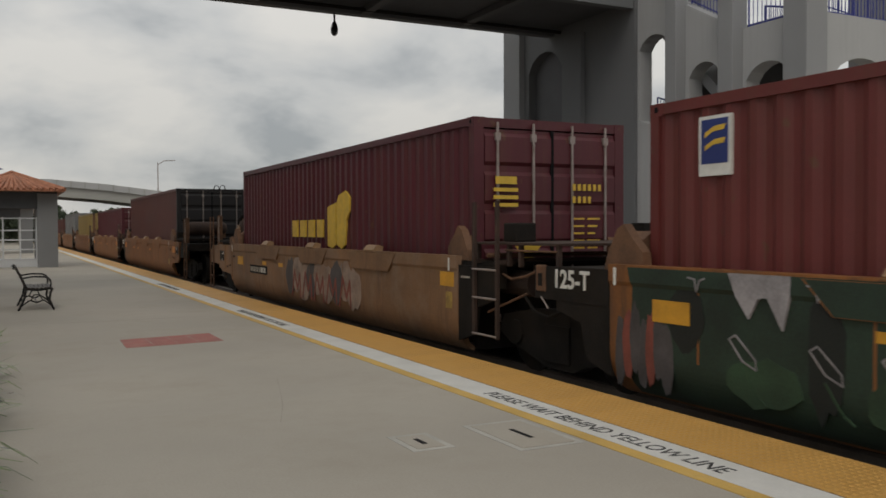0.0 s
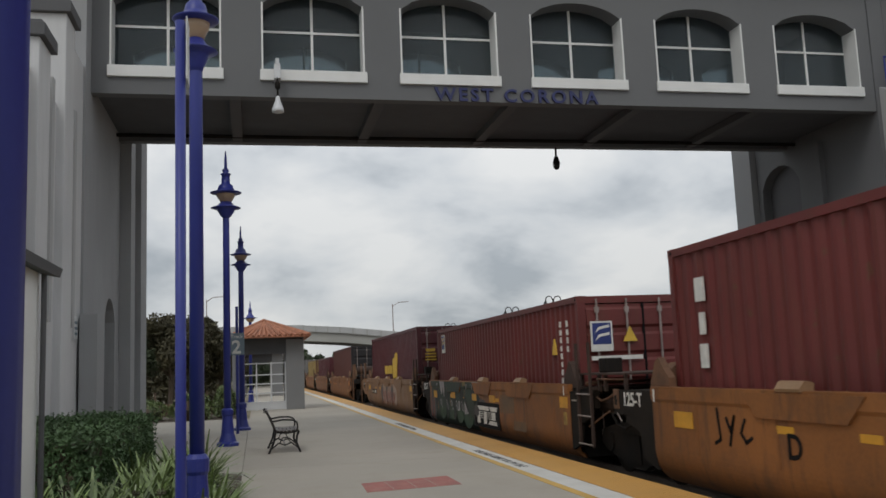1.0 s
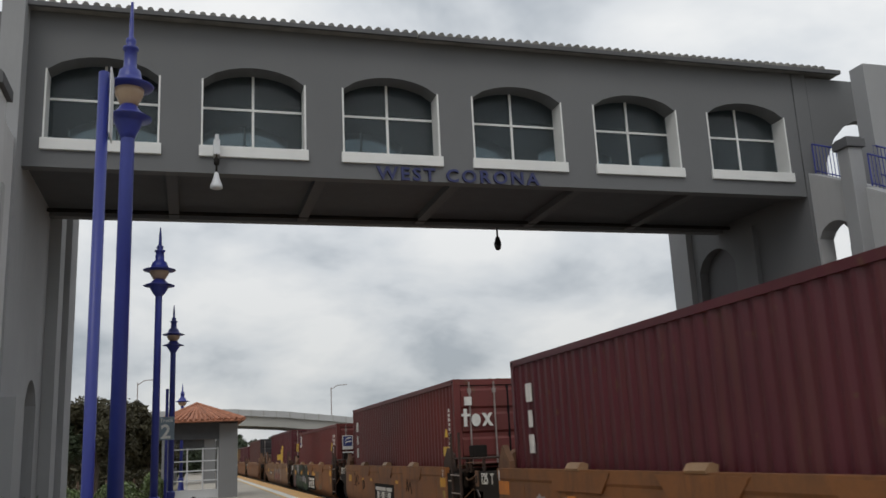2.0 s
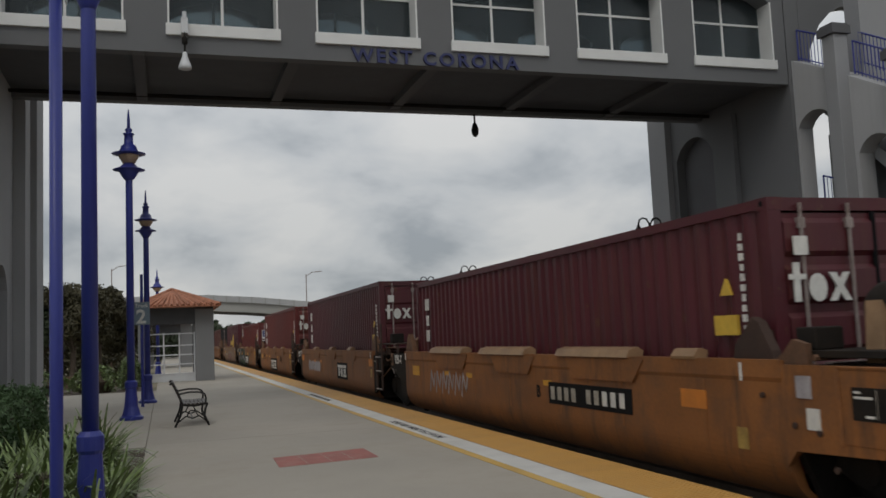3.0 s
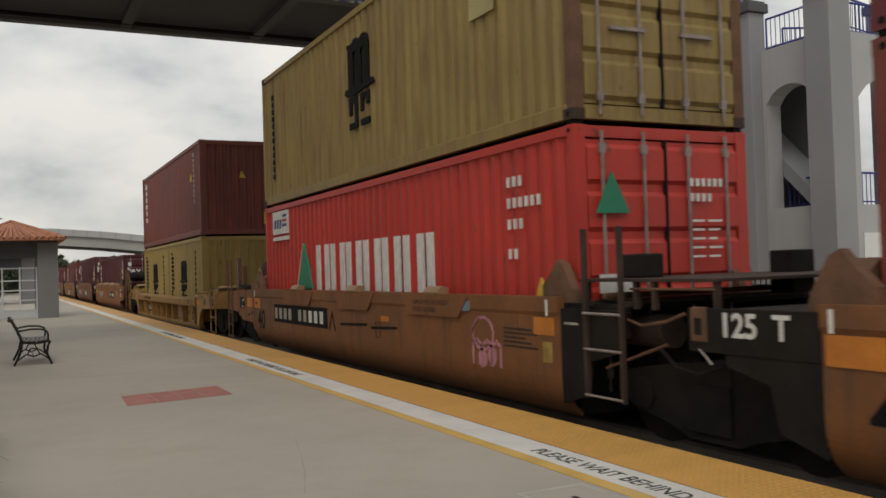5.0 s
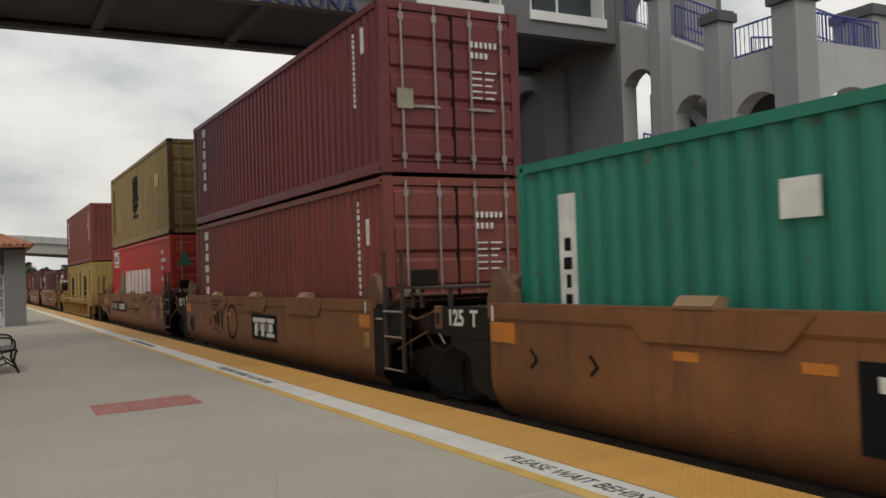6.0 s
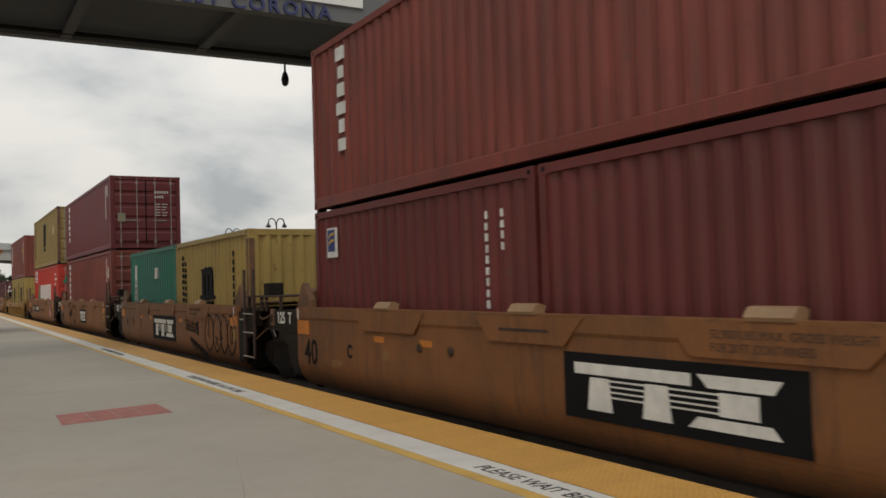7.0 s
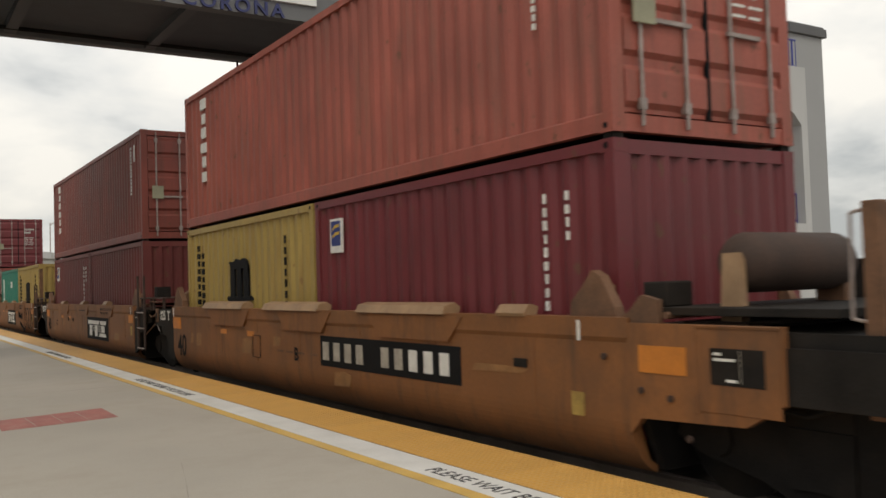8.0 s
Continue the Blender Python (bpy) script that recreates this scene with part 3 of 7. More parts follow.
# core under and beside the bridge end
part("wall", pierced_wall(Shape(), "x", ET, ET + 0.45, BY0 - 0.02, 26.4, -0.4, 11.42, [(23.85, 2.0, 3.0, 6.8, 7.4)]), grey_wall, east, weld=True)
# dark panel closes the arch, the recess's shade put into its colour
part("niche_shade_panel", Shape().box(ET + 0.30, ET + 0.44, 22.7, 25.0, 2.8, 7.6), cap_mat, east)
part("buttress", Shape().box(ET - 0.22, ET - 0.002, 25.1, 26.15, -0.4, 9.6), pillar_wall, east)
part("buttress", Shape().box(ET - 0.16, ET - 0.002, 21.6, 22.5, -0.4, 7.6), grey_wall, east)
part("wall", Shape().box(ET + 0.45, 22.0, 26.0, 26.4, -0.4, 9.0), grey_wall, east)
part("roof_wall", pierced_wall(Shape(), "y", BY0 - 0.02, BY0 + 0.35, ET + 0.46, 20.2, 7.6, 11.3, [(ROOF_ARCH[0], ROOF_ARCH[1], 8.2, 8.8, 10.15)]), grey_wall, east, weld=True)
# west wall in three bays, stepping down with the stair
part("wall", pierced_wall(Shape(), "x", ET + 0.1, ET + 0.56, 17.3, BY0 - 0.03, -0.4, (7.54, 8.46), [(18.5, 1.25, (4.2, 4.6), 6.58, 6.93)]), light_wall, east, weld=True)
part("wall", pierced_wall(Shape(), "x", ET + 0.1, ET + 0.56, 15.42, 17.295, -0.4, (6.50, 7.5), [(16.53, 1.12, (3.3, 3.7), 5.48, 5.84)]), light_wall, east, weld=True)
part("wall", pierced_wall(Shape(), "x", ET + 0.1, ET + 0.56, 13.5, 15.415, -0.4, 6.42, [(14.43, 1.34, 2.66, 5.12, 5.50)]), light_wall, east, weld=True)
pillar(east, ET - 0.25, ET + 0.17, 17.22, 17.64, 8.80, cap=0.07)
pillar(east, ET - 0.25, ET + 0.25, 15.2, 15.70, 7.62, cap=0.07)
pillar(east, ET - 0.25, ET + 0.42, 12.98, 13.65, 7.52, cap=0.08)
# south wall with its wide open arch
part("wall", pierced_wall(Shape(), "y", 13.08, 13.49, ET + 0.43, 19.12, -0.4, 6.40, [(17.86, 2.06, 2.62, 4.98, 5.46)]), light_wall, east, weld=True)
pillar(east, 19.60, 20.95, 13.8, 14.9, 7.80)
# added wall behind the middle bays so that their arches read dark
part("dark_backing_wall", Shape().box(17.62, 17.85, 15.05, 17.45, -0.4, 6.9), grey_wall, east)
part("stair_pier", Shape().box(17.0, 18.2, 17.5, 18.0, -0.4, 11.0), pillar_wall, east)
part("wall", Shape().box(18.85, 19.22, 16.1, 21.0, -0.4, 6.9), light_wall, east)
part("landing", Shape().box(ET + 0.57, 18.85, 13.5, 15.0, 2.3, 2.5), concrete, east)
# unseen slab, added to keep skylight out of the bays below
part("shade_slab", Shape().box(ET + 0.57, 18.85, 13.6, 16.9, 6.1, 6.3), concrete, east)
part("stair_slab", Shape().prism([(13.9, 2.3), (19.2, 7.4), (19.2, 7.8), (13.9, 2.7)], "x", ET + 0.57, 17.6), pillar_wall, east)
part("pale_door", Shape().box(16.8, 18.2, 13.05, 13.08, 0.1, 2.0), white_trim, east)
railing(east, [(ET + 0.3, 17.2, 7.5), (ET + 0.3, 15.72, 6.68)], 0.85)
railing(east, [(ET + 0.9, 17.6, 7.9), (ET + 0.9, 16.0, 7.0)], 0.85)
railing(east, [(ET + 0.3, 15.2, 6.42), (ET + 0.3, 13.67, 6.42)], 0.78)
railing(east, [(ET + 0.95, 15.3, 6.3), (ET + 0.95, 13.7, 5.9)], 0.78)
railing(east, [(ET + 0.45, 13.3, 6.40), (19.1, 13.3, 6.40)], 0.72)
railing(east, [(ET + 0.5, 13.6, 6.7), (19.6, 13.9, 6.5)], 0.72)
railing(east, [(16.85, 13.3, 2.62), (18.87, 13.3, 2.62)], 0.72)
railing(east, [(ET + 0.3, BY0 - 0.1, 8.44), (ET + 0.3, 17.66, 7.72)], 0.85)
railing(east, [(ET + 0.75, 19.1, 4.6), (ET + 0.75, 17.9, 4.2)], 0.7)
railing(east, [(ET + 0.75, 15.1, 2.66), (ET + 0.75, 13.8, 2.66)], 0.7)

west = thing("tower_west", "grey stucco stair tower with stepped capped pillars", "stair tower", kind="structure")
WT = -3.5
part("wall", pierced_wall(Shape(), "x", WT - 0.45, WT, BY0 - 0.6, 26.4, -0.4, 11.42, [(22.1, 1.5, -0.3, 3.0, 3.55)]), tower_wall, west, weld=True)
# doorway shade painted as a dark panel inside the arch
part("niche_shade_panel", Shape().box(WT - 0.44, WT - 0.32, 21.2, 23.0, -0.4, 3.7), cap_mat, west)
part("buttress", Shape().box(WT + 0.002, WT + 0.28, 23.6, 24.4, -0.4, 8.8), pillar_wall, west)
part("buttress", Shape().box(WT + 0.002, WT + 0.34, 25.2, 26.5, -0.4, 9.6), tower_wall, west)
part("buttress", Shape().box(WT + 0.002, WT + 0.34, 18.3, 19.1, -0.4, 2.9), pillar_wall, west)
part("wall", Shape().box(-9.5, WT - 0.45, 26.0, 26.4, -0.4, 9.4), grey_wall, west)
part("wall", pierced_wall(Shape(), "y", BY0 - 0.02, BY0 + 0.35, -9.5, WT - 0.46, 7.6, 11.3, [(-5.6, 2.2, 8.2, 9.9, 10.6)]), grey_wall, west, weld=True)
part("wall", Shape().box(WT - 0.5, WT - 0.05, 16.2, BY0 - 0.6, -0.4, 8.2), west_wall, west)
part("wall", Shape().box(WT - 0.5, WT - 0.05, 8.5, 16.2, -0.4, 6.6), west_wall, west)
pillar(west, WT - 0.6, WT + 0.1, 16.15, 16.95, 8.62, west_wall)
pillar(west, WT - 0.6, WT + 0.1, 14.15, 14.95, 7.4, west_wall)
pillar(west, WT - 0.6, WT + 0.1, 12.2, 12.95, 6.2, west_wall)
for y in (17.6, 15.6, 13.6):
    part("fin", Shape().box(WT - 0.05, WT + 0.02, y - 0.1, y + 0.1, 2.6, 6.9), light_wall, west)
no_smoking = thing("wall_sign", "small round prohibition sign on the tower wall", "sign")
part("plate", Shape().box(WT + 0.002, WT + 0.02, 20.2, 20.6, 2.0, 2.4), light_wall, no_smoking)
part("ring", Shape().cyl((WT + 0.02, 20.4, 2.2), (WT + 0.03, 20.4, 2.2), 0.15, n=16), ink, no_smoking)
part("disc", Shape().cyl((WT + 0.03, 20.4, 2.2), (WT + 0.036, 20.4, 2.2), 0.11, n=16), light_wall, no_smoking)
part("slash", Shape().prism([(20.30, 2.28), (20.33, 2.31), (20.50, 2.12), (20.47, 2.09)], "x", WT + 0.036, WT + 0.042), ink, no_smoking)
notice = thing("wall_notice", "small pale notice plate on the tower wall", "sign")
part("plate", Shape().box(WT - 0.04, WT - 0.02, 17.9, 18.25, 2.4, 2.85), white_gate, notice)
for k in range(3):
    part("text_bar", Shape().box(WT - 0.02, WT - 0.012, 17.95, 18.2, 2.48 + 0.11 * k, 2.53 + 0.11 * k), sign_grey, notice)

booth = thing("ticket_booth", "pale stucco booth with a dark flat roof edge", "booth")
part("wall", Shape().prism([(-3.4, -0.4), (-1.58, -0.4), (-1.58, 2.35), (-3.4, 2.75)], "y", 4.4, 6.3), white_trim, booth)
part("roof", Shape().prism([(-3.6, 2.80), (-1.48, 2.335), (-1.46, 2.40), (-3.6, 2.88)], "y", 4.2, 6.5), cap_mat, booth)
part("downpipe", Shape().cyl((-1.54, 6.27, -0.3), (-1.54, 6.27, 2.34), 0.02, n=8), cap_mat, booth)

# ---- the train ----
SPEED = 19.97
TZ = 0.10
MOVING = []


def corrugated(length, height, depth=0.036, pitch=0.278, thick=0.01):
    """An upright corrugated sheet in the yz plane, outer flats at x = 0, folds towards -x."""
    s = Shape()
    n = max(1, round(length / pitch))
    p = length / n
    prof = []
    for i in range(n):
        y = -length / 2 + i * p
        prof += [(y + 0.0, 0), (y + 0.25 * p, 0), (y + 0.5 * p, -depth), (y + 0.75 * p, -depth)]
    prof.append((length / 2, 0))
    v = [(x, y, 0) for y, x in prof] + [(x, y, height) for y, x in prof]
    k = len(prof)
    s.add(v, [(i, i + 1, k + i + 1, k + i) for i in range(k - 1)])
    return s


CACHE = {}


def cached(key, make):
    if key not in CACHE:
        CACHE[key] = make().mesh(key[0])
    return CACHE[key]


def container(y, z, length, height, paint, label, doors_near=True, end_paint=None, mark=None):
    """A steel shipping container with its far end at y and its floor at z; length in metres."""
    L, H, W = length, height, 2.438
    t = thing("shipping_container", label, "container", group="containers on the train")
    m = STEEL_PAINT[paint]
    em = STEEL_PAINT[end_paint] if end_paint else m
    yc = y - L / 2
    hw, hl = W / 2, L / 2
    for s in (-1, 1):
        ob = part("side_panel", cached(("side_panel", L, H), lambda: corrugated(L - 0.24, H - 0.26)), m, t)
        ob.matrix_local = pose(s * (hw - 0.022), 0, 0.16, 0, 0, 0 if s > 0 else 180)
        ob = part("top_rail", cached(("top_rail", L), lambda: Shape().box(-0.03, 0.03, -hl + 0.1, hl - 0.1, -0.1, 0)), m, t)
        ob.location = (s * (hw - 0.032), 0, H - 0.004)
        ob = part("bottom_rail", cached(("bottom_rail", L), lambda: Shape().prism([(-0.05, 0), (0.05, 0), (0.05, 0.15), (0.03, 0.165), (-0.05, 0.165)], "y", -hl + 0.1, hl - 0.1)), m, t)
        ob.location = (s * (hw - 0.052), 0, 0.012)
        ob.rotation_euler = (0, 0, 0 if s > 0 else math.pi)
        for e in (-1, 1):
            ob = part("corner_post", cached(("corner_post", H), lambda: Shape().box(-0.075, 0.075, -0.06, 0.06, 0.11, H - 0.11)), rust_gear if paint == "olive" and e < 0 else em if e < 0 else m, t)
            ob.location = (s * (hw - 0.078), e * (hl - 0.063), 0)
            for k in (0, 1):
                ob = part("corner_casting", cached(("corner_casting",), lambda: Shape().box(-0.082, 0.082, -0.089, 0.089, 0, 0.118).cyl((0.083, 0, 0.06), (0.078, 0, 0.06), 0.035, n=8).cyl((-0.083, 0, 0.06), (-0.078, 0, 0.06), 0.035, n=8)), rust_dark if paint == "olive" else em, t)
                # raised black disc paints the shade inside the casting's opening
                if s < 0:
                    part("casting_hole", cached(("casting_hole",), lambda: Shape().cyl((-0.0845, 0, 0.06), (-0.08, 0, 0.06), 0.03, n=8)), ink, t).location = (s * (hw - 0.082), e * (hl - 0.089), k * (H - 0.118))
                ob.location = (s * (hw - 0.082), e * (hl - 0.089), k * (H - 0.118))
    part("roof_panel", cached(("roof_panel", L, H), lambda: Shape().box(-hw + 0.06, hw - 0.06, -hl + 0.1, hl - 0.1, H - 0.06, H - 0.03)), m, t)
    part("floor", cached(("floor", L), lambda: Shape().box(-hw + 0.1, hw - 0.1, -hl + 0.1, hl - 0.1, 0.03, 0.15)), black_gear, t)
    ob = part("end_panel", cached(("end_panel", H), lambda: corrugated(W - 0.3, H - 0.26, 0.045, 0.25)), em, t)
    ob.matrix_local = pose(0, (hl if doors_near else -hl) * 0.996, 0.15, 0, 0, 90 if doors_near else -90)
    e = -1 if doors_near else 1
    for ye in (-1, 1):
        part("header", cached(("header", L, H, ye), lambda: Shape().box(-hw + 0.15, hw - 0.15, ye * (hl - 0.06) - 0.05, ye * (hl - 0.06) + 0.05, H - 0.13, H - 0.005)), em if ye < 0 else m, t)
        part("end_sill", cached(("end_sill", L, ye), lambda: Shape().box(-hw + 0.15, hw - 0.15, ye * (hl - 0.06) - 0.05, ye * (hl - 0.06) + 0.05, 0.01, 0.16)), em if ye < 0 else m, t)
    for s in (-1, 1):
        d = Shape()
        x0, x1 = sorted((s * 0.015, s * (hw - 0.165)))
        zs = [0.18 + i * (H - 0.34) / 5 for i in range(6)]
        prof = [(0.02, 0.18), (-0.02, 0.18)]
        for za, zb in zip(zs, zs[1:]):
            prof += [(-0.02, za + 0.04), (-0.055, za + 0.09), (-0.055, zb - 0.09), (-0.02, zb - 0.04)]
        prof += [(-0.02, H - 0.15), (0.02, H - 0.15)]
        d.prism(prof, "x", x0, x1)
        me = cached(("door", H, s), lambda: d)
        door = part("door", me, em, t)
        door.matrix_local = pose(0, e * (hl - 0.05), 0, 0, 0, 0 if e < 0 else 180)
        for k in (0.28, 0.78):
            bar = part("locking_bar", cached(("locking_bar", H, s, k), lambda: Shape().cyl((s * k * (hw - 0.1), -0.075, 0.06), (s * k * (hw - 0.1), -0.075, H - 0.06), 0.02, n=6).box(s * k * (hw - 0.1) - 0.04, s * k * (hw - 0.1) + 0.04, -0.09, -0.045, H - 0.3, H - 0.2).box(s * k * (hw - 0.1) - 0.04, s * k * (hw - 0.1) + 0.04, -0.09, -0.045, 0.2, 0.3)), bar_steel, door)
            bar.matrix_local = pose(0, 0, 0)
        part("gasket", cached(("gasket", H, s), lambda: Shape().box(*sorted((s * 0.003, s * 0.02)), -0.06, -0.021, 0.17, H - 0.14)), ink, door)
        part("handle", cached(("handle", s), lambda: Shape().box(*sorted((s * 0.25, s * 0.72)), -0.1, -0.07, 0.98, 1.02)), bar_steel, door)
    if z > 2:
        for sx in (-1, 1):
            for e2 in (-1, 1):
                part("twist_lock", Shape().box(sx * (hw - 0.09) - 0.06, sx * (hw - 0.09) + 0.06, e2 * (hl - 0.09) - 0.06, e2 * (hl - 0.09) + 0.06, -0.055, 0.0), black_gear, t)
    MOVING.append((t, yc, z))
    if mark:
        mark(t, hw, hl, H)
    return t


def side_word(t, hw, y0, y1, z0, z1, n, material, label="", gap=0.25, solid=None):
    """A row of plain upright blocks where a trade name stands, on the side that faces the platform, running from y1 (far) to y0."""
    w = (y1 - y0) / n
    for i in range(n):
        a = y1 - i * w
        part("lettering_block", Shape().box(-hw - 0.003, -hw + 0.03, a - w * (1 - gap), a, z0, z1), material, t, label)


def stack_word(t, hw, y, w, z0, z1, n, material):
    """A column of small plain blocks where upright lettering runs down a panel."""
    h = (z1 - z0) / n
    x0, x1 = -hw - 0.003, -hw + 0.025
    for i in range(n):
        za, zb = z1 - (i + 1) * h + 0.28 * h, z1 - i * h
        k = 0.18 + 0.10 * ((i * 5 + n) % 3)
        part("lettering_block", Shape().box(x0, x1, y - w * (1 - k * 0.6), y - w * k, za, zb - 0.06 * h * (i % 2)), material, t)


def three_legs(t, hw, y, z, w, h):
    """The shipping line's mark: an arched black form on three legs over a wave, with a second form below."""
    s = Shape()
    x0, x1 = -hw - 0.004, -hw + 0.03
    leg = w * 0.25
    for k, top in ((0, 0.93), (0.375, 0.84), (0.75, 0.82)):
        s.box(x0, x1, y - w * k - leg, y - w * k, z, z + h * top)
    for i, k in enumerate((0.0, 0.375)):
        arc = [(y - w * (k + 0.18), z + h * 0.72), (y - w * (k + 0.2), z + h * 0.92), (y - w * (k + 0.3), z + h * 0.99), (y - w * (k + 0.42), z + h), (y - w * (k + 0.55), z + h * 0.94), (y - w * (k + 0.625), z + h * 0.80), (y - w * (k + 0.625), z + h * 0.62), (y - w * (k + 0.5), z + h * 0.70), (y - w * (k + 0.4), z + h * 0.76)]
        s.prism(arc, "x", x0 - 0.002 - 0.002 * i, x1)
    s.box(x0, x1, y - w * 0.02, y + w * 0.06, z + h * 0.88, z + h * 0.94)
    wave = [(y + w * 0.2, z - h * 0.03), (y + w * 0.05, z - h * 0.1), (y - w * 0.3, z - h * 0.12), (y - w * 0.7, z - h * 0.08), (y - w * 1.2, z - h * 0.05), (y - w * 1.14, z + h * 0.05), (y - w * 0.9, z + h * 0.02), (y - w * 0.5, z + h * 0.05), (y - w * 0.1, z + h * 0.05), (y + w * 0.14, z + h * 0.05)]
    s.prism(wave, "x", x0 - 0.006, x1)
    part("emblem", s, ink, t, "black painted emblem")
    s = Shape()
    for k in (0.0, 0.56):
        s.box(x0, x1, y - w * k - w * 0.42, y - w * k, z - h * 0.26, z - h * 0.15)
        s.box(x0, x1, y - w * k - w * 0.14, y - w * k, z - h * 0.5, z - h * 0.26)
        s.box(x0, x1, y - w * k - w * 0.42, y - w * k - w * 0.28, z - h * (0.66 if k == 0 else 0.4), z - h * 0.26)
        s.box(x0, x1, y - w * k - w * 0.42, y - w * k, z - h * 0.78, z - h * 0.66)
    part("emblem", s, ink, t)


def decal(t, hw, y, w, z, h, kind):
    """A square navy decal with a pale swoosh."""
    part("decal", Shape().box(-hw - 0.003, -hw + 0.03, y - w, y, z, z + h), sign_white, t)
    part("decal", Shape().box(-hw - 0.005, -hw - 0.001, y - w + 0.03, y - 0.03, z + 0.2 * h, z + h - 0.03), sign_blue, t)
    s = Shape()
    for k in (0.5, 0.72):
        s.prism([(y - 0.2 * w, z + h * (k - 0.08)), (y - 0.2 * w, z + h * k), (y - 0.5 * w, z + h * (k + 0.1)), (y - 0.85 * w, z + h * (k + 0.12)), (y - 0.8 * w, z + h * (k + 0.03)), (y - 0.45 * w, z + h * (k + 0.01))], "x", -hw - 0.008, -hw - 0.004)
    part("decal_swoosh", s, sign_yellow if kind else sign_white, t)


def end_code(t, hl, x, z, rows=(6, 4), extra=5, material=None, depth=0.1):
    """Small unreadable code lines on the door end."""
    s = Shape()
    for r in range(2):
        for i in range(rows[r]):
            s.box(x + i * 0.085, x + i * 0.085 + 0.045, -hl - 0.064, -hl - 0.05, z - r * 0.17, z - r * 0.17 + 0.09)
    for r in range(extra):
        s.box(x + 0.02, x + 0.19, -hl - 0.064, -hl - 0.05, z - 0.40 - r * 0.10, z - 0.375 - r * 0.10)
        s.box(x + 0.25, x + 0.45 - 0.04 * (r % 3), -hl - 0.064, -hl - 0.05, z - 0.40 - r * 0.10, z - 0.375 - r * 0.10)
    tagged(part("code_lines", s, material or sign_white, t), kind="stuff")


def mark_yellow_emblem(t, hw, hl, H):
    side_word(t, hw, -0.25, 1.9, 1.28, 1.62, 4, sign_yellow, gap=0.35)
    s = Shape().prism([(-0.34, 1.12), (-0.34, 1.85), (-0.78, 1.92), (-0.8, 1.15), (-0.6, 1.08)], "x", -hw - 0.003, -hw + 0.03)
    s.prism([(-0.84, 1.15), (-0.84, 1.92), (-0.95, 2.05), (-1.3, 2.12), (-1.52, 2.0), (-1.5, 1.75), (-1.35, 1.6), (-1.3, 1.15), (-1.1, 1.08)], "x", -hw - 0.003, -hw + 0.03)
    part("emblem", s, sign_yellow, t, "yellow painted emblem")
    end_code(t, hl, 0.30, 1.95, material=sign_yellow)
    for k in range(3):
        part("text_bar", Shape().box(-0.95, -0.58, -hl - 0.062, -hl - 0.045, 1.72 + 0.1 * k, 1.77 + 0.1 * k), sign_yellow, t)
    part("decal", Shape().box(-0.92, -0.6, -hl - 0.062, -hl - 0.045, 2.02, 2.12), sign_yellow, t)
    part("warning_triangle", Shape().prism([(-0.42, 0.95), (-0.62, 1.2), (-0.22, 1.2)], "y", -hl - 0.06, -hl - 0.04), sign_yellow, t)


def mark_navy_decal(t, hw, hl, H):
    decal(t, hw, hl - 0.66, 0.38, 1.88, 0.52, 1)
    part("decal", Shape().box(-1.02, -0.62, -hl - 0.07, -hl - 0.045, 1.62, 2.14), sign_white, t)
    part("decal", Shape().box(-0.99, -0.65, -hl - 0.074, -hl - 0.071, 1.74, 2.11), sign_blue, t)
    for k in (1.80, 1.93):
        part("decal_swoosh", Shape().prism([(-0.95, k), (-0.86, k + 0.07), (-0.68, k + 0.10), (-0.68, k + 0.15), (-0.88, k + 0.11)], "y", -hl - 0.077, -hl - 0.0745), sign_white, t)
    part("warning_triangle", Shape().prism([(-0.42, 1.78), (-0.16, 1.78), (-0.29, 2.04)], "y", -hl - 0.07, -hl - 0.045), sign_yellow, t)
    part("text_bar", Shape().box(-1.02, -0.08, -hl - 0.07, -hl - 0.045, 1.47, 1.54), sign_white, t)
    stack_word(t, hw, -hl + 1.0, 0.09, 0.75, 2.2, 10, sign_white)
    stack_word(t, hw, -hl + 0.65, 0.09, 1.6, 2.2, 4, sign_white)
    part("warning_triangle", Shape().prism([(-hl + 1.45, 1.6), (-hl + 1.2, 1.6), (-hl + 1.32, 1.9)], "x", -hw - 0.004, -hw + 0.03), sign_yellow, t)


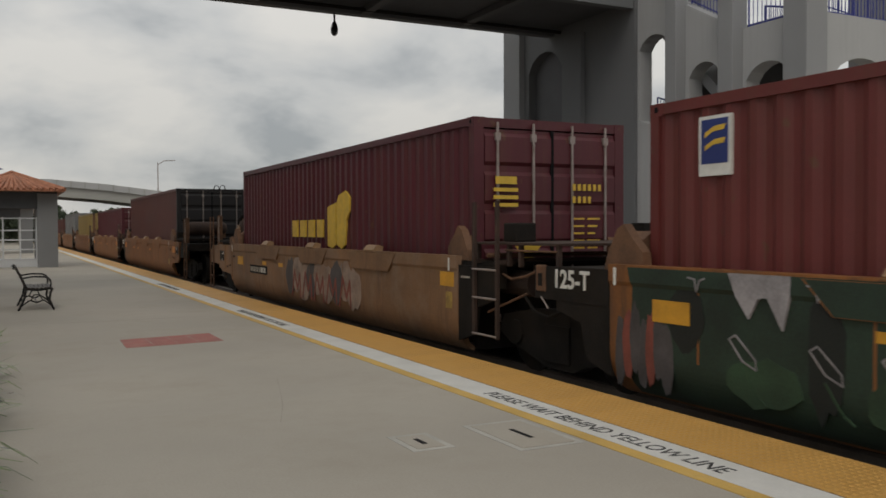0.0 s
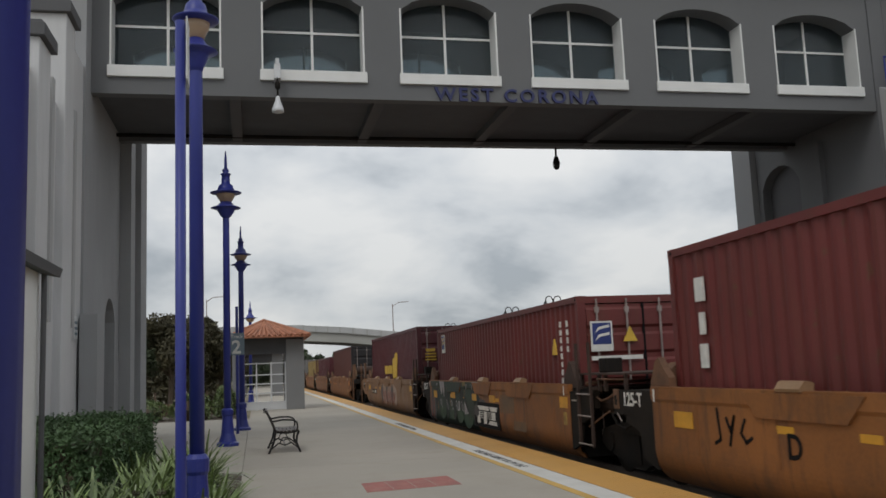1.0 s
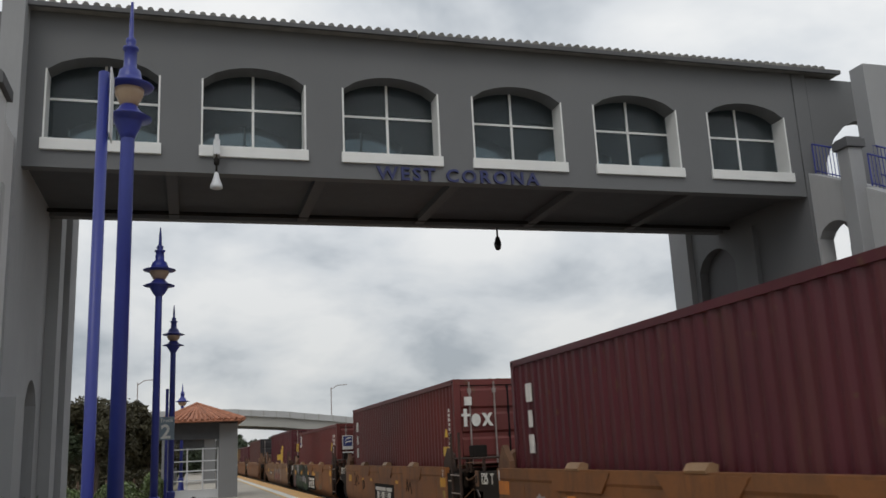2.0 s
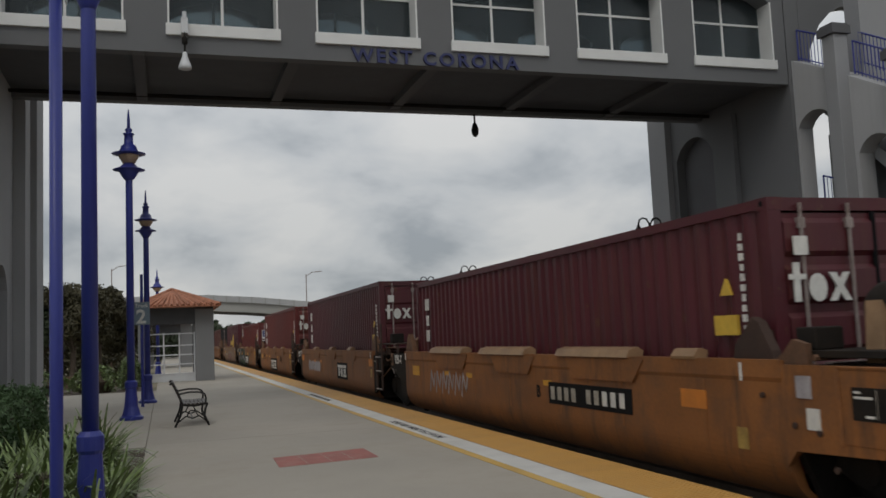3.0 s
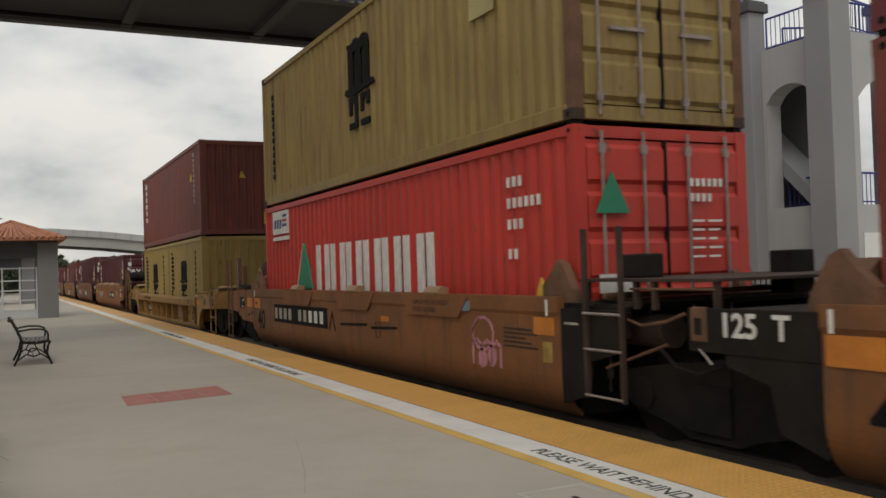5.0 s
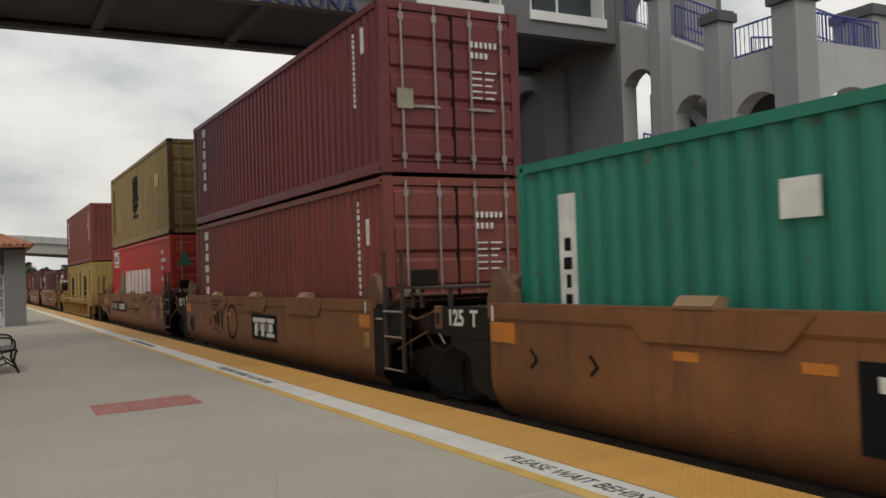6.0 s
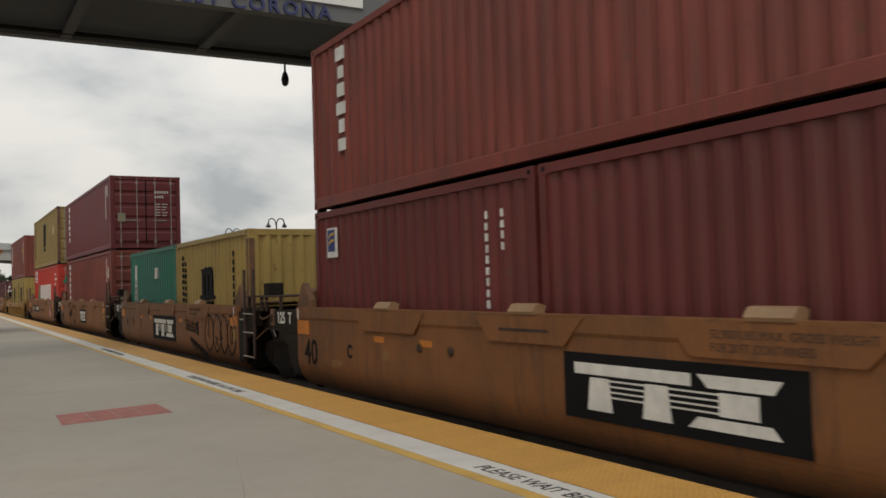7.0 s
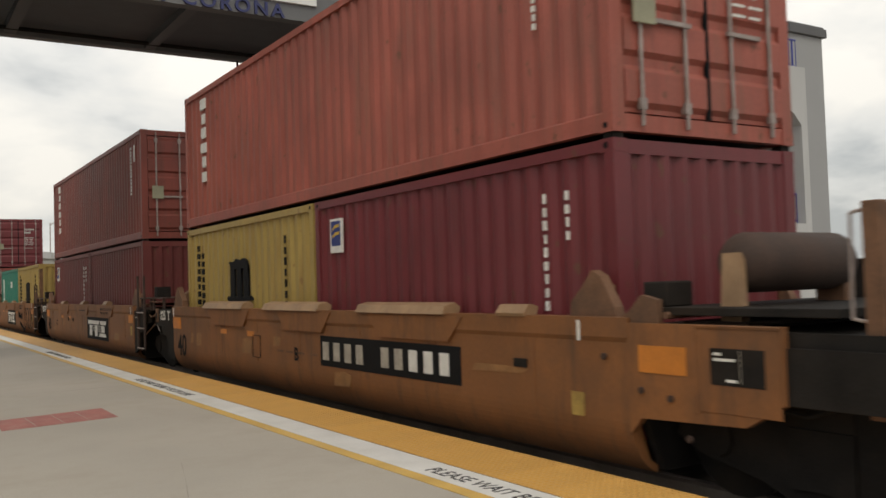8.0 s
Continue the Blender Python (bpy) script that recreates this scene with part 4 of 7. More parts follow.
def mark_end(t, hw, hl, H):
    stack_word(t, hw, hl - 0.62, 0.30, 1.2, 2.45 if H > 2.7 else 2.2, 3, sign_white)
    zc = H - 0.85
    ya, yb = -hl - 0.066, -hl - 0.05
    part("lettering_block", Shape().box(-1.03, -0.96, ya, yb, zc - 0.15, zc + 0.22).box(-1.08, -0.89, ya + 0.0005, yb, zc + 0.06, zc + 0.11), sign_white, t)
    part("lettering_block", Shape().prism([(-0.76 + 0.1 * math.cos(0.449 * i), zc - 0.02 + 0.135 * math.sin(0.449 * i)) for i in range(14)], "y", ya, yb), sign_white, t)
    part("lettering_block", Shape().prism([(-0.63, zc - 0.15), (-0.56, zc - 0.15), (-0.39, zc + 0.12), (-0.46, zc + 0.12)], "y", ya, yb).prism([(-0.63, zc + 0.12), (-0.55, zc + 0.12), (-0.38, zc - 0.15), (-0.46, zc - 0.15)], "y", ya - 0.001, yb), sign_white, t)
    part("decal", Shape().box(-1.0, -0.84, -hl - 0.06, -hl - 0.045, H - 0.56, H - 0.38), sign_white, t)
    stack_word(t, hw, -hl + 0.5, 0.07, 0.9, 2.3, 14, sign_white)
    part("caution_plate", Shape().box(-hw - 0.004, -hw + 0.03, -hl + 0.58, -hl + 0.96, 1.3, 1.5), sign_yellow, t)
    part("warning_triangle", Shape().prism([(-hl + 0.83, 1.7), (-hl + 0.64, 1.7), (-hl + 0.73, 1.87)], "x", -hw - 0.004, -hw + 0.03), sign_yellow, t)


def mark_upright(t, hw, hl, H):
    stack_word(t, hw, hl - 0.92, 0.42, H - 1.86, H - 0.20, 6, sign_white)
    stack_word(t, hw, -hl + 1.05, 0.06, 1.1, H - 0.3, 14, sign_white)
    part("code_lines", Shape().box(-hw - 0.003, -hw + 0.02, -hl + 0.62, -hl + 0.7, 1.9, 2.3), sign_white, t)
    end_code(t, hl, 0.30, H - 0.62)
    part("placard", Shape().box(-0.98, -0.72, -hl - 0.07, -hl - 0.045, 0.95, 1.25), surface("pale_placard", (0.26, 0.25, 0.17), 0.6), t)


def mark_upright_plain_end(t, hw, hl, H):
    stack_word(t, hw, hl - 0.80, 0.42, 0.95, H - 0.30, 6, sign_white)
    stack_word(t, hw, -hl + 1.05, 0.06, 1.0, H - 0.3, 10, sign_white)
    part("caution_plate", Shape().box(0.72, 0.98, -hl - 0.012, -hl + 0.02, 0.32, 0.7), sign_yellow, t)
    part("warning_triangle", Shape().prism([(-0.02, 1.75), (0.18, 1.75), (0.05, 1.97)], "y", -hl - 0.012, -hl + 0.02), sign_yellow, t)
    part("warning_triangle", Shape().prism([(-hl + 1.6, 1.75), (-hl + 1.35, 1.75), (-hl + 1.45, 2.0)], "x", -hw - 0.004, -hw + 0.03), sign_yellow, t)
    s = Shape()
    for i in range(11):
        s.box(0.81, 0.85, -hl - 0.01, -hl + 0.02, 1.15 + i * 0.13, 1.15 + i * 0.13 + 0.08)
    tagged(part("code_lines", s, sign_white, t), kind="stuff")


def mark_sea(t, hw, hl, H):
    """Twenty-foot box with two upright black words and the black emblem."""
    stack_word(t, hw, hl - 0.58, 0.20, 0.35, 2.25, 13, ink)
    stack_word(t, hw, hl - 0.84, 0.20, 0.90, 2.10, 8, ink)
    three_legs(t, hw, 0.52, 1.24, 0.88, 0.68)
    stack_word(t, hw, -hl + 1.1, 0.06, 0.35, 2.2, 11, ink)


def mark_sea_rusty(t, hw, hl, H):
    """The same yellow box with a patched, rust streaked end."""
    mark_sea(t, hw, hl, H)
    part("end_patch", Shape().box(0.42, 0.62, -hl - 0.005, -hl + 0.02, 0.2, 2.14), STEEL_PAINT["faded"], t, "rust red primer strip")
    part("end_patch", Shape().box(0.40, 0.72, -hl - 0.003, -hl + 0.02, 0.25, 2.36), surface("pale_bare_patch", (0.40, 0.35, 0.22), 0.7, dirt=(0.3, 0.2, 0.08), dirt_scale=4), t, "pale bare strip")
    for s in (-1, 1):
        part("rust_streak", Shape().box(s * (hw - 0.075) - 0.06, s * (hw - 0.075) + 0.06, -hl - 0.001, -hl + 0.02, 0.25, 2.4), rust_gear, t)
    part("rust_streak", Shape().box(-hw - 0.002, -hw + 0.02, -hl + 0.01, -hl + 0.12, 0.2, 2.4), rust_gear, t)


def mark_sea_forty(t, hw, hl, H):
    three_legs(t, hw, 0.5, 1.55, 0.95, 0.85)
    stack_word(t, hw, hl - 0.75, 0.10, 0.5, 2.4, 12, ink)
    part("placard", Shape().box(-hw - 0.003, -hw + 0.02, -hl + 1.6, -hl + 2.2, 1.6, 2.0), surface("dull_placard", (0.4, 0.33, 0.15), 0.6), t)
    for x in (-0.35, 0.6):
        part("placard", Shape().box(x, x + 0.16, -hl - 0.06, -hl - 0.045, 1.5, 1.62), sign_white, t)


def mark_bright(t, hw, hl, H):
    part("decal", Shape().box(-hw - 0.003, -hw + 0.03, hl - 1.75, hl - 0.62, 2.27, 2.76), sign_white, t)
    for k in range(3):
        part("decal", Shape().prism([(hl - 0.74 - 0.2 * k, 2.38), (hl - 0.78 - 0.2 * k, 2.58), (hl - 0.91 - 0.2 * k, 2.58), (hl - 0.87 - 0.2 * k, 2.38)], "x", -hw - 0.006, -hw), sign_blue, t)
    part("text_bar", Shape().box(-hw - 0.003, -hw + 0.03, hl - 1.76, hl - 0.62, 2.13, 2.21), sign_white, t)
    for k in range(3):
        part("decal", Shape().box(-hw - 0.006, -hw, hl - 1.68, hl - 1.36, 2.42 + 0.1 * k, 2.48 + 0.1 * k), STEEL_PAINT["red"] if k % 2 else sign_blue, t)
    part("emblem", Shape().prism([(hl - 2.36, 1.1), (hl - 2.82, 2.0), (hl - 3.05, 1.6), (hl - 3.3, 1.1)], "x", -hw - 0.004, -hw + 0.03), sign_green, t, "green painted triangle emblem")
    part("emblem", Shape().prism([(hl - 2.28, 1.1), (hl - 2.35, 1.1), (hl - 2.8, 2.0), (hl - 2.74, 2.0)], "x", -hw - 0.004, -hw + 0.03), surface("cream_marking", (0.55, 0.42, 0.22), 0.6), t)
    for a, w in ((3.6, 0.68), (4.42, 0.7), (5.24, 0.68), (6.06, 0.7), (6.88, 0.68), (7.7, 0.7), (8.52, 0.26)):
        blk = Shape().box(-hw - 0.004, -hw + 0.03, hl - a - 0.2, hl - a, 1.08, 1.93)
        if w > 0.4:
            blk.box(-hw - 0.004, -hw + 0.03, hl - a - w, hl - a - w + 0.2, 1.08, 1.93)
        part("lettering_block", blk, sign_white, t)
    s = Shape()
    for r, k in ((2.35, 3), (2.1, 6), (1.85, 3), (1.5, 2)):
        for i in range(k):
            s.box(-hw - 0.003, -hw + 0.02, -hl + 1.35 - i * 0.13, -hl + 1.40 - i * 0.13, r, r + 0.12)
    tagged(part("code_lines", s, sign_white, t), kind="stuff")
    part("warning_triangle", Shape().prism([(-hl + 0.85, 1.0), (-hl + 0.6, 1.0), (-hl + 0.72, 1.28)], "x", -hw - 0.004, -hw + 0.03), sign_yellow, t)
    part("emblem", Shape().prism([(-1.0, 1.95), (-0.55, 1.95), (-0.78, 2.4)], "y", -hl - 0.06, -hl - 0.045), sign_green, t)
    part("decal", Shape().box(-0.98, -0.55, -hl - 0.06, -hl - 0.045, 1.1, 1.3), sign_white, t)
    end_code(t, hl, 0.30, 2.25)


def mark_green(t, hw, hl, H):
    part("decal", Shape().box(-hw - 0.003, -hw + 0.03, hl - 1.02, hl - 0.76, 0.9, 2.2), sign_white, t)
    stack_word(t, hw + 0.002, hl - 0.79, 0.2, 1.0, 1.75, 4, ink)
    part("decal", Shape().box(-hw - 0.003, -hw + 0.03, -0.9, -0.55, 1.75, 2.05), sign_white, t)


def mark_small_decal(t, hw, hl, H):
    decal(t, hw, hl - 0.5, 0.34, 1.85, 0.46, 1)
    stack_word(t, hw, -hl + 0.98, 0.055, 0.45, 2.2, 14, sign_white)
    stack_word(t, hw, -hl + 0.66, 0.055, 1.72, 2.2, 4, sign_white)
    part("caution_plate", Shape().box(-hw - 0.003, -hw + 0.02, -hl + 0.55, -hl + 0.7, 0.75, 0.95), sign_yellow, t)


# ---- well cars ----


def graffiti(t, x, pts, r, material, name="spray_stroke"):
    """A sprayed line: a flat ribbon of short pieces on the car's side."""
    s = Shape()
    for (y0, z0), (y1, z1) in zip(pts, pts[1:]):
        d = math.hypot(y1 - y0, z1 - z0) or 1
        ny, nz = -(z1 - z0) / d * r, (y1 - y0) / d * r
        ey, ez = (y1 - y0) / d * r * 0.6, (z1 - z0) / d * r * 0.6
        s.prism([(y0 + ny - ey, z0 + nz - ez), (y1 + ny + ey, z1 + nz + ez), (y1 - ny + ey, z1 - nz + ez), (y0 - ny - ey, z0 - nz - ez)], "x", x - 0.003, x + 0.004)
    return part(name, s, material, t)


def blob(t, x, y, z, w, h, material, seed, name="spray_patch", n=18):
    rnd = random.Random(seed)
    pts = [(y + w / 2 * math.cos(6.283 * i / n) * rnd.uniform(0.85, 1.08), z + h / 2 * math.sin(6.283 * i / n) * rnd.uniform(0.8, 1.1)) for i in range(n)]
    return part(name, Shape().prism(pts, "x", x - 0.002 - 0.0002 * (seed % 9), x + 0.006), material, t)


# the rounded lower curve of a well side, from its upright face to the bottom
BELLY = [((1 - k) ** 2 * 1.44 + 2 * k * (1 - k) * 1.438 + k * k * 1.18, (1 - k) ** 2 * 0.40 + 2 * k * (1 - k) * 0.02 - k * k * 0.08) for k in (i / 12 for i in range(13))]


def painted_section(t, y0, y1, material):
    """A stretch of the side sill sprayed over, following its curve."""
    outer = [(-1.463, 1.16), (-1.463, 1.02), (-1.443, 0.98)] + [(-bx - 0.003, bz) for bx, bz in BELLY[:-2]]
    s = Shape()
    n = 24
    ys = [y0 + (y1 - y0) * i / n for i in range(n + 1)]
    v = [(x, y + (0.06 * math.sin(5 * z + 1) if i in (0, n) else 0), z) for i, y in enumerate(ys) for x, z in outer]
    k = len(outer)
    s.add(v, [(i * k + j, i * k + j + 1, (i + 1) * k + j + 1, (i + 1) * k + j) for i in range(n) for j in range(k - 1)])
    return part("sprayed_section", s, material, t, "dark spray paint")


def bogie(parent, y):
    """A two-axle truck: side frames, four wheels and springs."""
    for dy in (-0.89, 0.89):
        for sx in (-0.75, 0.75):
            w = part("wheel", cached(("wheel",), lambda: Shape().cyl((-0.06, 0, 0), (0.06, 0, 0), 0.46, n=20).cyl((-0.09, 0, 0), (-0.05, 0, 0), 0.50, n=20).cyl((0.06, 0, 0), (0.1, 0, 0), 0.14, n=12)), black_gear, parent)
            w.location = (sx, y + dy, 0.27)
    for sx in (-1.02, 1.02):
        f = part("side_frame", cached(("side_frame",), lambda: Shape().prism([(-1.3, 0.25), (-1.2, 0.46), (-0.5, 0.58), (0.5, 0.58), (1.2, 0.46), (1.3, 0.25), (1.05, 0.12), (0.5, 0.0), (0.3, -0.08), (-0.3, -0.08), (-0.5, 0.0), (-1.05, 0.12)], "x", -0.07, 0.07).box(-0.1, 0.1, -0.25, 0.25, 0.0, 0.42).cyl((-0.1, -0.89, 0.27), (0.1, -0.89, 0.27), 0.15, n=10).cyl((-0.1, 0.89, 0.27), (0.1, 0.89, 0.27), 0.15, n=10)), black_gear, parent)
        f.location = (sx, y, 0)


def ladder(parent, x, y, z0, z1, w=0.42, rungs=4, material=None):
    s = Shape()
    s.cyl((x, y - w / 2, z0), (x, y - w / 2, z1), 0.018, n=6).cyl((x, y + w / 2, z0), (x, y + w / 2, z1), 0.018, n=6)
    for i in range(rungs):
        z = z0 + 0.02 + (min(z1, 1.15) - z0) * i / rungs
        s.cyl((x, y - w / 2, z), (x, y + w / 2, z), 0.014, n=6)
    return part("ladder", s, material or bar_steel, parent, "steel grab ladder")




def well_unit(y, paint, label, decor=None, first=False, last=False, flaps=(-3.05, 0.0, 3.2)):
    """One well of an articulated container car; y is the far end of the box in it."""
    t = thing("well_car", label, "rail car", group="well cars of the train")
    m = WELL[paint]
    refl = sign_orange if paint == "rusty" else sign_amber
    yc = y - 6.096
    A = 6.42
    AN = A if last else 6.05  # the near end of the side stops short where a ladder bay follows
    for s in (-1, 1):
        prof = [(s * 1.30, 1.18), (s * 1.46, 1.18), (s * 1.46, 1.02), (s * 1.44, 0.98)] + [(s * bx, bz) for bx, bz in BELLY] + [(s * 1.18, -0.02), (s * 1.26, 0.04), (s * 1.36, 0.34), (s * 1.36, 1.0), (s * 1.30, 1.05)]
        part("side_sill", Shape().prism(prof, "y", -AN, A), m, t, bevel=0.0)
        for k, w in ((3.07, 1.03), (-0.05, 0.92), (-3.05, 1.03)):
            part("guide_pocket", cached(("guide_pocket", w), lambda: Shape().prism([(-w, 1.15), (w, 1.15), (w - 0.28, 0.885), (0.28 - w, 0.885)], "x", -0.013, 0.013)), m, t).location = (s * 1.459, k, 0)
        for k in flaps:
            g = part("guide_flap", cached(("guide_flap",), lambda: Shape().prism([(-0.07, 0), (0.07, 0), (0.085, 0.03), (0.03, 0.10), (-0.02, 0.11), (-0.09, 0.085)], "y", -0.22, 0.22)), flap_tan, t)
            g.location = (s * 1.40, k, 1.17)
            g.rotation_euler = (0, 0, 0 if s > 0 else math.pi)
        part("reflector", Shape().box(*sorted((s * 1.4405, s * 1.453)), *((5.90, 6.38, 0.75, 0.97) if paint == "rusty" else (5.30, 5.78, 0.68, 0.88))), refl, t)
        if not last:
            part("reflector", Shape().box(*sorted((s * 1.4405, s * 1.446)), -AN + 0.10, -AN + 0.50, 0.77, 0.96), refl, t)
        part("reflector", Shape().box(*sorted((s * 1.4405, s * 1.446)), *((-5.86, -5.70, 0.34, 0.54) if last else (-5.90, -5.72, 0.48, 0.70))), dull_plate, t)
        part("stripe", Shape().box(*sorted((s * 1.461, s * 1.464)), -5.86, -5.82, 0.98, 1.15), sign_white, t)
        part("stripe", Shape().box(*sorted((s * 1.461, s * 1.464)), A - 0.12, A - 0.08, 0.98, 1.15), sign_white, t)
        for k in (-5.2, -3.5, -1.75, 0.1, 1.75, 3.5, 5.2):
            part("weld_seam", cached(("weld_seam",), lambda: Shape().box(-0.004, 0.004, -0.012, 0.012, 0.36, 0.97)), m, t).location = (s * 1.441, k, 0)
        for k in (-1.5, 1.9, 3.2):
            part("reflector", Shape().box(*sorted((s * 1.4405, s * 1.445)), k, k + 0.3, 0.74, 0.82), refl, t)
    for k in range(-5, 6):
        part("floor_beam", cached(("floor_beam",), lambda: Shape().box(-1.2, 1.2, -0.12, 0.12, -0.02, 0.095)), black_gear, t).location = (0, k * 1.1, 0)
    for e in (-1, 1):
        E = A if e > 0 else AN
        s = Shape()
        s.prism([(-1.17, -0.05), (1.17, -0.05), (1.37, 0.4), (1.38, 1.12), (-1.38, 1.12), (-1.37, 0.4)], "y", *sorted((e * E, e * (E + 0.08))))
        s.prism([(-1.36, 1.08), (1.36, 1.08), (1.36, 1.12), (-1.36, 1.12)], "y", *sorted((e * (E + 0.08), e * (E + 0.95))))
        for sx in (-1.36, 1.26):
            s.prism([(e * (E + 0.08), 0.62), (e * (E + 0.95), 0.80), (e * (E + 0.95), 1.08), (e * (E + 0.08), 1.08)], "x", sx, sx + 0.1)
        s.box(-0.35, 0.35, *sorted((e * (E + 0.08), e * (E + 1.25))), 0.45, 0.85)
        if not ((e > 0 and first) or (e < 0 and last)):
            s.prism([(e * E, 0.08), (e * (E + 0.42), 0.2), (e * (E + 0.50), 0.55), (e * (E + 0.95), 0.66), (e * (E + 0.95), 1.06), (e * E, 1.06)], "x", -1.425, -1.37)
            s.prism([(e * E, 0.08), (e * (E + 0.42), 0.2), (e * (E + 0.50), 0.55), (e * (E + 0.95), 0.66), (e * (E + 0.95), 1.06), (e * E, 1.06)], "x", 1.37, 1.425)
        part("end_frame", s, black_gear, t)
        E = A if e > 0 else 6.05
        for sx in (-1.15, 1.15):
            cone = Shape().prism([(sx - 0.16, 1.12), (sx + 0.16, 1.12), (sx + 0.12, 1.42), (sx + 0.02, 1.50), (sx - 0.10, 1.42)], "y", *sorted((e * (E - 0.27), e * E)))
            gus = Shape().prism([(e * (E - 0.42), 1.12), (e * (E + 0.18), 1.12), (e * (E + 0.14), 1.26), (e * (E - 0.02), 1.52), (e * (E - 0.12), 1.57), (e * (E - 0.24), 1.44), (e * (E - 0.40), 1.3)], "x", sx - 0.22, sx - 0.12)
            gm = rust_dark if e < 0 and paint == "tan" else rust_gear
            gd = part("corner_guide", cone, gm, t, "rusty corner guide")
            part("gusset", gus, gm, gd)
    for e in ([1] if first else []) + ([-1] if last else []):
        for sx in (-1.455, 1.395):
            part("end_side_plate", Shape().prism([(e * (A - 0.02), 0.25), (e * (A + 0.12), 0.40), (e * (A + 1.1), 0.44), (e * (A + 1.42), 0.62), (e * (A + 1.42), 1.14), (e * (A - 0.02), 1.14)], "x", sx, sx + 0.06), m, t)
        if paint == "rusty":
            part("reflector", Shape().box(-1.462, -1.456, *sorted((e * 6.53, e * 7.01)), 0.76, 0.97), refl, t)
        part("stencil_box", Shape().box(-1.466, -1.456, *sorted((e * 7.24, e * 7.70)), 0.72, 0.98), black_gear, t, "small dark stencil box")
        part("end_shelf", Shape().box(-1.36, 1.2, *sorted((e * 6.6, e * 8.2)), 1.2, 1.26), black_gear, t, bevel=0.006)
        part("shelf_bracket", Shape().prism([(e * 6.25, 1.13), (e * 6.72, 1.13), (e * 6.72, 1.32), (e * 6.55, 1.36), (e * 6.42, 1.24)], "x", -1.43, -1.37), rust_gear, t)
        part("valve_box", Shape().box(-1.3, -1.0, *sorted((e * 6.45, e * 6.70)), 1.26, 1.46), black_gear, t, bevel=0.015)
        sb = part("stencil_plate", Shape().box(-1.461, -1.4555, *sorted((e * 7.12, e * 7.82)), 0.52, 1.12), m, t, bevel=0.003)
        for za, ya, yb in ((0.93, 7.27, 7.34), (0.89, 7.27, 7.46), (0.745, 7.38, 7.47)):
            part("text_bar", Shape().box(-1.469, -1.466, *sorted((e * ya, e * yb)), za, za + 0.02), sign_white, sb)
        part("text_bar", Shape().box(-1.469, -1.466, *sorted((e * 7.50, e * 7.505)), 0.74, 0.97), sign_faded, sb)
        for yb, zb in ((6.14, 0.86), (6.55, 0.62), (6.85, 0.58), (7.02, 0.30)):
            part("bolt", cached(("bolt",), lambda: Shape().cyl((-0.02, 0, 0), (0.005, 0, 0), 0.028, n=8)), rust_dark, t).location = (-1.456, e * yb, zb)
        part("stencil_frame", Shape().tube([(-1.46, e * 7.10, 0.5), (-1.46, e * 7.10, 1.13), (-1.46, e * 7.84, 1.13), (-1.46, e * 7.84, 0.62)], 0.014, 5), m, t)
    plate = part("marking_plate", Shape().box(-1.432, -1.40, A + 0.03, A + 1.36, 0.76, 1.12), black_gear, t)
    if first:
        plate.location.x = 0.06
    num = part("marking", words("125-T" if paint != "rusty" else "125  T", 0.27, 1.0, 0.003, 0.006), sign_white, plate)
    num.matrix_local = pose(-1.4355, A + 1.0, 0.90, 90, 0, -90)
    if not last:
        lad = part("ladder", Shape().box(-1.47, -1.43, -6.56, -6.50, 0.2, 1.86).box(-1.43, -1.2, -6.55, -6.51, 1.1, 1.15), rust_dark, t, "dark rusty boarding ladder with pale worn rungs")
        part("ladder_rail", Shape().box(-1.47, -1.43, -7.12, -7.07, 0.2, 1.86).box(-1.43, -1.2, -7.11, -7.08, 1.1, 1.15), rust_dark, lad)
        for zr in (0.23, 0.68, 1.03):
            part("rung", Shape().cyl((-1.475, -6.52, zr), (-1.475, -7.1, zr), 0.014, n=6), bar_steel, lad)
        part("crossover_walkway", Shape().box(-1.36, 1.3, -8.25, -6.3, 1.335, 1.365), rust_dark, t, "thin grimy walkway over the coupling", bevel=0.004)
        for yl in (-6.4, -7.16, -7.42, -8.2):
            part("walkway_leg", Shape().box(-1.34, -1.29, yl - 0.025, yl + 0.025, 1.08, 1.335), rust_dark, t)
        part("walkway_rail", Shape().cyl((-1.34, -7.1, 1.27), (-1.34, -8.2, 1.27), 0.012, n=6), rust_gear, t)
        part("valve_box", Shape().box(-1.12, -0.82, -6.98, -6.68, 1.365, 1.60), black_gear, t, bevel=0.02)
        part("air_hose", Shape().tube([(-1.3, -6.9, 1.0), (-1.34, -7.25, 0.93), (-1.36, -7.6, 0.98), (-1.36, -7.85, 1.06)], 0.016, 6), rust_gear, t)
        part("brake_cylinder", Shape().cyl((-1.0, -6.6, 0.86), (-1.0, -7.3, 0.86), 0.16, n=14), rust_dark, t)
        part("end_stencil", Shape().box(-1.43, -1.4245, -6.36, -6.12, 0.90, 0.925), sign_faded, t)
    part("platform_grating", Shape().box(-1.2, 1.2, -AN - 0.95, -AN - 0.35, 1.125, 1.15), rust_dark, t)
    part("air_hose", Shape().tube([(-1.2, -A - 0.9, 0.72), (-1.22, -A - 1.15, 0.56), (-1.2, -A - 1.4, 0.52), (-1.18, -A - 1.7, 0.62)], 0.02, 6), black_gear, t)
    part("pull_rod", Shape().cyl((-1.36, -A - 0.3, 0.5), (-1.36, -A - 1.2, 0.78), 0.015, n=6), rust_gear, t)
    lev = part("lever_plate", Shape().box(-1.45, -1.40, A + 1.14, A + 1.32, 0.84, 1.13), rust_gear, t, bevel=0.015)
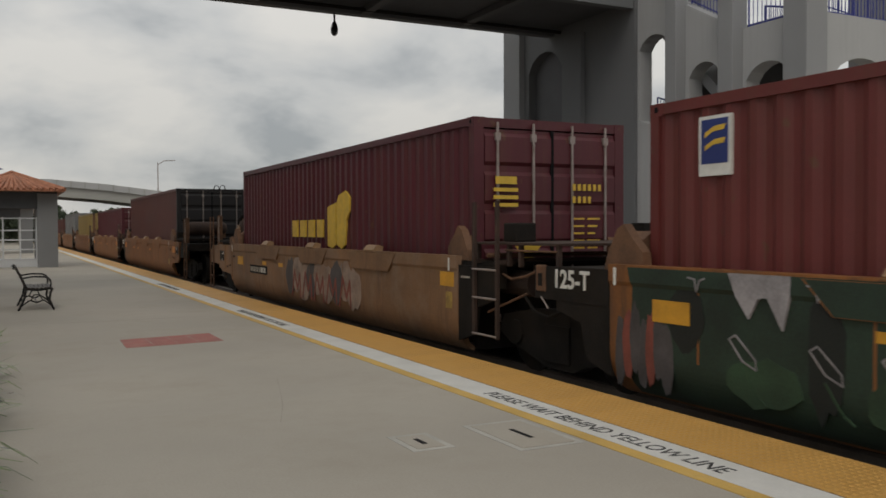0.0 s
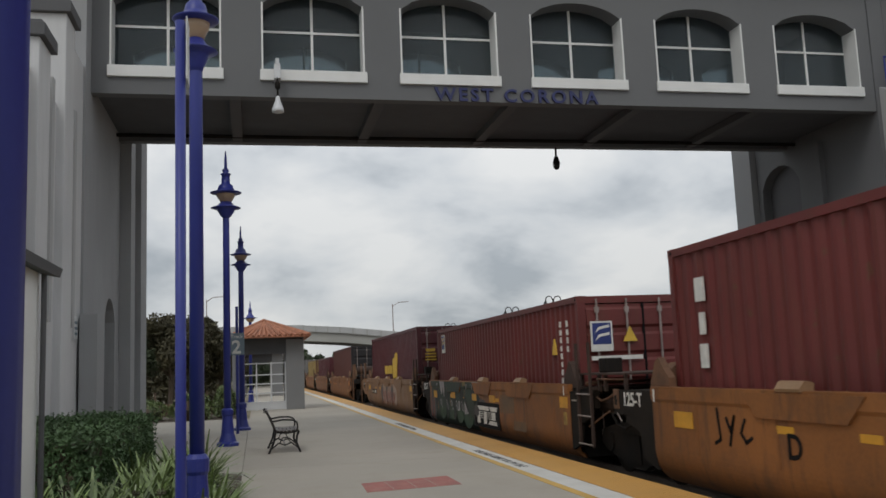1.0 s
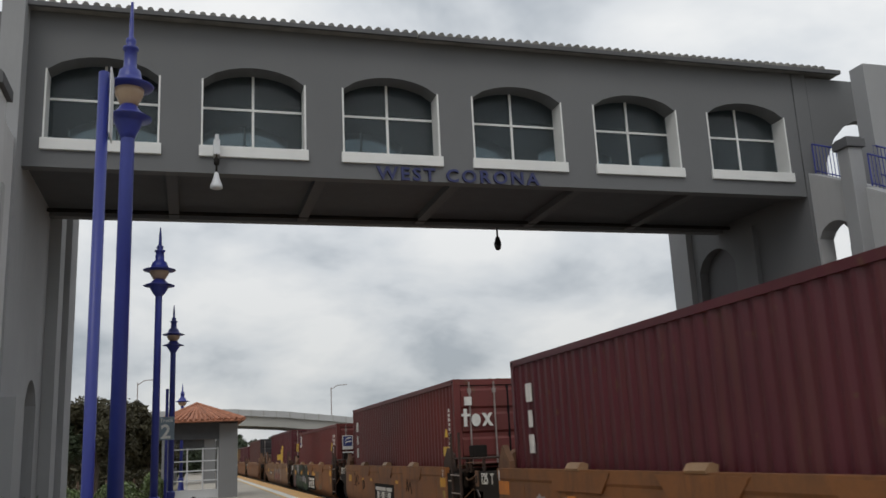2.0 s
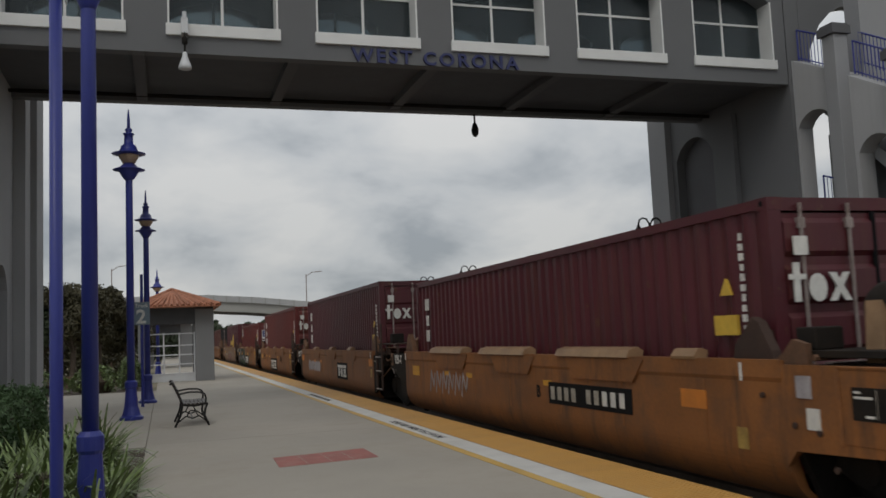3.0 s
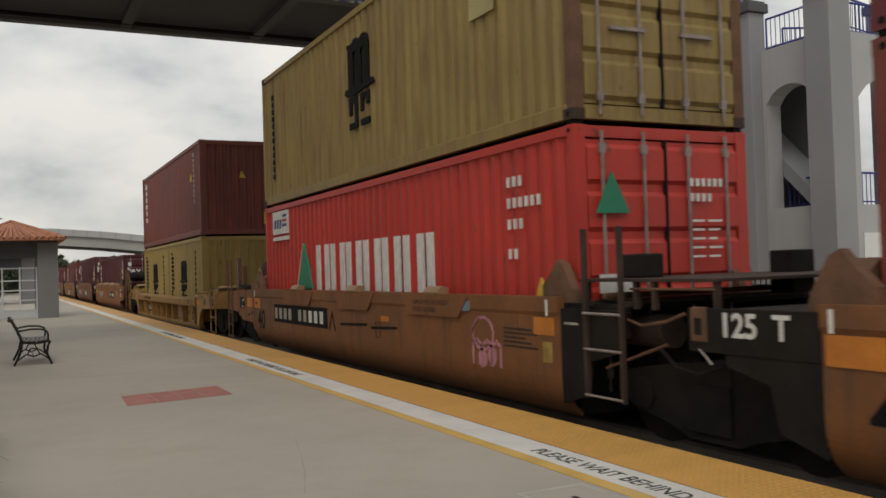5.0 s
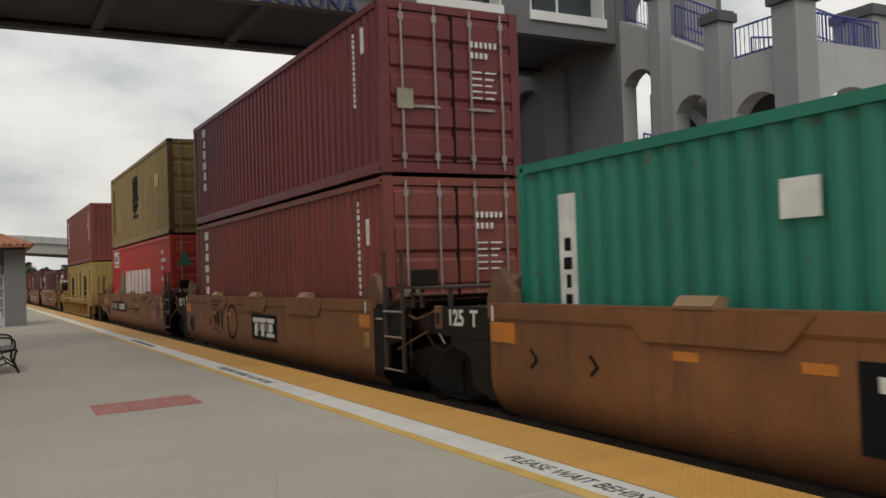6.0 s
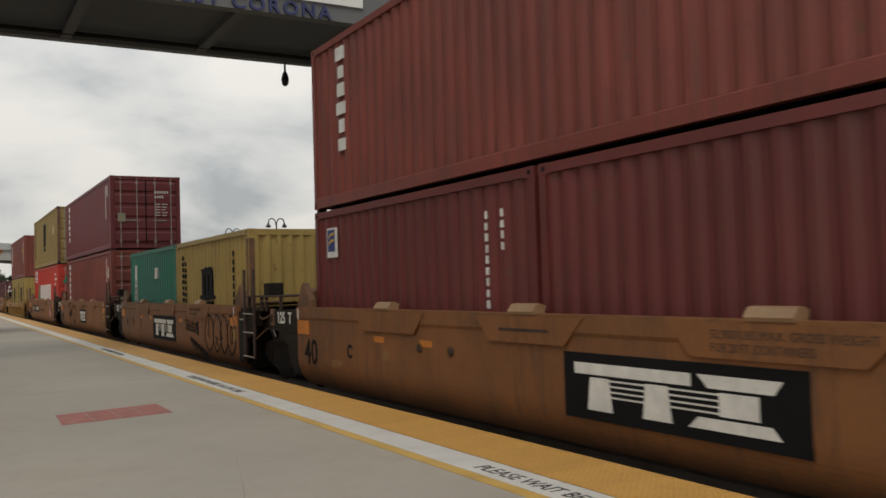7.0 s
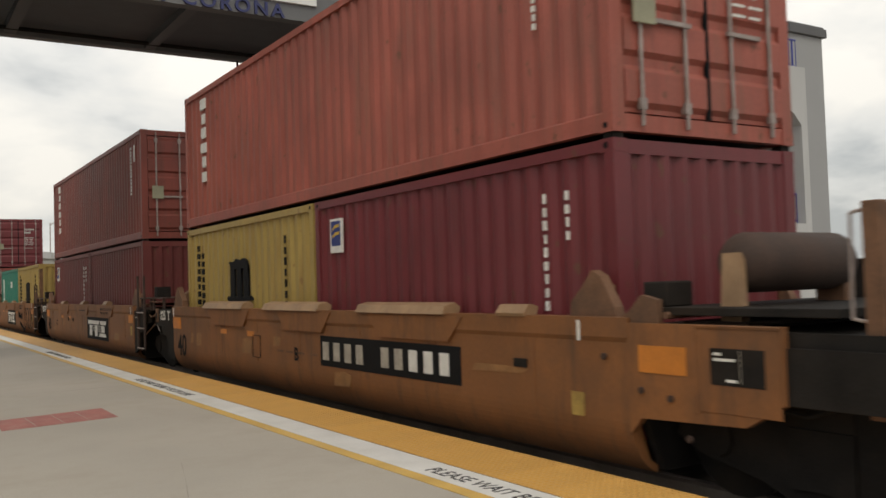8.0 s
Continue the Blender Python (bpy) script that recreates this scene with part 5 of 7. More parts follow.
    part("lever_slot", Shape().box(-1.455, -1.448, A + 1.19, A + 1.27, 0.90, 1.04), black_gear, lev)
    part("release_lever", Shape().cyl((-1.43, A + 1.1, 0.66), (-1.43, A + 1.24, 0.78), 0.01, n=6), bar_steel, t)
    part("bolster", Shape().box(-1.1, 1.1, -8.1, -7.6, 0.25, 0.6), black_gear, t)
    part("valve_box", Shape().box(0.75, 1.1, -A - 0.7, -A - 0.4, 1.15, 1.60), black_gear, t, bevel=0.02)
    part("cross_bar", Shape().cyl((-1.4, -A - 0.35, 1.2), (1.35, -A - 0.35, 1.2), 0.03, n=6), rust_gear, t)
    for y_t, need in ((-7.85, True), (7.85, first)):
        if need:
            bogie(t, y_t)
    for y_e, need in ((A + 0.9, first), (-A - 0.9, last)):
        if need:
            e = 1 if y_e > 0 else -1
            em = black_gear if e < 0 else m
            part("end_platform", Shape().box(-1.375, 1.4, *sorted((y_e, y_e + e * 1.75)), 0.863, 1.1), em, t)
            part("draft_sill", Shape().box(-0.3, 0.3, *sorted((y_e, y_e + e * 2.3)), 0.5, 0.86), em, t)
            part("edge_plate", Shape().box(-1.42, -1.38, *sorted((y_e - e * 0.3, y_e + e * 1.75)), 0.62, 1.0), em, t)
            part("coupler", Shape().box(-0.12, 0.12, *sorted((y_e + e * 2.3, y_e + e * 2.55)), 0.52, 0.78), rust_gear, t)
            ladder(t, -1.44, y_e + e * 1.5, -0.05, 1.9, 0.4, 4, rust_gear)
            part("handrail", Shape().tube([(1.2, y_e + e * 1.6, 1.1), (1.2, y_e + e * 1.6, 1.9), (0.4, y_e + e * 1.6, 1.9), (0.4, y_e + e * 1.6, 1.1)], 0.025), rust_gear, t)
            part("brake_post", Shape().box(-1.36, -1.24, *sorted((y_e + e * 1.05, y_e + e * 1.17)), 0.58, 1.93), rust_gear, t, bevel=0.01)
            part("grab_iron", Shape().tube([(-1.34, y_e + e * 1.06, 1.88), (-1.36, y_e + e * 0.98, 1.86), (-1.36, y_e + e * 0.97, 1.2), (-1.34, y_e + e * 1.06, 1.18)], 0.012, 6), bar_steel, t)
            part("air_tank", Shape().lathe([(0.05, -0.68), (0.18, -0.63), (0.23, -0.55), (0.23, 0.55), (0.18, 0.63), (0.05, 0.68)], 18).mesh("air_tank"), black_gear if paint == "tan" else rust_dark, t, "dark rusty brown air tank", smooth=True).matrix_local = pose(-0.4, y_e - e * 0.16, 1.585, 0, 90, 0)
            part("tank_cradle", Shape().prism([(-1.14, 1.12), (-1.04, 1.12), (-1.06, 1.6), (-1.1, 1.66)], "y", *sorted((y_e - e * 0.24, y_e - e * 0.06))), flap_tan, t)
            part("tank_cradle", Shape().box(0.1, 0.2, *sorted((y_e - e * 0.28, y_e - e * 0.02)), 1.1, 1.45), rust_gear, t)
            part("brake_wheel", Shape().lathe([(0.27, -0.02), (0.3, 0.0), (0.27, 0.02), (0.24, 0.0)], 20).box(-0.25, 0.25, -0.02, 0.02, -0.01, 0.01).box(-0.02, 0.02, -0.25, 0.25, -0.01, 0.01), black_gear, t).matrix_local = pose(0.6, y_e + e * 1.3, 1.75, 90, 0, 0)
    if decor:
        decor(t, m)
    MOVING.append((t, yc, 0))
    return t


X = -1.4415  # outer face of the side that the platform sees


def side_panel_mark(t, y, w, z, h, n, split=None):
    """A black stencil panel with plain white blocks in place of letters."""
    p = part("number_panel", Shape().box(X - 0.004, X + 0.01, y - w, y, z, z + h), ink, t, "black panel with pale blocks")
    step = (w - 0.16) / n
    for i in range(n):
        if split is not None and i == split:
            continue
        a = y - 0.08 - i * step
        part("number_block", Shape().box(X - 0.008, X - 0.0035, a - step * 0.56, a, z + 0.2 * h, z + 0.8 * h), sign_white if i > n - 4 else sign_faded, p)


def slab_panel(t, y, w, z, h):
    """The car owner's panel: black with pale slab forms and thin speed lines."""
    p = part("logo_panel", Shape().box(X - 0.004, X + 0.01, y - w, y, z, z + h), ink, t, "black panel with a pale blocky emblem")
    s = Shape()
    x0, x1 = X - 0.008, X - 0.0035

    def slab(pts):
        s.prism([(y - w * u, z + h * v) for u, v in pts], "x", x0, x1)
    slab([(0.06, 0.85), (0.595, 0.85), (0.595, 0.68), (0.06, 0.68)])
    for k in (0.14, 0.405):
        slab([(k, 0.64), (k + 0.095, 0.64), (k + 0.11, 0.15), (k - 0.015, 0.15)])
    slab([(0.62, 0.85), (0.92, 0.85), (0.89, 0.68), (0.66, 0.68)])
    slab([(0.70, 0.64), (0.84, 0.64), (0.84, 0.34), (0.70, 0.34)])
    slab([(0.62, 0.30), (0.88, 0.30), (0.91, 0.15), (0.58, 0.15)])
    for k in (0.36, 0.44, 0.52, 0.60):
        s.box(X - 0.0065, X - 0.0035, y - w * 0.70, y - w * 0.22, z + k * h, z + (k + 0.025) * h)
    part("logo_block", s, sign_white, p)


def forty(t, y, z=0.35, text="40", size=0.42):
    n = part("marking", words(text, size, 1.0, 0.002, 0.008), ink, t)
    n.matrix_local = pose(X - 0.003, y, z, 90, 0, -90)


def scuffs(t, spots):
    """Rubbed pale patches on the side paint."""
    for y, z, w, h in spots:
        part("worn_patch", Shape().prism([(y, z), (y - w * 0.9, z + 0.02), (y - w, z + h * 0.8), (y - w * 0.6, z + h), (y - w * 0.06, z + h * 0.9)], "x", X - 0.0025, X + 0.02), scuff_paint, t)


def decor_scrawl(t, m):
    for i in range(9):
        blob(t, X, 1.3 - 0.45 * i, 0.58 + 0.08 * math.sin(i * 2.1), 0.7, 0.75, pale_spray2 if i % 3 else dusk_spray, 20 + i)
    side_panel_mark(t, 4.6, 1.5, 0.52, 0.19, 9)
    for i in range(5):
        graffiti(t, X - 0.004, [(1.2 - 0.7 * i, 0.2), (1.05 - 0.7 * i, 0.7), (0.85 - 0.7 * i, 0.35), (0.7 - 0.7 * i, 0.65), (0.65 - 0.7 * i, 0.2)], 0.03, red_spray)


def decor_green(t, m):
    painted_section(t, 0.6, 6.1, green_spray)
    for k in (3.07,):
        part("sprayed_section", Shape().prism([(k - 1.0, 1.146), (k + 1.0, 1.146), (k + 0.74, 0.890), (k - 0.74, 0.890)], "x", -1.4745, -1.468), green_spray, t)
    overpaint = surface("dull_grey_overpaint", (0.15, 0.095, 0.055), 0.75, var=0.3, scale=3, dirt=(0.2, 0.08, 0.022), dirt_amount=0.4, dirt_scale=3)
    dark_spray = surface("black_green_spray", (0.007, 0.010, 0.008), 0.7, var=0.4, scale=2)
    moss_spray = surface("moss_green_spray", (0.022, 0.05, 0.024), 0.7, var=0.5, scale=2)

    def sprayed(pts, material, depth=0.003):
        part("spray_patch", Shape().prism(pts, "x", X - depth, X + 0.004), material, t)
    # a pale jagged panel, black bars and an arrow, a grey wedge
    part("spray_patch", Shape().prism([(4.84, 1.16), (4.76, 0.98), (4.62, 0.80), (4.52, 0.97), (4.43, 0.98), (4.28, 0.74), (4.21, 1.0), (4.20, 1.16)], "x", -1.4665, -1.43), lilac_paint, t)
    for k, z, w, h, m2 in ((5.35, 0.75, 0.5, 0.6, dark_spray), (3.9, 0.6, 0.35, 1.0, dark_spray), (3.0, 0.5, 0.5, 0.8, dark_spray), (2.15, 0.75, 0.4, 0.7, dark_spray), (4.5, 0.3, 0.8, 0.4, moss_spray), (3.3, 0.3, 0.5, 0.4, moss_spray), (2.3, 0.25, 0.7, 0.35, moss_spray), (1.4, 0.2, 0.9, 0.4, moss_spray)):
        blob(t, X - 0.002, k, z, w, h, m2, int(k * 10) + int(z * 7))
    sprayed([(1.93, 0.82), (1.74, 0.82), (1.26, 0.34), (1.36, 0.28)], dark_spray, 0.006)
    sprayed([(1.82, 0.66), (1.38, 0.37), (1.80, 0.34)], lilac_paint, 0.007)
    sprayed([(2.50, 0.66), (2.37, 0.67), (2.37, 0.41), (2.50, 0.41)], lilac_paint, 0.007)
    sprayed([(1.06, 1.0), (0.88, 1.0), (0.20, 0.79), (0.78, 0.46), (0.82, 0.57), (0.48, 0.74), (1.06, 0.86)], dark_spray, 0.007)
    part("spray_patch", Shape().prism([(0.92, 1.16), (0.26, 1.16), (0.16, 0.99), (0.45, 0.96)], "x", -1.4665, -1.43), lilac_paint, t)
    sprayed([(0.80, 0.45), (0.80, 0.12), (0.14, 0.12), (-0.60, 0.59), (-0.2, 0.75), (0.2, 0.78)], dusk_spray, 0.0025)
    part("spray_patch", Shape().prism([(1.92, 1.16), (1.60, 1.16), (1.60, 1.06), (1.92, 1.05)], "x", -1.4665, -1.43), surface("dull_yellow_spray", (0.16, 0.12, 0.04), 0.7, var=0.5, scale=12), t)
    # brown and violet drips near the end of the side
    for i in range(7):
        blob(t, X - 0.001, 6.25 - 0.11 * i, 0.35 + 0.07 * (i % 3), 0.16, 0.7, (dusk_spray, red_spray, dusk_spray)[i % 3], 60 + i)
    # pale outlined leaf shapes and short drips along the panel
    for i, y in enumerate((4.75, 3.95, 3.35, 2.75, 2.1)):
        graffiti(t, X - 0.006, [(y + 0.09, 0.62), (y + 0.02, 0.66), (y - 0.19, 0.48), (y - 0.2, 0.40), (y - 0.05, 0.46), (y + 0.09, 0.62)], 0.007, lilac_paint)
        graffiti(t, X - 0.006, [(y - 0.05, 0.40), (y - 0.2, 0.2), (y - 0.3, 0.14)], 0.010, moss_spray)
    for y in (5.2, 3.95, 2.8, 2.3, 1.5, 0.9):
        graffiti(t, X - 0.028, [(y + 0.1, 1.10), (y + 0.02, 1.09), (y, 0.98), (y - 0.04, 1.08), (y - 0.1, 1.10)], 0.008, lilac_paint)
    for k, z, w, h in ((-1.6, 0.72, 1.1, 0.4), (-2.6, 0.3, 0.9, 0.2)):
        part("overpainted_patch", Shape().prism([(k, z - h / 2), (k - w * 0.97, z - h * 0.45), (k - w, z + h / 2), (k - w * 0.03, z + h * 0.47)], "x", X - 0.002, X + 0.004), overpaint, t)
    slab_panel(t, 0.77, 2.3, 0.12, 0.58)
    blob(t, X - 0.009, 0.52, 0.48, 0.5, 0.3, dusk_spray, 75)
    for k in (3.35, 0.97, -0.70):
        part("reflector", Shape().box(X - 0.009, X, k - 0.46, k, 0.72, 0.88), sign_amber, t)


def decor_black_tag(t, m):
    slab_panel(t, 1.5, 2.5, 0.12, 0.58)
    forty(t, 3.34, 0.5, "D", 0.36)
    graffiti(t, X - 0.003, [(4.7, 0.95), (4.65, 0.6), (4.78, 0.55)], 0.02, ink)
    graffiti(t, X - 0.003, [(4.5, 0.85), (4.42, 0.7), (4.32, 0.88), (4.45, 0.55)], 0.02, ink)
    graffiti(t, X - 0.003, [(4.1, 0.85), (4.2, 0.7), (4.1, 0.6), (3.98, 0.66)], 0.02, ink)
    graffiti(t, X - 0.003, [(-2.4, 0.6), (-2.5, 0.85), (-2.6, 0.6), (-2.8, 0.8), (-2.95, 0.55)], 0.02, ink)


def decor_plain(t, m):
    slab_panel(t, -1.0, 1.6, 0.3, 0.5)
    for i in range(5):
        blob(t, X, 2.5 + 0.5 * i, 0.6, 0.6, 0.4, lilac_paint, 90 + i)


def long_flaps(t):
    for k in (-2.75, 0.4, 3.35):
        f = part("guide_flap", Shape().prism([(-1.50, 1.17), (-1.28, 1.17), (-1.26, 1.24), (-1.33, 1.29), (-1.45, 1.26)], "y", k - 1.0, k + 1.0), flap_tan, t, "long tan hinged flap")


def decor_258(t, m):
    long_flaps(t)
    side_panel_mark(t, -1.38, 2.35, 0.50, 0.30, 10, split=4)
    forty(t, -0.95, 0.57, "B", 0.24)
    part("reflector", Shape().box(X - 0.006, X, -5.23, -4.77, 0.67, 0.86), sign_orange, t)
    for i in range(6):
        graffiti(t, X - 0.003, [(4.5 - 0.4 * i, 0.4), (4.4 - 0.4 * i, 0.8), (4.25 - 0.4 * i, 0.5), (4.15 - 0.4 * i, 0.75)], 0.022, lilac_paint)
    part("hatch_plate", Shape().box(-1.468, -1.456, -6.78, -6.60, 0.86, 1.05), lilac_paint, t)
    part("hatch_plate", Shape().box(-1.468, -1.456, -6.86, -6.71, 0.60, 0.78), sign_white, t)


def decor_bright_red(t, m):
    side_panel_mark(t, 4.76, 3.45, 0.50, 0.37, 10, split=4)
    forty(t, 6.1, 0.3, "40", 0.6)
    load_text(t, -2.45, 1.10)
    for i in range(5):
        part("text_bar", Shape().box(X - 0.004, X, -5.62 + 0.12 * (i % 3), -4.9, 0.60 + 0.05 * i, 0.622 + 0.05 * i), rust_dark, t)
    part("label_plate", Shape().box(X - 0.022, X - 0.018, -4.12, -3.82, 0.98, 1.1), sign_grey, t)
    part("stencil_frame", Shape().tube([(X - 0.003, -0.98, 0.48), (X - 0.003, -0.98, 0.72), (X - 0.003, -1.15, 0.72), (X - 0.003, -1.15, 0.48), (X - 0.003, -0.98, 0.48)], 0.006, 4), rust_dark, t)
    for pts in ([(1.2, 0.5), (1.05, 0.8), (0.9, 0.5)], [(0.6, 0.62), (-0.6, 0.66)], [(-0.8, 0.62), (-1.8, 0.66)]):
        graffiti(t, X - 0.003, pts, 0.02, ink)
    ring = [(-4.4 + 0.26 * math.cos(k * 0.6), 0.72 + 0.2 * math.sin(k * 0.6)) for k in range(12)]
    graffiti(t, X - 0.003, ring, 0.018, pink_paint)
    for c in (-4.25, -4.5, -4.72):
        graffiti(t, X - 0.003, [(c + 0.1, 0.35), (c + 0.1, 0.58), (c, 0.64), (c - 0.1, 0.58), (c - 0.1, 0.35)], 0.022, pink_paint)
    for c, z in ((-4.38, 0.42), (-4.62, 0.46)):
        blob(t, X - 0.001, c, z, 0.22, 0.24, pink_paint, int(-c * 10))


def load_text(t, y, w):
    """Two stencilled lines on a pocket plate."""
    for line, z, k in (("52,900 LBS. MAX. GROSS WEIGHT", 1.035, 1.0), ("FOR 20 FT. CONTAINERS", 0.935, 0.66)):
        tx = part("load_stencil", words(line, 0.095, 1.0, 0.001, 0.0), rust_dark, t)
        run = max(v.co.x for v in tx.data.vertices)
        tx.matrix_local = pose(-1.4735, y, z, 90, 0, -90) @ Matrix.Diagonal((w * k / run, 1, 1, 1))


def decor_tags(t, m):
    forty(t, 6.05, 0.27, "40", 0.55)
    forty(t, 3.82, 0.47, "E", 0.27)
    load_text(t, 3.62, 1.1)
    slab_panel(t, 0.2, 1.7, 0.32, 0.52)
    graffiti(t, X - 0.003, [(3.42, 0.86), (3.36, 0.55), (3.28, 0.86)], 0.016, ink)
    graffiti(t, X - 0.003, [(3.26, 0.52), (3.19, 0.8), (3.10, 0.5)], 0.016, ink)
    graffiti(t, X - 0.003, [(3.22, 0.63), (3.02, 0.66)], 0.014, ink)
    graffiti(t, X - 0.003, [(3.06, 0.84), (3.06, 0.5)], 0.016, ink)
    graffiti(t, X - 0.003, [(2.94 + 0.06 * math.cos(a * 0.63), 0.64 + 0.17 * math.sin(a * 0.63)) for a in range(11)], 0.014, ink)
    graffiti(t, X - 0.003, [(2.75, 0.88), (2.65, 0.42), (2.54, 0.91)], 0.02, ink)
    graffiti(t, X - 0.003, [(3.48, 0.39), (3.3, 0.42), (3.1, 0.39), (2.95, 0.32)], 0.012, ink)
    graffiti(t, X - 0.003, [(1.75 + 0.4 * math.cos(a * 0.45), 0.62 + 0.36 * math.sin(a * 0.45)) for a in range(15)], 0.028, ink)
    scuffs(t, ((2.4, 0.42, 0.22, 0.4), (4.9, 0.5, 0.25, 0.2)))


def decor_bubbles(t, m):
    slab_panel(t, 1.75, 2.6, 0.24, 0.62)
    # four fat sprayed letters, each an open outline with an inner stroke
    for c, k, zc in ((-3.94, 0.34, 0.575), (-4.56, 0.31, 0.585), (-5.08, 0.26, 0.58), (-5.60, 0.29, 0.585)):
        ring = [(c + k * math.cos(a * 0.37 + 1.2) * (1 + 0.07 * math.sin(a * 1.1)), zc + 0.38 * math.sin(a * 0.37 + 1.2) * (1 + 0.05 * math.cos(a * 1.3))) for a in range(17)]
        graffiti(t, X - 0.003, ring, 0.017, ink)
    graffiti(t, X - 0.003, [(-3.95, 0.93), (-3.88, 0.78), (-3.95, 0.66), (-3.84, 0.56), (-3.98, 0.48)], 0.016, ink)
    graffiti(t, X - 0.003, [(-4.42, 0.5), (-4.6, 0.47), (-4.48, 0.4), (-4.62, 0.33)], 0.016, ink)
    graffiti(t, X - 0.003, [(-4.75, 0.62), (-4.9, 0.55), (-4.78, 0.47), (-4.95, 0.5)], 0.016, ink)
    graffiti(t, X - 0.003, [(-5.6 + 0.07 * math.cos(a * 0.63), 0.58 + 0.19 * math.sin(a * 0.63)) for a in range(11)], 0.013, ink)
    # a smaller scribble in two sloping lines before them
    rnd = random.Random(5)
    for i in range(8):
        y, z = -1.85 - 0.15 * i, 0.70 - 0.012 * i
        graffiti(t, X - 0.003, [(y, z + 0.08), (y - 0.07, z + rnd.uniform(0.08, 0.14)), (y - 0.04, z - 0.1), (y - 0.13, z - rnd.uniform(0.06, 0.12)), (y - 0.12, z + 0.03)], 0.011, ink)
    for i in range(11):
        y, z = -2.3 - 0.14 * i, 0.44 - 0.028 * i
        graffiti(t, X - 0.003, [(y, z), (y - 0.04, z - rnd.uniform(0.12, 0.2)), (y - 0.07, z - 0.02), (y - 0.11, z - rnd.uniform(0.1, 0.2))], 0.010, ink)
    part("sprayed_block", Shape().prism([(-2.86, 0.80), (-3.04, 0.78), (-3.03, 0.48), (-2.87, 0.50)], "x", X - 0.003, X + 0.004), ink, t)
    load_text(t, -2.35, 1.0)
    for i in range(3):
        part("text_bar", Shape().box(X - 0.0035, X, -5.2 + 0.15 * i, -4.0, 0.86 + 0.05 * i, 0.878 + 0.05 * i), rust_gear, t)
    for k in (5.6, 4.6):
        graffiti(t, X - 0.003, [(k, 0.7), (k - 0.1, 0.6), (k, 0.52)], 0.018, ink)


def decor_navy_decal(t, m):
    scuffs(t, ((3.3, 0.5, 0.25, 0.14), (5.0, 0.3, 0.4, 0.12), (-4.0, 0.3, 0.6, 0.2)))
    for k in (1.45, 2.2):
        part("hook_stub", Shape().lathe([(0.02, 0), (0.06, 0.01), (0.05, 0.03), (0.02, 0.035)], 10), rust_dark, t).matrix_local = pose(X + 0.002, k, 0.72, 0, -90, 0)
    forty(t, 6.1, 0.3, "40", 0.55)
    forty(t, 4.42, 0.48, "C", 0.26)
    slab_panel(t, -0.65, 2.70, 0.24, 0.60)
    load_text(t, -2.5, 1.4)
    part("text_bar", Shape().box(-1.476, -1.473, -0.45, 0.4, 1.0, 1.03), rust_dark, t)


def decor_last(t, m):
    long_flaps(t)
    scuffs(t, ((5.25, 0.5, 0.16, 0.2), (4.9, 0.46, 0.3, 0.26), (2.45, 0.45, 0.45, 0.26), (1.1, 0.62, 0.3, 0.16), (-1.0, 0.2, 0.5, 0.2), (-4.2, 0.62, 0.9, 0.08)))
    part("stencil_frame", Shape().tube([(X - 0.004, 1.95, 0.42), (X - 0.004, 1.95, 0.76), (X - 0.004, 1.62, 0.76), (X - 0.004, 1.62, 0.42), (X - 0.004, 1.95, 0.42)], 0.006, 4), ink, t)
    for k in (0.95, 0.6, 0.2, -0.25):
        part("text_bar", Shape().box(X - 0.004, X, k - 0.26, k, 0.55, 0.585), rust_gear, t)
    forty(t, 6.12, 0.24, "40", 0.58)
    side_panel_mark(t, -0.6, 3.4, 0.44, 0.4, 10, split=4)
    forty(t, 0.3, 0.46, "B", 0.26)
    part("hatch_plate", Shape().box(X - 0.01, X + 0.01, -5.1, -4.9, 0.7, 0.78), black_gear, t)


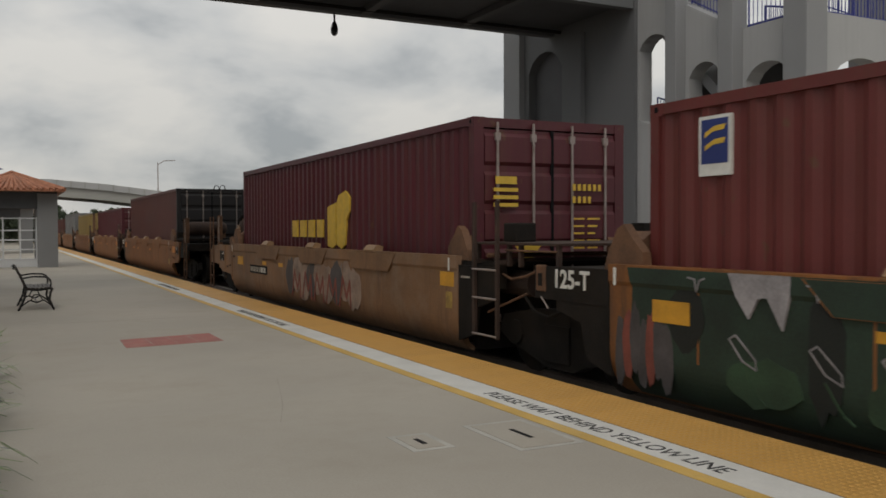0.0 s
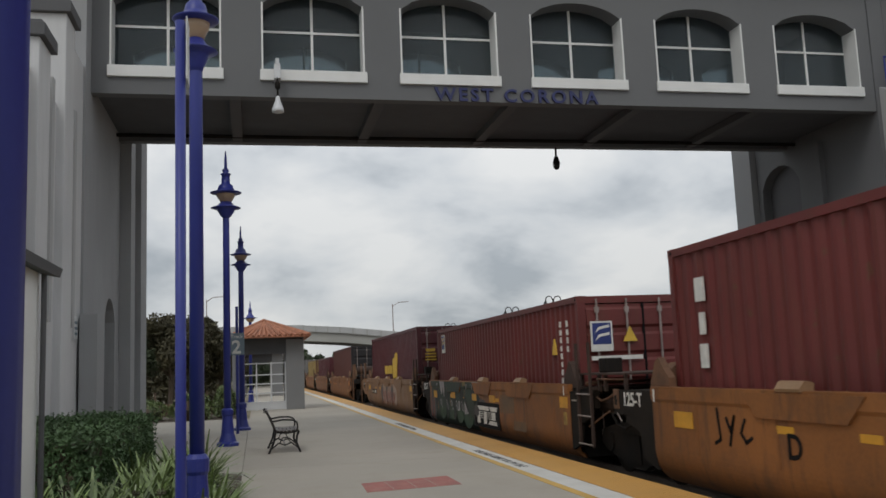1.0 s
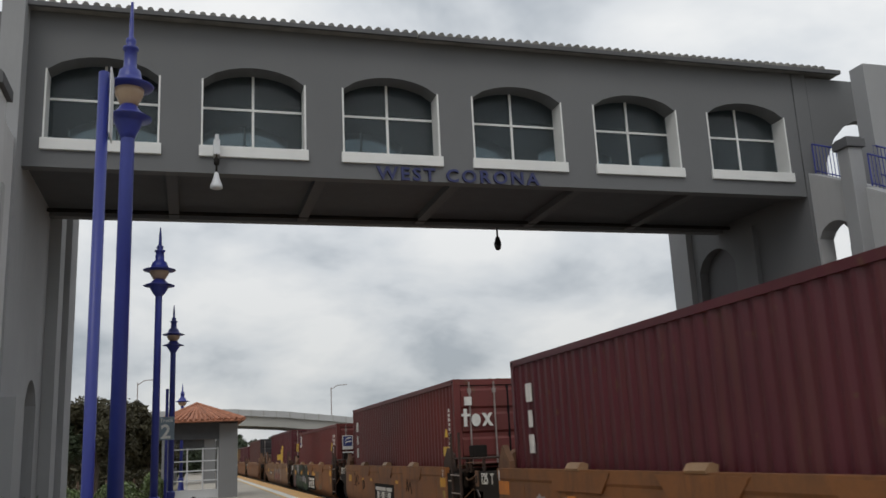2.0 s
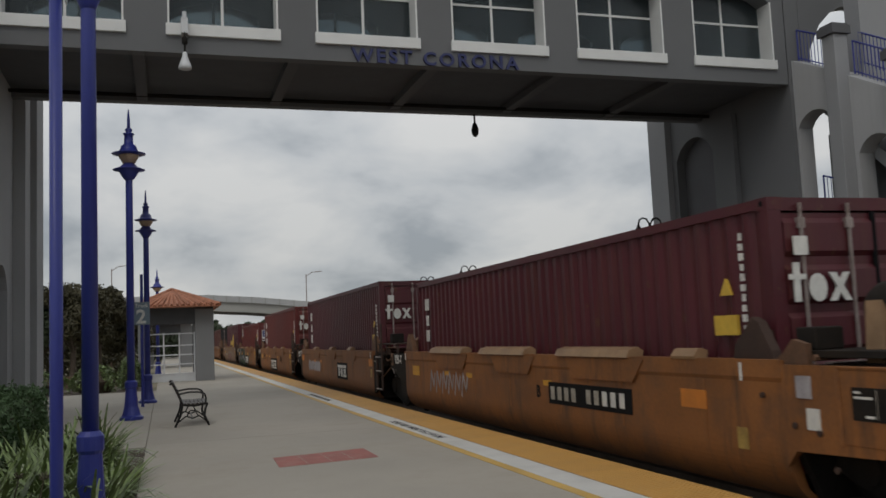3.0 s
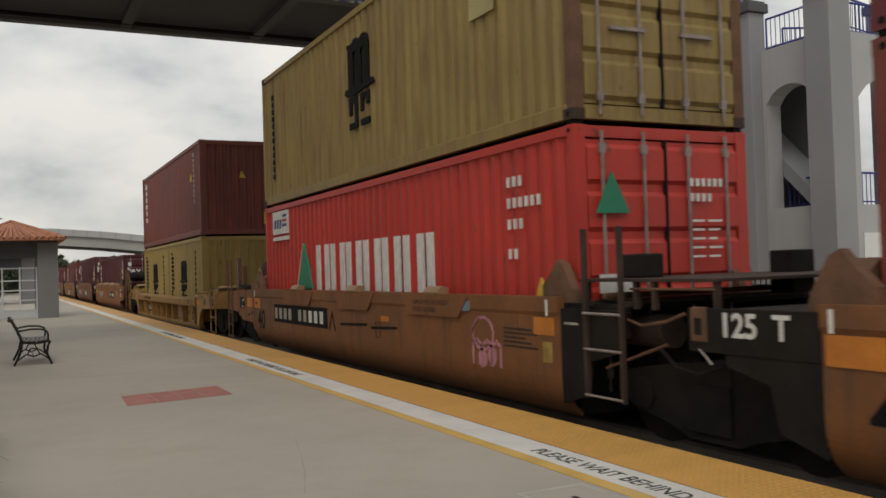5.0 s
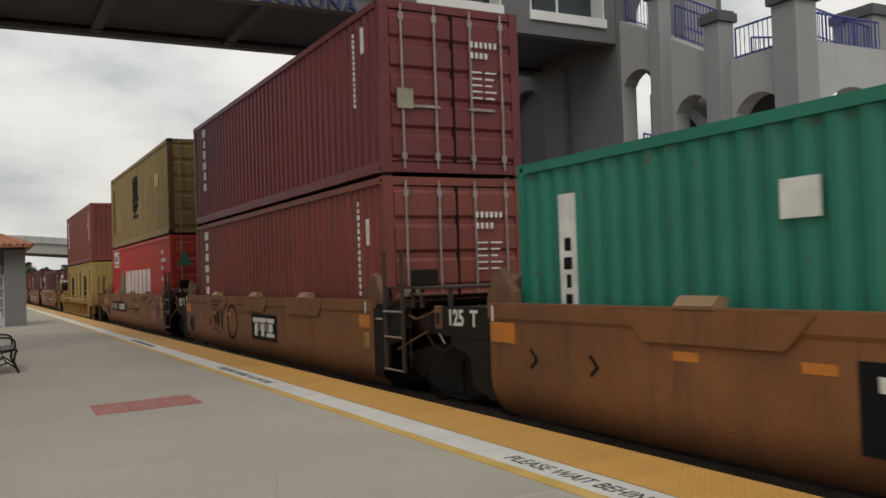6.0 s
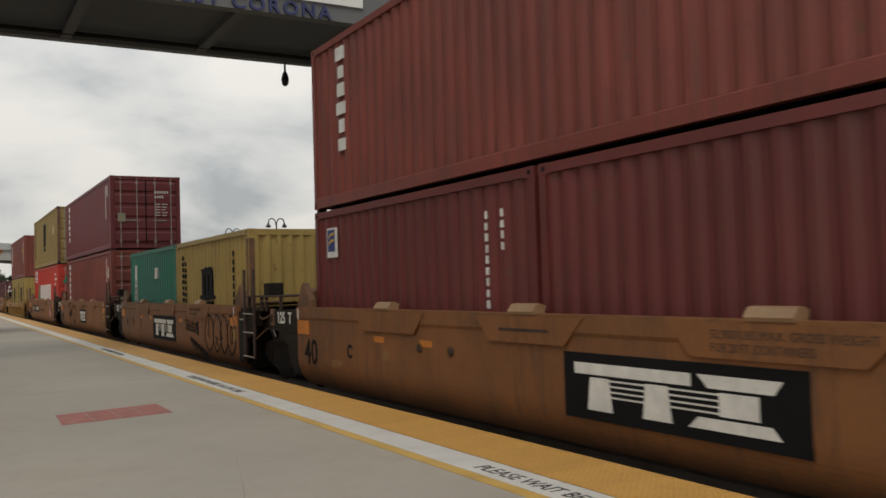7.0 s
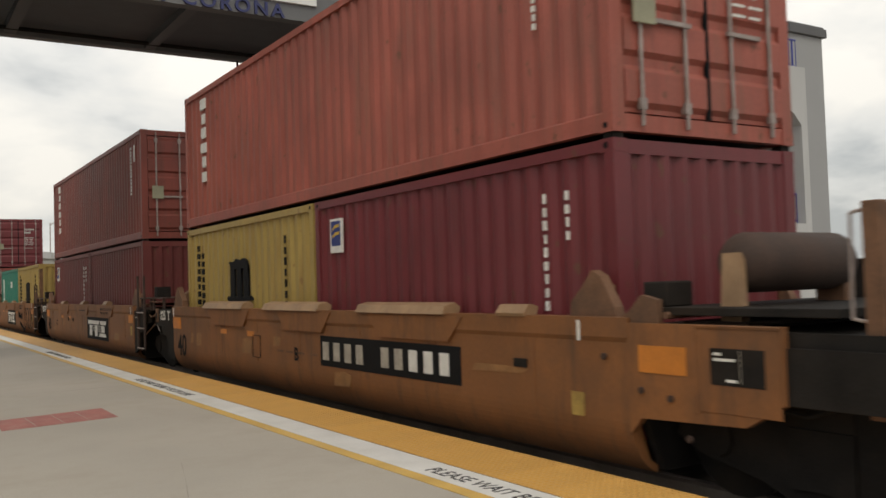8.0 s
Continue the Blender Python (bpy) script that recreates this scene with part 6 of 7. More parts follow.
def ribbed_unit(y, label):
    """A single ochre well car with upright side ribs and end platforms."""
    t = thing("well_car", label, "rail car", group="well cars of the train")
    m = WELL["ochre"]
    yc = y - 6.096
    A = 6.35
    for s in (-1, 1):
        part("side_sill", Shape().prism([(s * 1.28, 0.86), (s * 1.50, 0.86), (s * 1.52, 0.80), (s * 1.50, 0.62), (s * 1.42, 0.58), (s * 1.30, 0.56), (s * 1.30, 0.06), (s * 1.46, 0.05), (s * 1.46, -0.04), (s * 1.2, -0.04), (s * 1.2, 0.02), (s * 1.26, 0.06), (s * 1.26, 0.6), (s * 1.26, 0.66)], "y", -A, A), m, t)
        for k in (6.2, 4.5, 2.57, 1.45, 0.33, -0.87, -2.15, -4.02, -5.9):
            part("rib", Shape().prism([(s * 1.299, 0.575), (s * 1.50, 0.575), (s * 1.45, 0.055), (s * 1.299, 0.055)], "y", k - 0.03, k + 0.03), m, t)
        part("reflector", Shape().box(*sorted((s * 1.512, s * 1.523)), 4.0, 4.4, 0.70, 0.78), sign_orange, t)
        part("reflector", Shape().box(*sorted((s * 1.512, s * 1.523)), -4.6, -4.2, 0.70, 0.78), sign_orange, t)
    for k in range(-5, 6):
        part("floor_beam", cached(("floor_beam",), lambda: Shape().box(-1.2, 1.2, -0.12, 0.12, -0.02, 0.095)), black_gear, t).location = (0, k * 1.1, 0)
    p = part("number_panel", Shape().box(-1.312, -1.301, 3.1, 5.5, 0.18, 0.46), ink, t, "black panel with pale blocks")
    for i, yb in enumerate((5.36, 5.18, 5.0, 4.82, 4.36, 4.16, 3.96, 3.76, 3.56, 3.36)):
        part("number_block", Shape().box(-1.316, -1.3115, yb - 0.11, yb, 0.24, 0.42), sign_white, p)
    n = part("marking", words("40", 0.45, 1.0, 0.002, 0.008), ink, t)
    n.matrix_local = pose(-1.306, 1.28, 0.14, 90, 0, -90)
    fl = part("faded_logo", Shape().box(-1.308, -1.301, -3.85, -2.35, 0.10, 0.54), surface("faded_rose_paint", (0.22, 0.075, 0.045), 0.7, var=0.3), t, "faded reddish panel with worn pale blocks")
    for k in (-2.5, -2.95, -3.4):
        part("logo_block", Shape().prism([(k, 0.16), (k - 0.13, 0.16), (k - 0.2, 0.5), (k - 0.06, 0.5)], "x", -1.312, -1.3085), sign_faded, fl)
    cp = part("capacity_panel", Shape().box(-1.312, -1.301, -5.32, -4.84, 0.12, 0.45), sign_faded, t, "small stencil panel with a pale border")
    for ya, yb, za, zb in ((-5.07, -4.86, 0.25, 0.43), (-5.30, -5.09, 0.25, 0.43), (-5.30, -4.86, 0.14, 0.23)):
        part("panel_field", Shape().box(-1.315, -1.3125, ya, yb, za, zb), ink, cp)
    for ya, za in ((-4.98, 0.31), (-5.2, 0.33), (-5.02, 0.27)):
        part("text_bar", Shape().box(-1.318, -1.3155, ya - 0.06, ya, za, za + 0.03), sign_white, cp)
    for ya, yb, za, zb in ((-5.62, -5.42, 0.28, 0.5), (-4.4, -4.2, 0.3, 0.42), (5.85, 5.62, 0.2, 0.4)):
        part("text_bar", Shape().box(-1.306, -1.301, min(ya, yb), max(ya, yb), za, zb), rust_gear, t)
    load = part("load_stencil", words("75,000 LBS. MAX. GROSS WT. FOR 20 FT. CONTAINERS", 0.115, 1.0, 0.001, 0.001), black_gear, t)
    run = max(v.co.x for v in load.data.vertices)
    load.matrix_local = pose(-1.5225, 4.30, 0.69, 90, 0, -90) @ Matrix.Diagonal((1.8 / run, 1, 1, 1))
    for k in (5.55, -5.35):
        part("roundel", Shape().cyl((-1.522, k, 0.76), (-1.512, k, 0.76), 0.07, n=16), rust_gear, t)
    for e in (-1, 1):
        s = Shape()
        arch = [(e * A, -0.03), (e * (A + 0.3), -0.03), (e * (A + 0.36), 0.25), (e * (A + 0.55), 0.46), (e * (A + 0.85), 0.56), (e * (A + 2.6), 0.60), (e * (A + 2.6), 0.94), (e * (A + 0.95), 0.94), (e * (A + 0.9), 0.86), (e * A, 0.86)]
        s.prism(arch, "x", -1.46, -1.36)
        s.prism(arch, "x", 1.36, 1.46)
        s.box(-1.36, 1.36, *sorted((e * A, e * (A + 0.2))), 0.3, 0.86)
        s.box(-0.35, 0.35, *sorted((e * (A + 0.2), e * (A + 2.9))), 0.5, 0.84)
        s.box(-1.46, 1.46, *sorted((e * (A + 2.45), e * (A + 2.6))), 0.6, 1.0)
        part("end_platform", s, m, t)
        part("reflector", Shape().box(-1.468, -1.461, *sorted((e * 6.25, e * 7.0)), 0.66, 0.80), sign_orange, t)
        part("deck_box", Shape().prism([(-1.47, 0.86), (-1.0, 0.86), (-1.0, 0.96), (-1.40, 0.96), (-1.47, 0.91)], "y", *sorted((e * 5.98, e * 7.1))), m, t, bevel=0.008)
        part("deck_plate", Shape().box(-1.44, 1.44, *sorted((e * (A + 0.15), e * (A + 1.4))), 0.945, 0.965), m, t)
        for k in (1.15, 1.9, 2.2):
            part("text_bar", Shape().box(-1.468, -1.461, *sorted((e * (A + k), e * (A + k + 0.12))), 0.68, 0.86), black_gear, t)
        part("platform_grating", Shape().box(-1.3, 1.3, *sorted((e * (A + 1.4), e * (A + 2.4))), 0.98, 1.0), bar_steel, t)
        for sx in (-1.2, 1.2):
            gd = part("corner_guide", Shape().prism([(e * 6.12, 0.86), (e * 6.5, 0.86), (e * 6.42, 0.98), (e * 6.2, 1.06)], "x", sx - 0.2, sx + 0.1), m, t)
            part("guide_roller", Shape().cyl((sx - 0.25, e * 6.45, 0.95), (sx + 0.12, e * 6.45, 0.95), 0.09, n=12), m, gd)
        ladder(t, -1.50, e * 8.86, -0.05, 1.25, 0.6, 3, m)
        wk = part("walkway", Shape().box(-1.3, 1.3, *sorted((e * 7.42, e * 8.75)), 1.12, 1.155), rust_dark, t, "grimy end walkway on bent pipe legs")
        for xl, yl in ((-1.32, 7.45), (-1.32, 8.7), (1.32, 7.45), (1.32, 8.7)):
            part("leg", Shape().cyl((xl, e * yl, 0.93), (xl, e * yl, 1.15), 0.02, n=6), m, wk)
        hr = Shape().cyl((-0.6, e * (A + 2.5), 0.98), (-0.6, e * (A + 2.5), 1.75), 0.06, n=8).cyl((0.9, e * (A + 2.5), 0.98), (0.9, e * (A + 2.5), 1.7), 0.05, n=8)
        part("handrail", hr, rust_gear, t)
        part("air_tank", Shape().lathe([(0.02, -0.5), (0.12, -0.47), (0.19, -0.38), (0.20, -0.3), (0.20, 0.3), (0.15, 0.46), (0.02, 0.5)], 16), m, t, smooth=True).matrix_local = pose(-0.85, e * 8.5, 1.02, 0, 90, 0)
        part("bracket", Shape().box(-1.44, -1.36, *sorted((e * 8.1, e * 8.2)), 0.9, 1.06).box(-1.44, -1.2, *sorted((e * 7.95, e * 8.35)), 0.94, 0.98), m, t)
        part("coupler", Shape().box(-0.12, 0.12, *sorted((e * (A + 2.9), e * (A + 3.2))), 0.52, 0.78), rust_gear, t)
        bogie(t, e * (A + 1.75))
    MOVING.append((t, yc, 0))


F40, F20, STD, HC = 12.192, 6.058, 2.591, 2.896
# a car ahead, already past
for k, (y, col) in enumerate(((43.36, "brown"), (59.1, "maroon"), (74.85, "olive"), (90.6, "grey"), (106.35, "brown"))):
    well_unit(y, "rusty", "rust brown well car far ahead in the train", first=k == 4, last=k == 0)
    container(y, TZ, F40, HC if k in (0, 3) else STD, col, "weathered %s shipping container riding in a well car" % {"olive": "yellow"}.get(col, col), end_paint="black" if k == 0 else None)
for k in range(6):
    well_unit(126.5 + 15.75 * k, "rusty", "rust brown well car at the head of the train", first=k == 5, last=k == 0)
    container(126.5 + 15.75 * k, TZ, F40, STD, ("maroon", "brown", "oxide", "grey", "brown", "maroon")[k], "weathered shipping container far along the train")

well_unit(21.70, "pale", "worn tan well car with pale spray paint on its side", decor_scrawl, first=True)
container(21.70, TZ, F40, HC, "maroon", "dark maroon forty-foot container with yellow emblem", mark=mark_yellow_emblem)
well_unit(6.02, "tan", "tan well car half covered in dark green spray paint", decor_green)
container(6.02, TZ, F40, STD, "oxide", "oxide red forty-foot container with navy square decal", mark=mark_navy_decal)
well_unit(-9.72, "tan", "orange tan well car with black marking panel", decor_black_tag)
container(-9.72, TZ, F40, HC, "oxide", "dark red forty-foot container with white lettering blocks", mark=mark_end)
well_unit(-25.48, "rusty", "rust brown well car with pale scrawls", decor_plain)
container(-25.48, TZ, F40, HC, "maroon", "maroon forty-foot container with white lettering blocks", mark=mark_end)
well_unit(-41.23, "tan", "orange tan well car with long hinged flaps", decor_258, last=True, flaps=(-4.9,))
container(-41.23, TZ, F40, STD, "maroon", "maroon forty-foot container with white lettering at its door end", mark=mark_end)

ribbed_unit(-60.78, "ochre single well car with ribbed sides and end platforms")
container(-60.78, TZ + 0.02, F20, STD, "yellow", "mustard yellow twenty-foot container with black emblem", mark=mark_sea)
container(-60.78 - 6.13, TZ + 0.02, F20, STD, "yellow", "mustard yellow twenty-foot container with black emblem", doors_near=False, mark=mark_sea)
container(-60.78, TZ + 0.02 + STD + 0.055, F40, HC, "redox", "rusty red forty-foot container stacked on yellow ones", doors_near=False, mark=mark_upright_plain_end)

well_unit(-80.28, "rusty", "rust brown well car with black number panel", decor_bright_red, first=True)
container(-80.28, TZ, F40, HC, "red", "bright red forty-foot container with white lettering blocks and green triangle", mark=mark_bright)
container(-80.28, TZ + HC + 0.055, F40, HC, "olive", "dull yellow forty-foot container stacked on a red one", mark=mark_sea_forty)
well_unit(-96.03, "rusty", "rust brown well car with scrawled tags", decor_tags)
container(-96.03, TZ, F40, HC, "redox", "oxide red container with white upright lettering blocks", mark=mark_upright)
container(-96.03, TZ + HC + 0.055, F40, STD, "crimson", "dark red container stacked on another red one", mark=mark_upright)
well_unit(-111.78, "rusty", "orange brown well car with black bubble graffiti", decor_bubbles)
container(-111.78, TZ, F20, STD, "green", "sea green twenty-foot container", mark=mark_green)
container(-111.78 - 6.13, TZ, F20, STD, "yellow", "rust streaked yellow twenty-foot container with black emblem", doors_near=False, mark=mark_sea_rusty)
well_unit(-127.53, "rusty", "orange brown well car with black and white emblem panel", decor_navy_decal)
container(-127.53, TZ, F20, STD, "oxide", "oxide red twenty-foot container with small navy decal", mark=mark_small_decal)
container(-127.53 - 6.13, TZ, F20, STD, "oxide", "oxide red twenty-foot container with ribbed end", doors_near=False)
container(-127.53, TZ + STD + 0.055, F40, STD, "redox", "rust red forty-foot container stacked on two short ones", mark=mark_upright)
well_unit(-143.28, "rusty", "orange brown well car with tan flaps and number panel", decor_last, last=True, flaps=(-4.9,))
container(-143.28, TZ, F20, STD, "yellow", "yellow twenty-foot container with black emblem", mark=mark_sea)
container(-143.28 - 6.13, TZ, F20, STD, "crimson", "crimson twenty-foot container with small navy decal", doors_near=False, mark=mark_small_decal)
container(-143.28, TZ + STD + 0.055, F40, STD, "faded", "faded red forty-foot container stacked on short ones", mark=mark_upright)
well_unit(-163.95, "rusty", "rust brown well car at the end of the shot", first=True)

# ---- platform furniture ----


def lamp_post(x, y, ring, brim, top, twin=True, r=0.075, k=1.05, label="tall deep blue lamp post with amber bell lantern"):
    """A turned post: bell base, collar, shaft, lantern with flared brims and a spire."""
    t = thing("lamp_post", label, "lamp post", group="blue lamp posts", at=(x, y, 0))
    f = (top - brim) / 1.02
    part("base", Shape().lathe([(r * 3.3, 0), (r * 3.3, 0.06), (r * 2.6, 0.10), (r * 1.9, 0.28), (r * 1.5, ring - 0.14), (r * 1.75, ring - 0.11), (r * 1.75, ring), (r * 1.2, ring + 0.04)], 16), blue_paint, t, smooth=False)
    part("shaft", Shape().lathe([(r * 1.1, ring), (r, brim - 0.5), (r * 0.95, brim - 0.1)], 14), blue_paint, t, smooth=True)
    lan = part("lantern", Shape().lathe([(0.20 * k, brim - 0.01), (0.33 * k, brim + 0.01), (0.345 * k, brim + 0.025), (0.20 * k, brim + 0.07 * f), (0.17 * k, brim + 0.13 * f), (0.15 * k, brim + 0.20 * f), (0.095 * k, brim + 0.24 * f), (0.088 * k, brim + 0.44 * f), (0.115 * k, brim + 0.455 * f), (0.11 * k, brim + 0.48 * f), (0.05 * k, brim + 0.50 * f), (0.075 * k, brim + 0.54 * f), (0.07 * k, brim + 0.58 * f), (0.036 * k, brim + 0.60 * f), (0.03 * k, brim + 0.8 * f), (0.012, top)], 18), blue_paint, t, smooth=True)
    part("globe", Shape().lathe([(0.08 * k, brim - 0.22 * f), (0.13 * k, brim - 0.18 * f), (0.2 * k, brim - 0.06), (0.21 * k, brim + 0.01)], 16), lamp_glass, lan, "dull amber glass", smooth=True)
    if twin:
        part("lower_lantern", Shape().lathe([(r * 0.95, brim - 0.58 * f), (0.12 * k, brim - 0.52 * f), (0.19 * k, brim - 0.40 * f), (0.20 * k, brim - 0.365 * f), (0.33 * k, brim - 0.34 * f), (0.30 * k, brim - 0.325 * f), (0.19 * k, brim - 0.28 * f), (0.10 * k, brim - 0.18 * f)], 18), blue_paint, t, smooth=True)
    return t


lamp_post(-0.57, 7.7, 0.85, 4.86, 5.72, r=0.06, k=0.62)
lamp_post(-0.69, 20.33, 0.80, 5.78, 6.80)
lamp_post(-0.45, 26.0, 0.75, 5.08, 5.95, k=0.9, label="blue lamp post in shade with bell lantern")
lamp_post(-0.30, 46.0, 0.75, 4.45, 5.35, twin=False, label="blue lamp post beyond the shelter roof")
lamp_post(-0.735, 2.0, 0.80, 5.0, 5.85, label="deep blue lamp post close beside the booth")

sign_post = thing("sign_post", "slim deep blue post with a pale sign board edge on", "sign post", at=(-0.385, 3.62, 0))
part("post", Shape().lathe([(0.024, -0.3), (0.024, 3.22)], 14), blue_paint, sign_post, smooth=True)
part("board", Shape().box(0.03, 0.036, -0.07, 0.07, 2.92, 3.22), white_gate, sign_post, "thin pale board")
track_sign = thing("track_sign", "grey blue track sign with a white two on a dark post", "sign", at=(-0.55, 24.5, 0))
part("post", Shape().lathe([(0.04, 0), (0.04, 3.45)], 10), blue_paint, track_sign)
brd = part("board", Shape().box(-0.20, 0.20, -0.07, -0.045, 2.12, 2.72), sign_grey, track_sign, bevel=0.01)
two = part("numeral", words("2", 0.5, 1, 0.002, 0.012), sign_white, brd)
two.matrix_local = pose(-0.14, -0.073, 2.17, 90, 0, 0)
tw = part("wording", words("Track", 0.14, 1, 0.002, 0.002), sign_white, brd)
tw.matrix_local = pose(-0.17, -0.073, 2.58, 90, 0, 0)
post2 = thing("post", "slim dark blue post beside the lamp", "post", at=(-0.83, 24.0, 0))
part("shaft", Shape().lathe([(0.035, 0), (0.035, 3.1)], 10), blue_paint, post2)

bench = thing("bench", "black cast iron bench with dark wooden slats", "bench", at=(0.5, 17.6, 0))
for y in (0.05, 1.35):
    s = Shape()
    s.tube([(-0.32, y, 0.0), (-0.22, y, 0.22), (-0.18, y, 0.42), (-0.26, y, 0.62), (-0.37, y, 0.84), (-0.41, y, 0.80)], 0.022)
    s.tube([(0.30, y, 0.0), (0.22, y, 0.2), (0.24, y, 0.34), (0.28, y, 0.42)], 0.022)
    s.tube([(-0.18, y, 0.41), (0.05, y, 0.39), (0.28, y, 0.42)], 0.022)
    s.tube([(-0.24, y, 0.62), (-0.05, y, 0.65), (0.14, y, 0.64), (0.23, y, 0.60), (0.25, y, 0.52), (0.24, y, 0.42)], 0.018)
    s.tube([(-0.28, y, 0.08), (-0.12, y, 0.2), (0.0, y, 0.15), (0.12, y, 0.2), (0.27, y, 0.08)], 0.015)
    s.tube([(-0.1, y, 0.2), (-0.05, y, 0.3), (0.05, y, 0.3), (0.1, y, 0.2)], 0.012)
    part("end_frame", s, black_iron, bench)
for i in range(6):
    part("seat_slat", Shape().box(-0.17 + 0.075 * i, -0.112 + 0.075 * i, 0.0, 1.4, 0.41 + 0.004 * abs(i - 2), 0.435 + 0.004 * abs(i - 2)), bench_wood, bench)
for i in range(5):
    part("back_slat", Shape().box(-0.235 - 0.033 * i, -0.205 - 0.033 * i, 0.0, 1.4, 0.48 + 0.075 * i, 0.535 + 0.075 * i), bench_wood, bench)
part("stretcher", Shape().cyl((0, 0.05, 0.16), (0, 1.35, 0.16), 0.014, n=6), black_iron, bench)


def shelter(x0, x1, y0, y1, eave, apex, label, pier=True):
    t = thing("platform_shelter", label, "shelter", group="tiled platform shelters")
    for px, w in ((x1 - 0.78, 0.78), (x0, 0.35)):
        for py in (y0, y1 - 0.5):
            part("pier", Shape().box(px, px + w, py, py + 0.5, -0.01, eave - 0.12), shelter_wall, t, bevel=0.02)
    part("beam", Shape().box(x0 + 0.35, x1 - 0.78, y0 + 0.06, y0 + 0.3, eave - 0.75, eave - 0.12).box(x0, x1, y0 + 0.05, y1, eave - 0.12, eave - 0.02), soffit_mat, t)
    ex, xr, cx, cy = 0.62, 0.25, (x0 + x1) / 2, (y0 + y1) / 2
    c = [(x0 - 0.15, y0 - ex), (x1 + xr, y0 - ex), (x1 + xr, y1 + ex), (x0 - 0.15, y1 + ex)]
    rid = [(cx - 0.15, cy - 0.6), (cx - 0.15, cy + 0.6)]
    s = Shape().add([(*p, eave) for p in c] + [(*p, eave - 0.05) for p in c] + [(*p, apex) for p in rid], [(0, 1, 8), (1, 2, 9, 8), (2, 3, 9), (3, 0, 8, 9), (7, 6, 5, 4), (0, 4, 5, 1), (1, 5, 6, 2), (2, 6, 7, 3), (3, 7, 4, 0)])
    rf = part("roof", s, roof_tile, t, "terracotta barrel tile hip roof")
    for a, b, p, q, n in ((c[0], c[1], rid[0], rid[0], 15), (c[1], c[2], rid[0], rid[1], 20)):
        for i in range(n):
            f = (i + 0.5) / n
            g = Vector((a[0] + (b[0] - a[0]) * f, a[1] + (b[1] - a[1]) * f, eave + 0.02))
            h = Vector((p[0] + (q[0] - p[0]) * f, p[1] + (q[1] - p[1]) * f, apex + 0.02))
            top = g.lerp(h, 0.97 if p != q else 0.94 - 0.35 * abs(f - 0.5))
            part("roof_tile", Shape().cyl(g, top, 0.075, 0.055, n=6), roof_tile, rf)
    for a in c[:2]:
        part("hip_tile", Shape().cyl((*a, eave + 0.04), (*rid[0], apex + 0.04), 0.085, n=6), roof_tile, rf)
    return t


shelter(-1.05, 2.05, 39.4, 43.6, 3.2, 3.98, "grey platform shelter with terracotta tiled hip roof")
shelter(-1.1, 1.9, 66.0, 70.0, 3.2, 3.9, "second tiled shelter farther along the platform")
gate = thing("lattice_screen", "white painted metal lattice screen in the shelter opening", "screen", at=(0, 39.75, 0))
for x in (-0.66, -0.02, 0.62, 1.24):
    part("upright", Shape().box(x - 0.03, x + 0.03, -0.02, 0.02, 0, 2.1), white_gate, gate)
for z in (0.35, 0.75, 1.15, 1.55, 2.05):
    part("rail", Shape().box(-0.69, 1.27, -0.025, 0.025, z - 0.025, z + 0.025), white_gate, gate)
part("lower_panel", Shape().box(-0.66, 1.24, -0.008, 0.008, 0.02, 0.35), white_gate, gate)

# ---- planting ----


def leaf_cloud(name, label, category, n, inside, size, material, at=(0, 0, 0), seed=1, squash=1.0, kind="stuff"):
    """Many small folded leaves at places given by inside(rnd)."""
    rnd = random.Random(seed)
    s = Shape()
    for _ in range(n):
        p, nrm = inside(rnd)
        d = Vector((rnd.gauss(0, 1), rnd.gauss(0, 1), rnd.gauss(0, 1))) * 0.8 + Vector(nrm)
        d.normalize()
        u = d.orthogonal().normalized()
        u.rotate(Matrix.Rotation(rnd.uniform(0, 6.28), 3, d))
        w = d.cross(u)
        k = size * rnd.uniform(0.6, 1.3)
        c = Vector(p)
        s.add([c - u * k, c + w * k * 0.45 + d * k * 0.15, c + u * k, c - w * k * 0.45 + d * k * 0.15], [(0, 1, 2), (0, 2, 3)])
    ob = part(name, s, material, None, label)
    ob.location = at
    return tagged(ob, category=category, kind=kind)


def box_faces(x0, x1, y0, y1, z0, z1, rough=0.07):
    def f(rnd):
        k = rnd.random()
        p = [rnd.uniform(x0, x1), rnd.uniform(y0, y1), rnd.uniform(z0, z1)]
        n = [0, 0, 0]
        if k < 0.45:
            p[2], n[2] = z1, 1
        elif k < 0.75:
            p[0], n[0] = x1, 1
        elif k < 0.95:
            p[1], n[1] = y0, -1
        else:
            p[1], n[1] = y1, 1
        wav = 0.05 * math.sin(p[0] * 5 + p[1] * 3.7) + 0.04 * math.sin(p[1] * 8.1 + p[2] * 6)
        return [p[i] + n[i] * (wav + rnd.gauss(0, rough * 0.5)) for i in range(3)], n
    return f


soil_bed = part("planting_bed", Shape().box(-3.5, -0.296, -2.0, 14.55, -0.42, -0.03), soil, None, "dark mulch planting bed beside the platform")
tagged(soil_bed, category="planting bed", kind="structure")
soil_bed2 = part("planting_bed", Shape().box(-9.0, -0.6, 33.1, 39.0, -0.42, -0.03), soil, None, "planting bed by the shelter")
tagged(soil_bed2, category="planting bed", kind="structure")
hedge = thing("clipped_hedge", "dense dark green clipped box hedge", "hedge")
part("hedge_core", Shape().box(-3.35, -1.72, 9.4, 14.15, -0.1, 0.9), soil, hedge)
leaves = leaf_cloud("leaves", "", "", 26000, box_faces(-3.4, -1.64, 9.3, 14.25, 0.02, 0.98), 0.032, leaf_hedge, seed=3)
leaves.parent = hedge
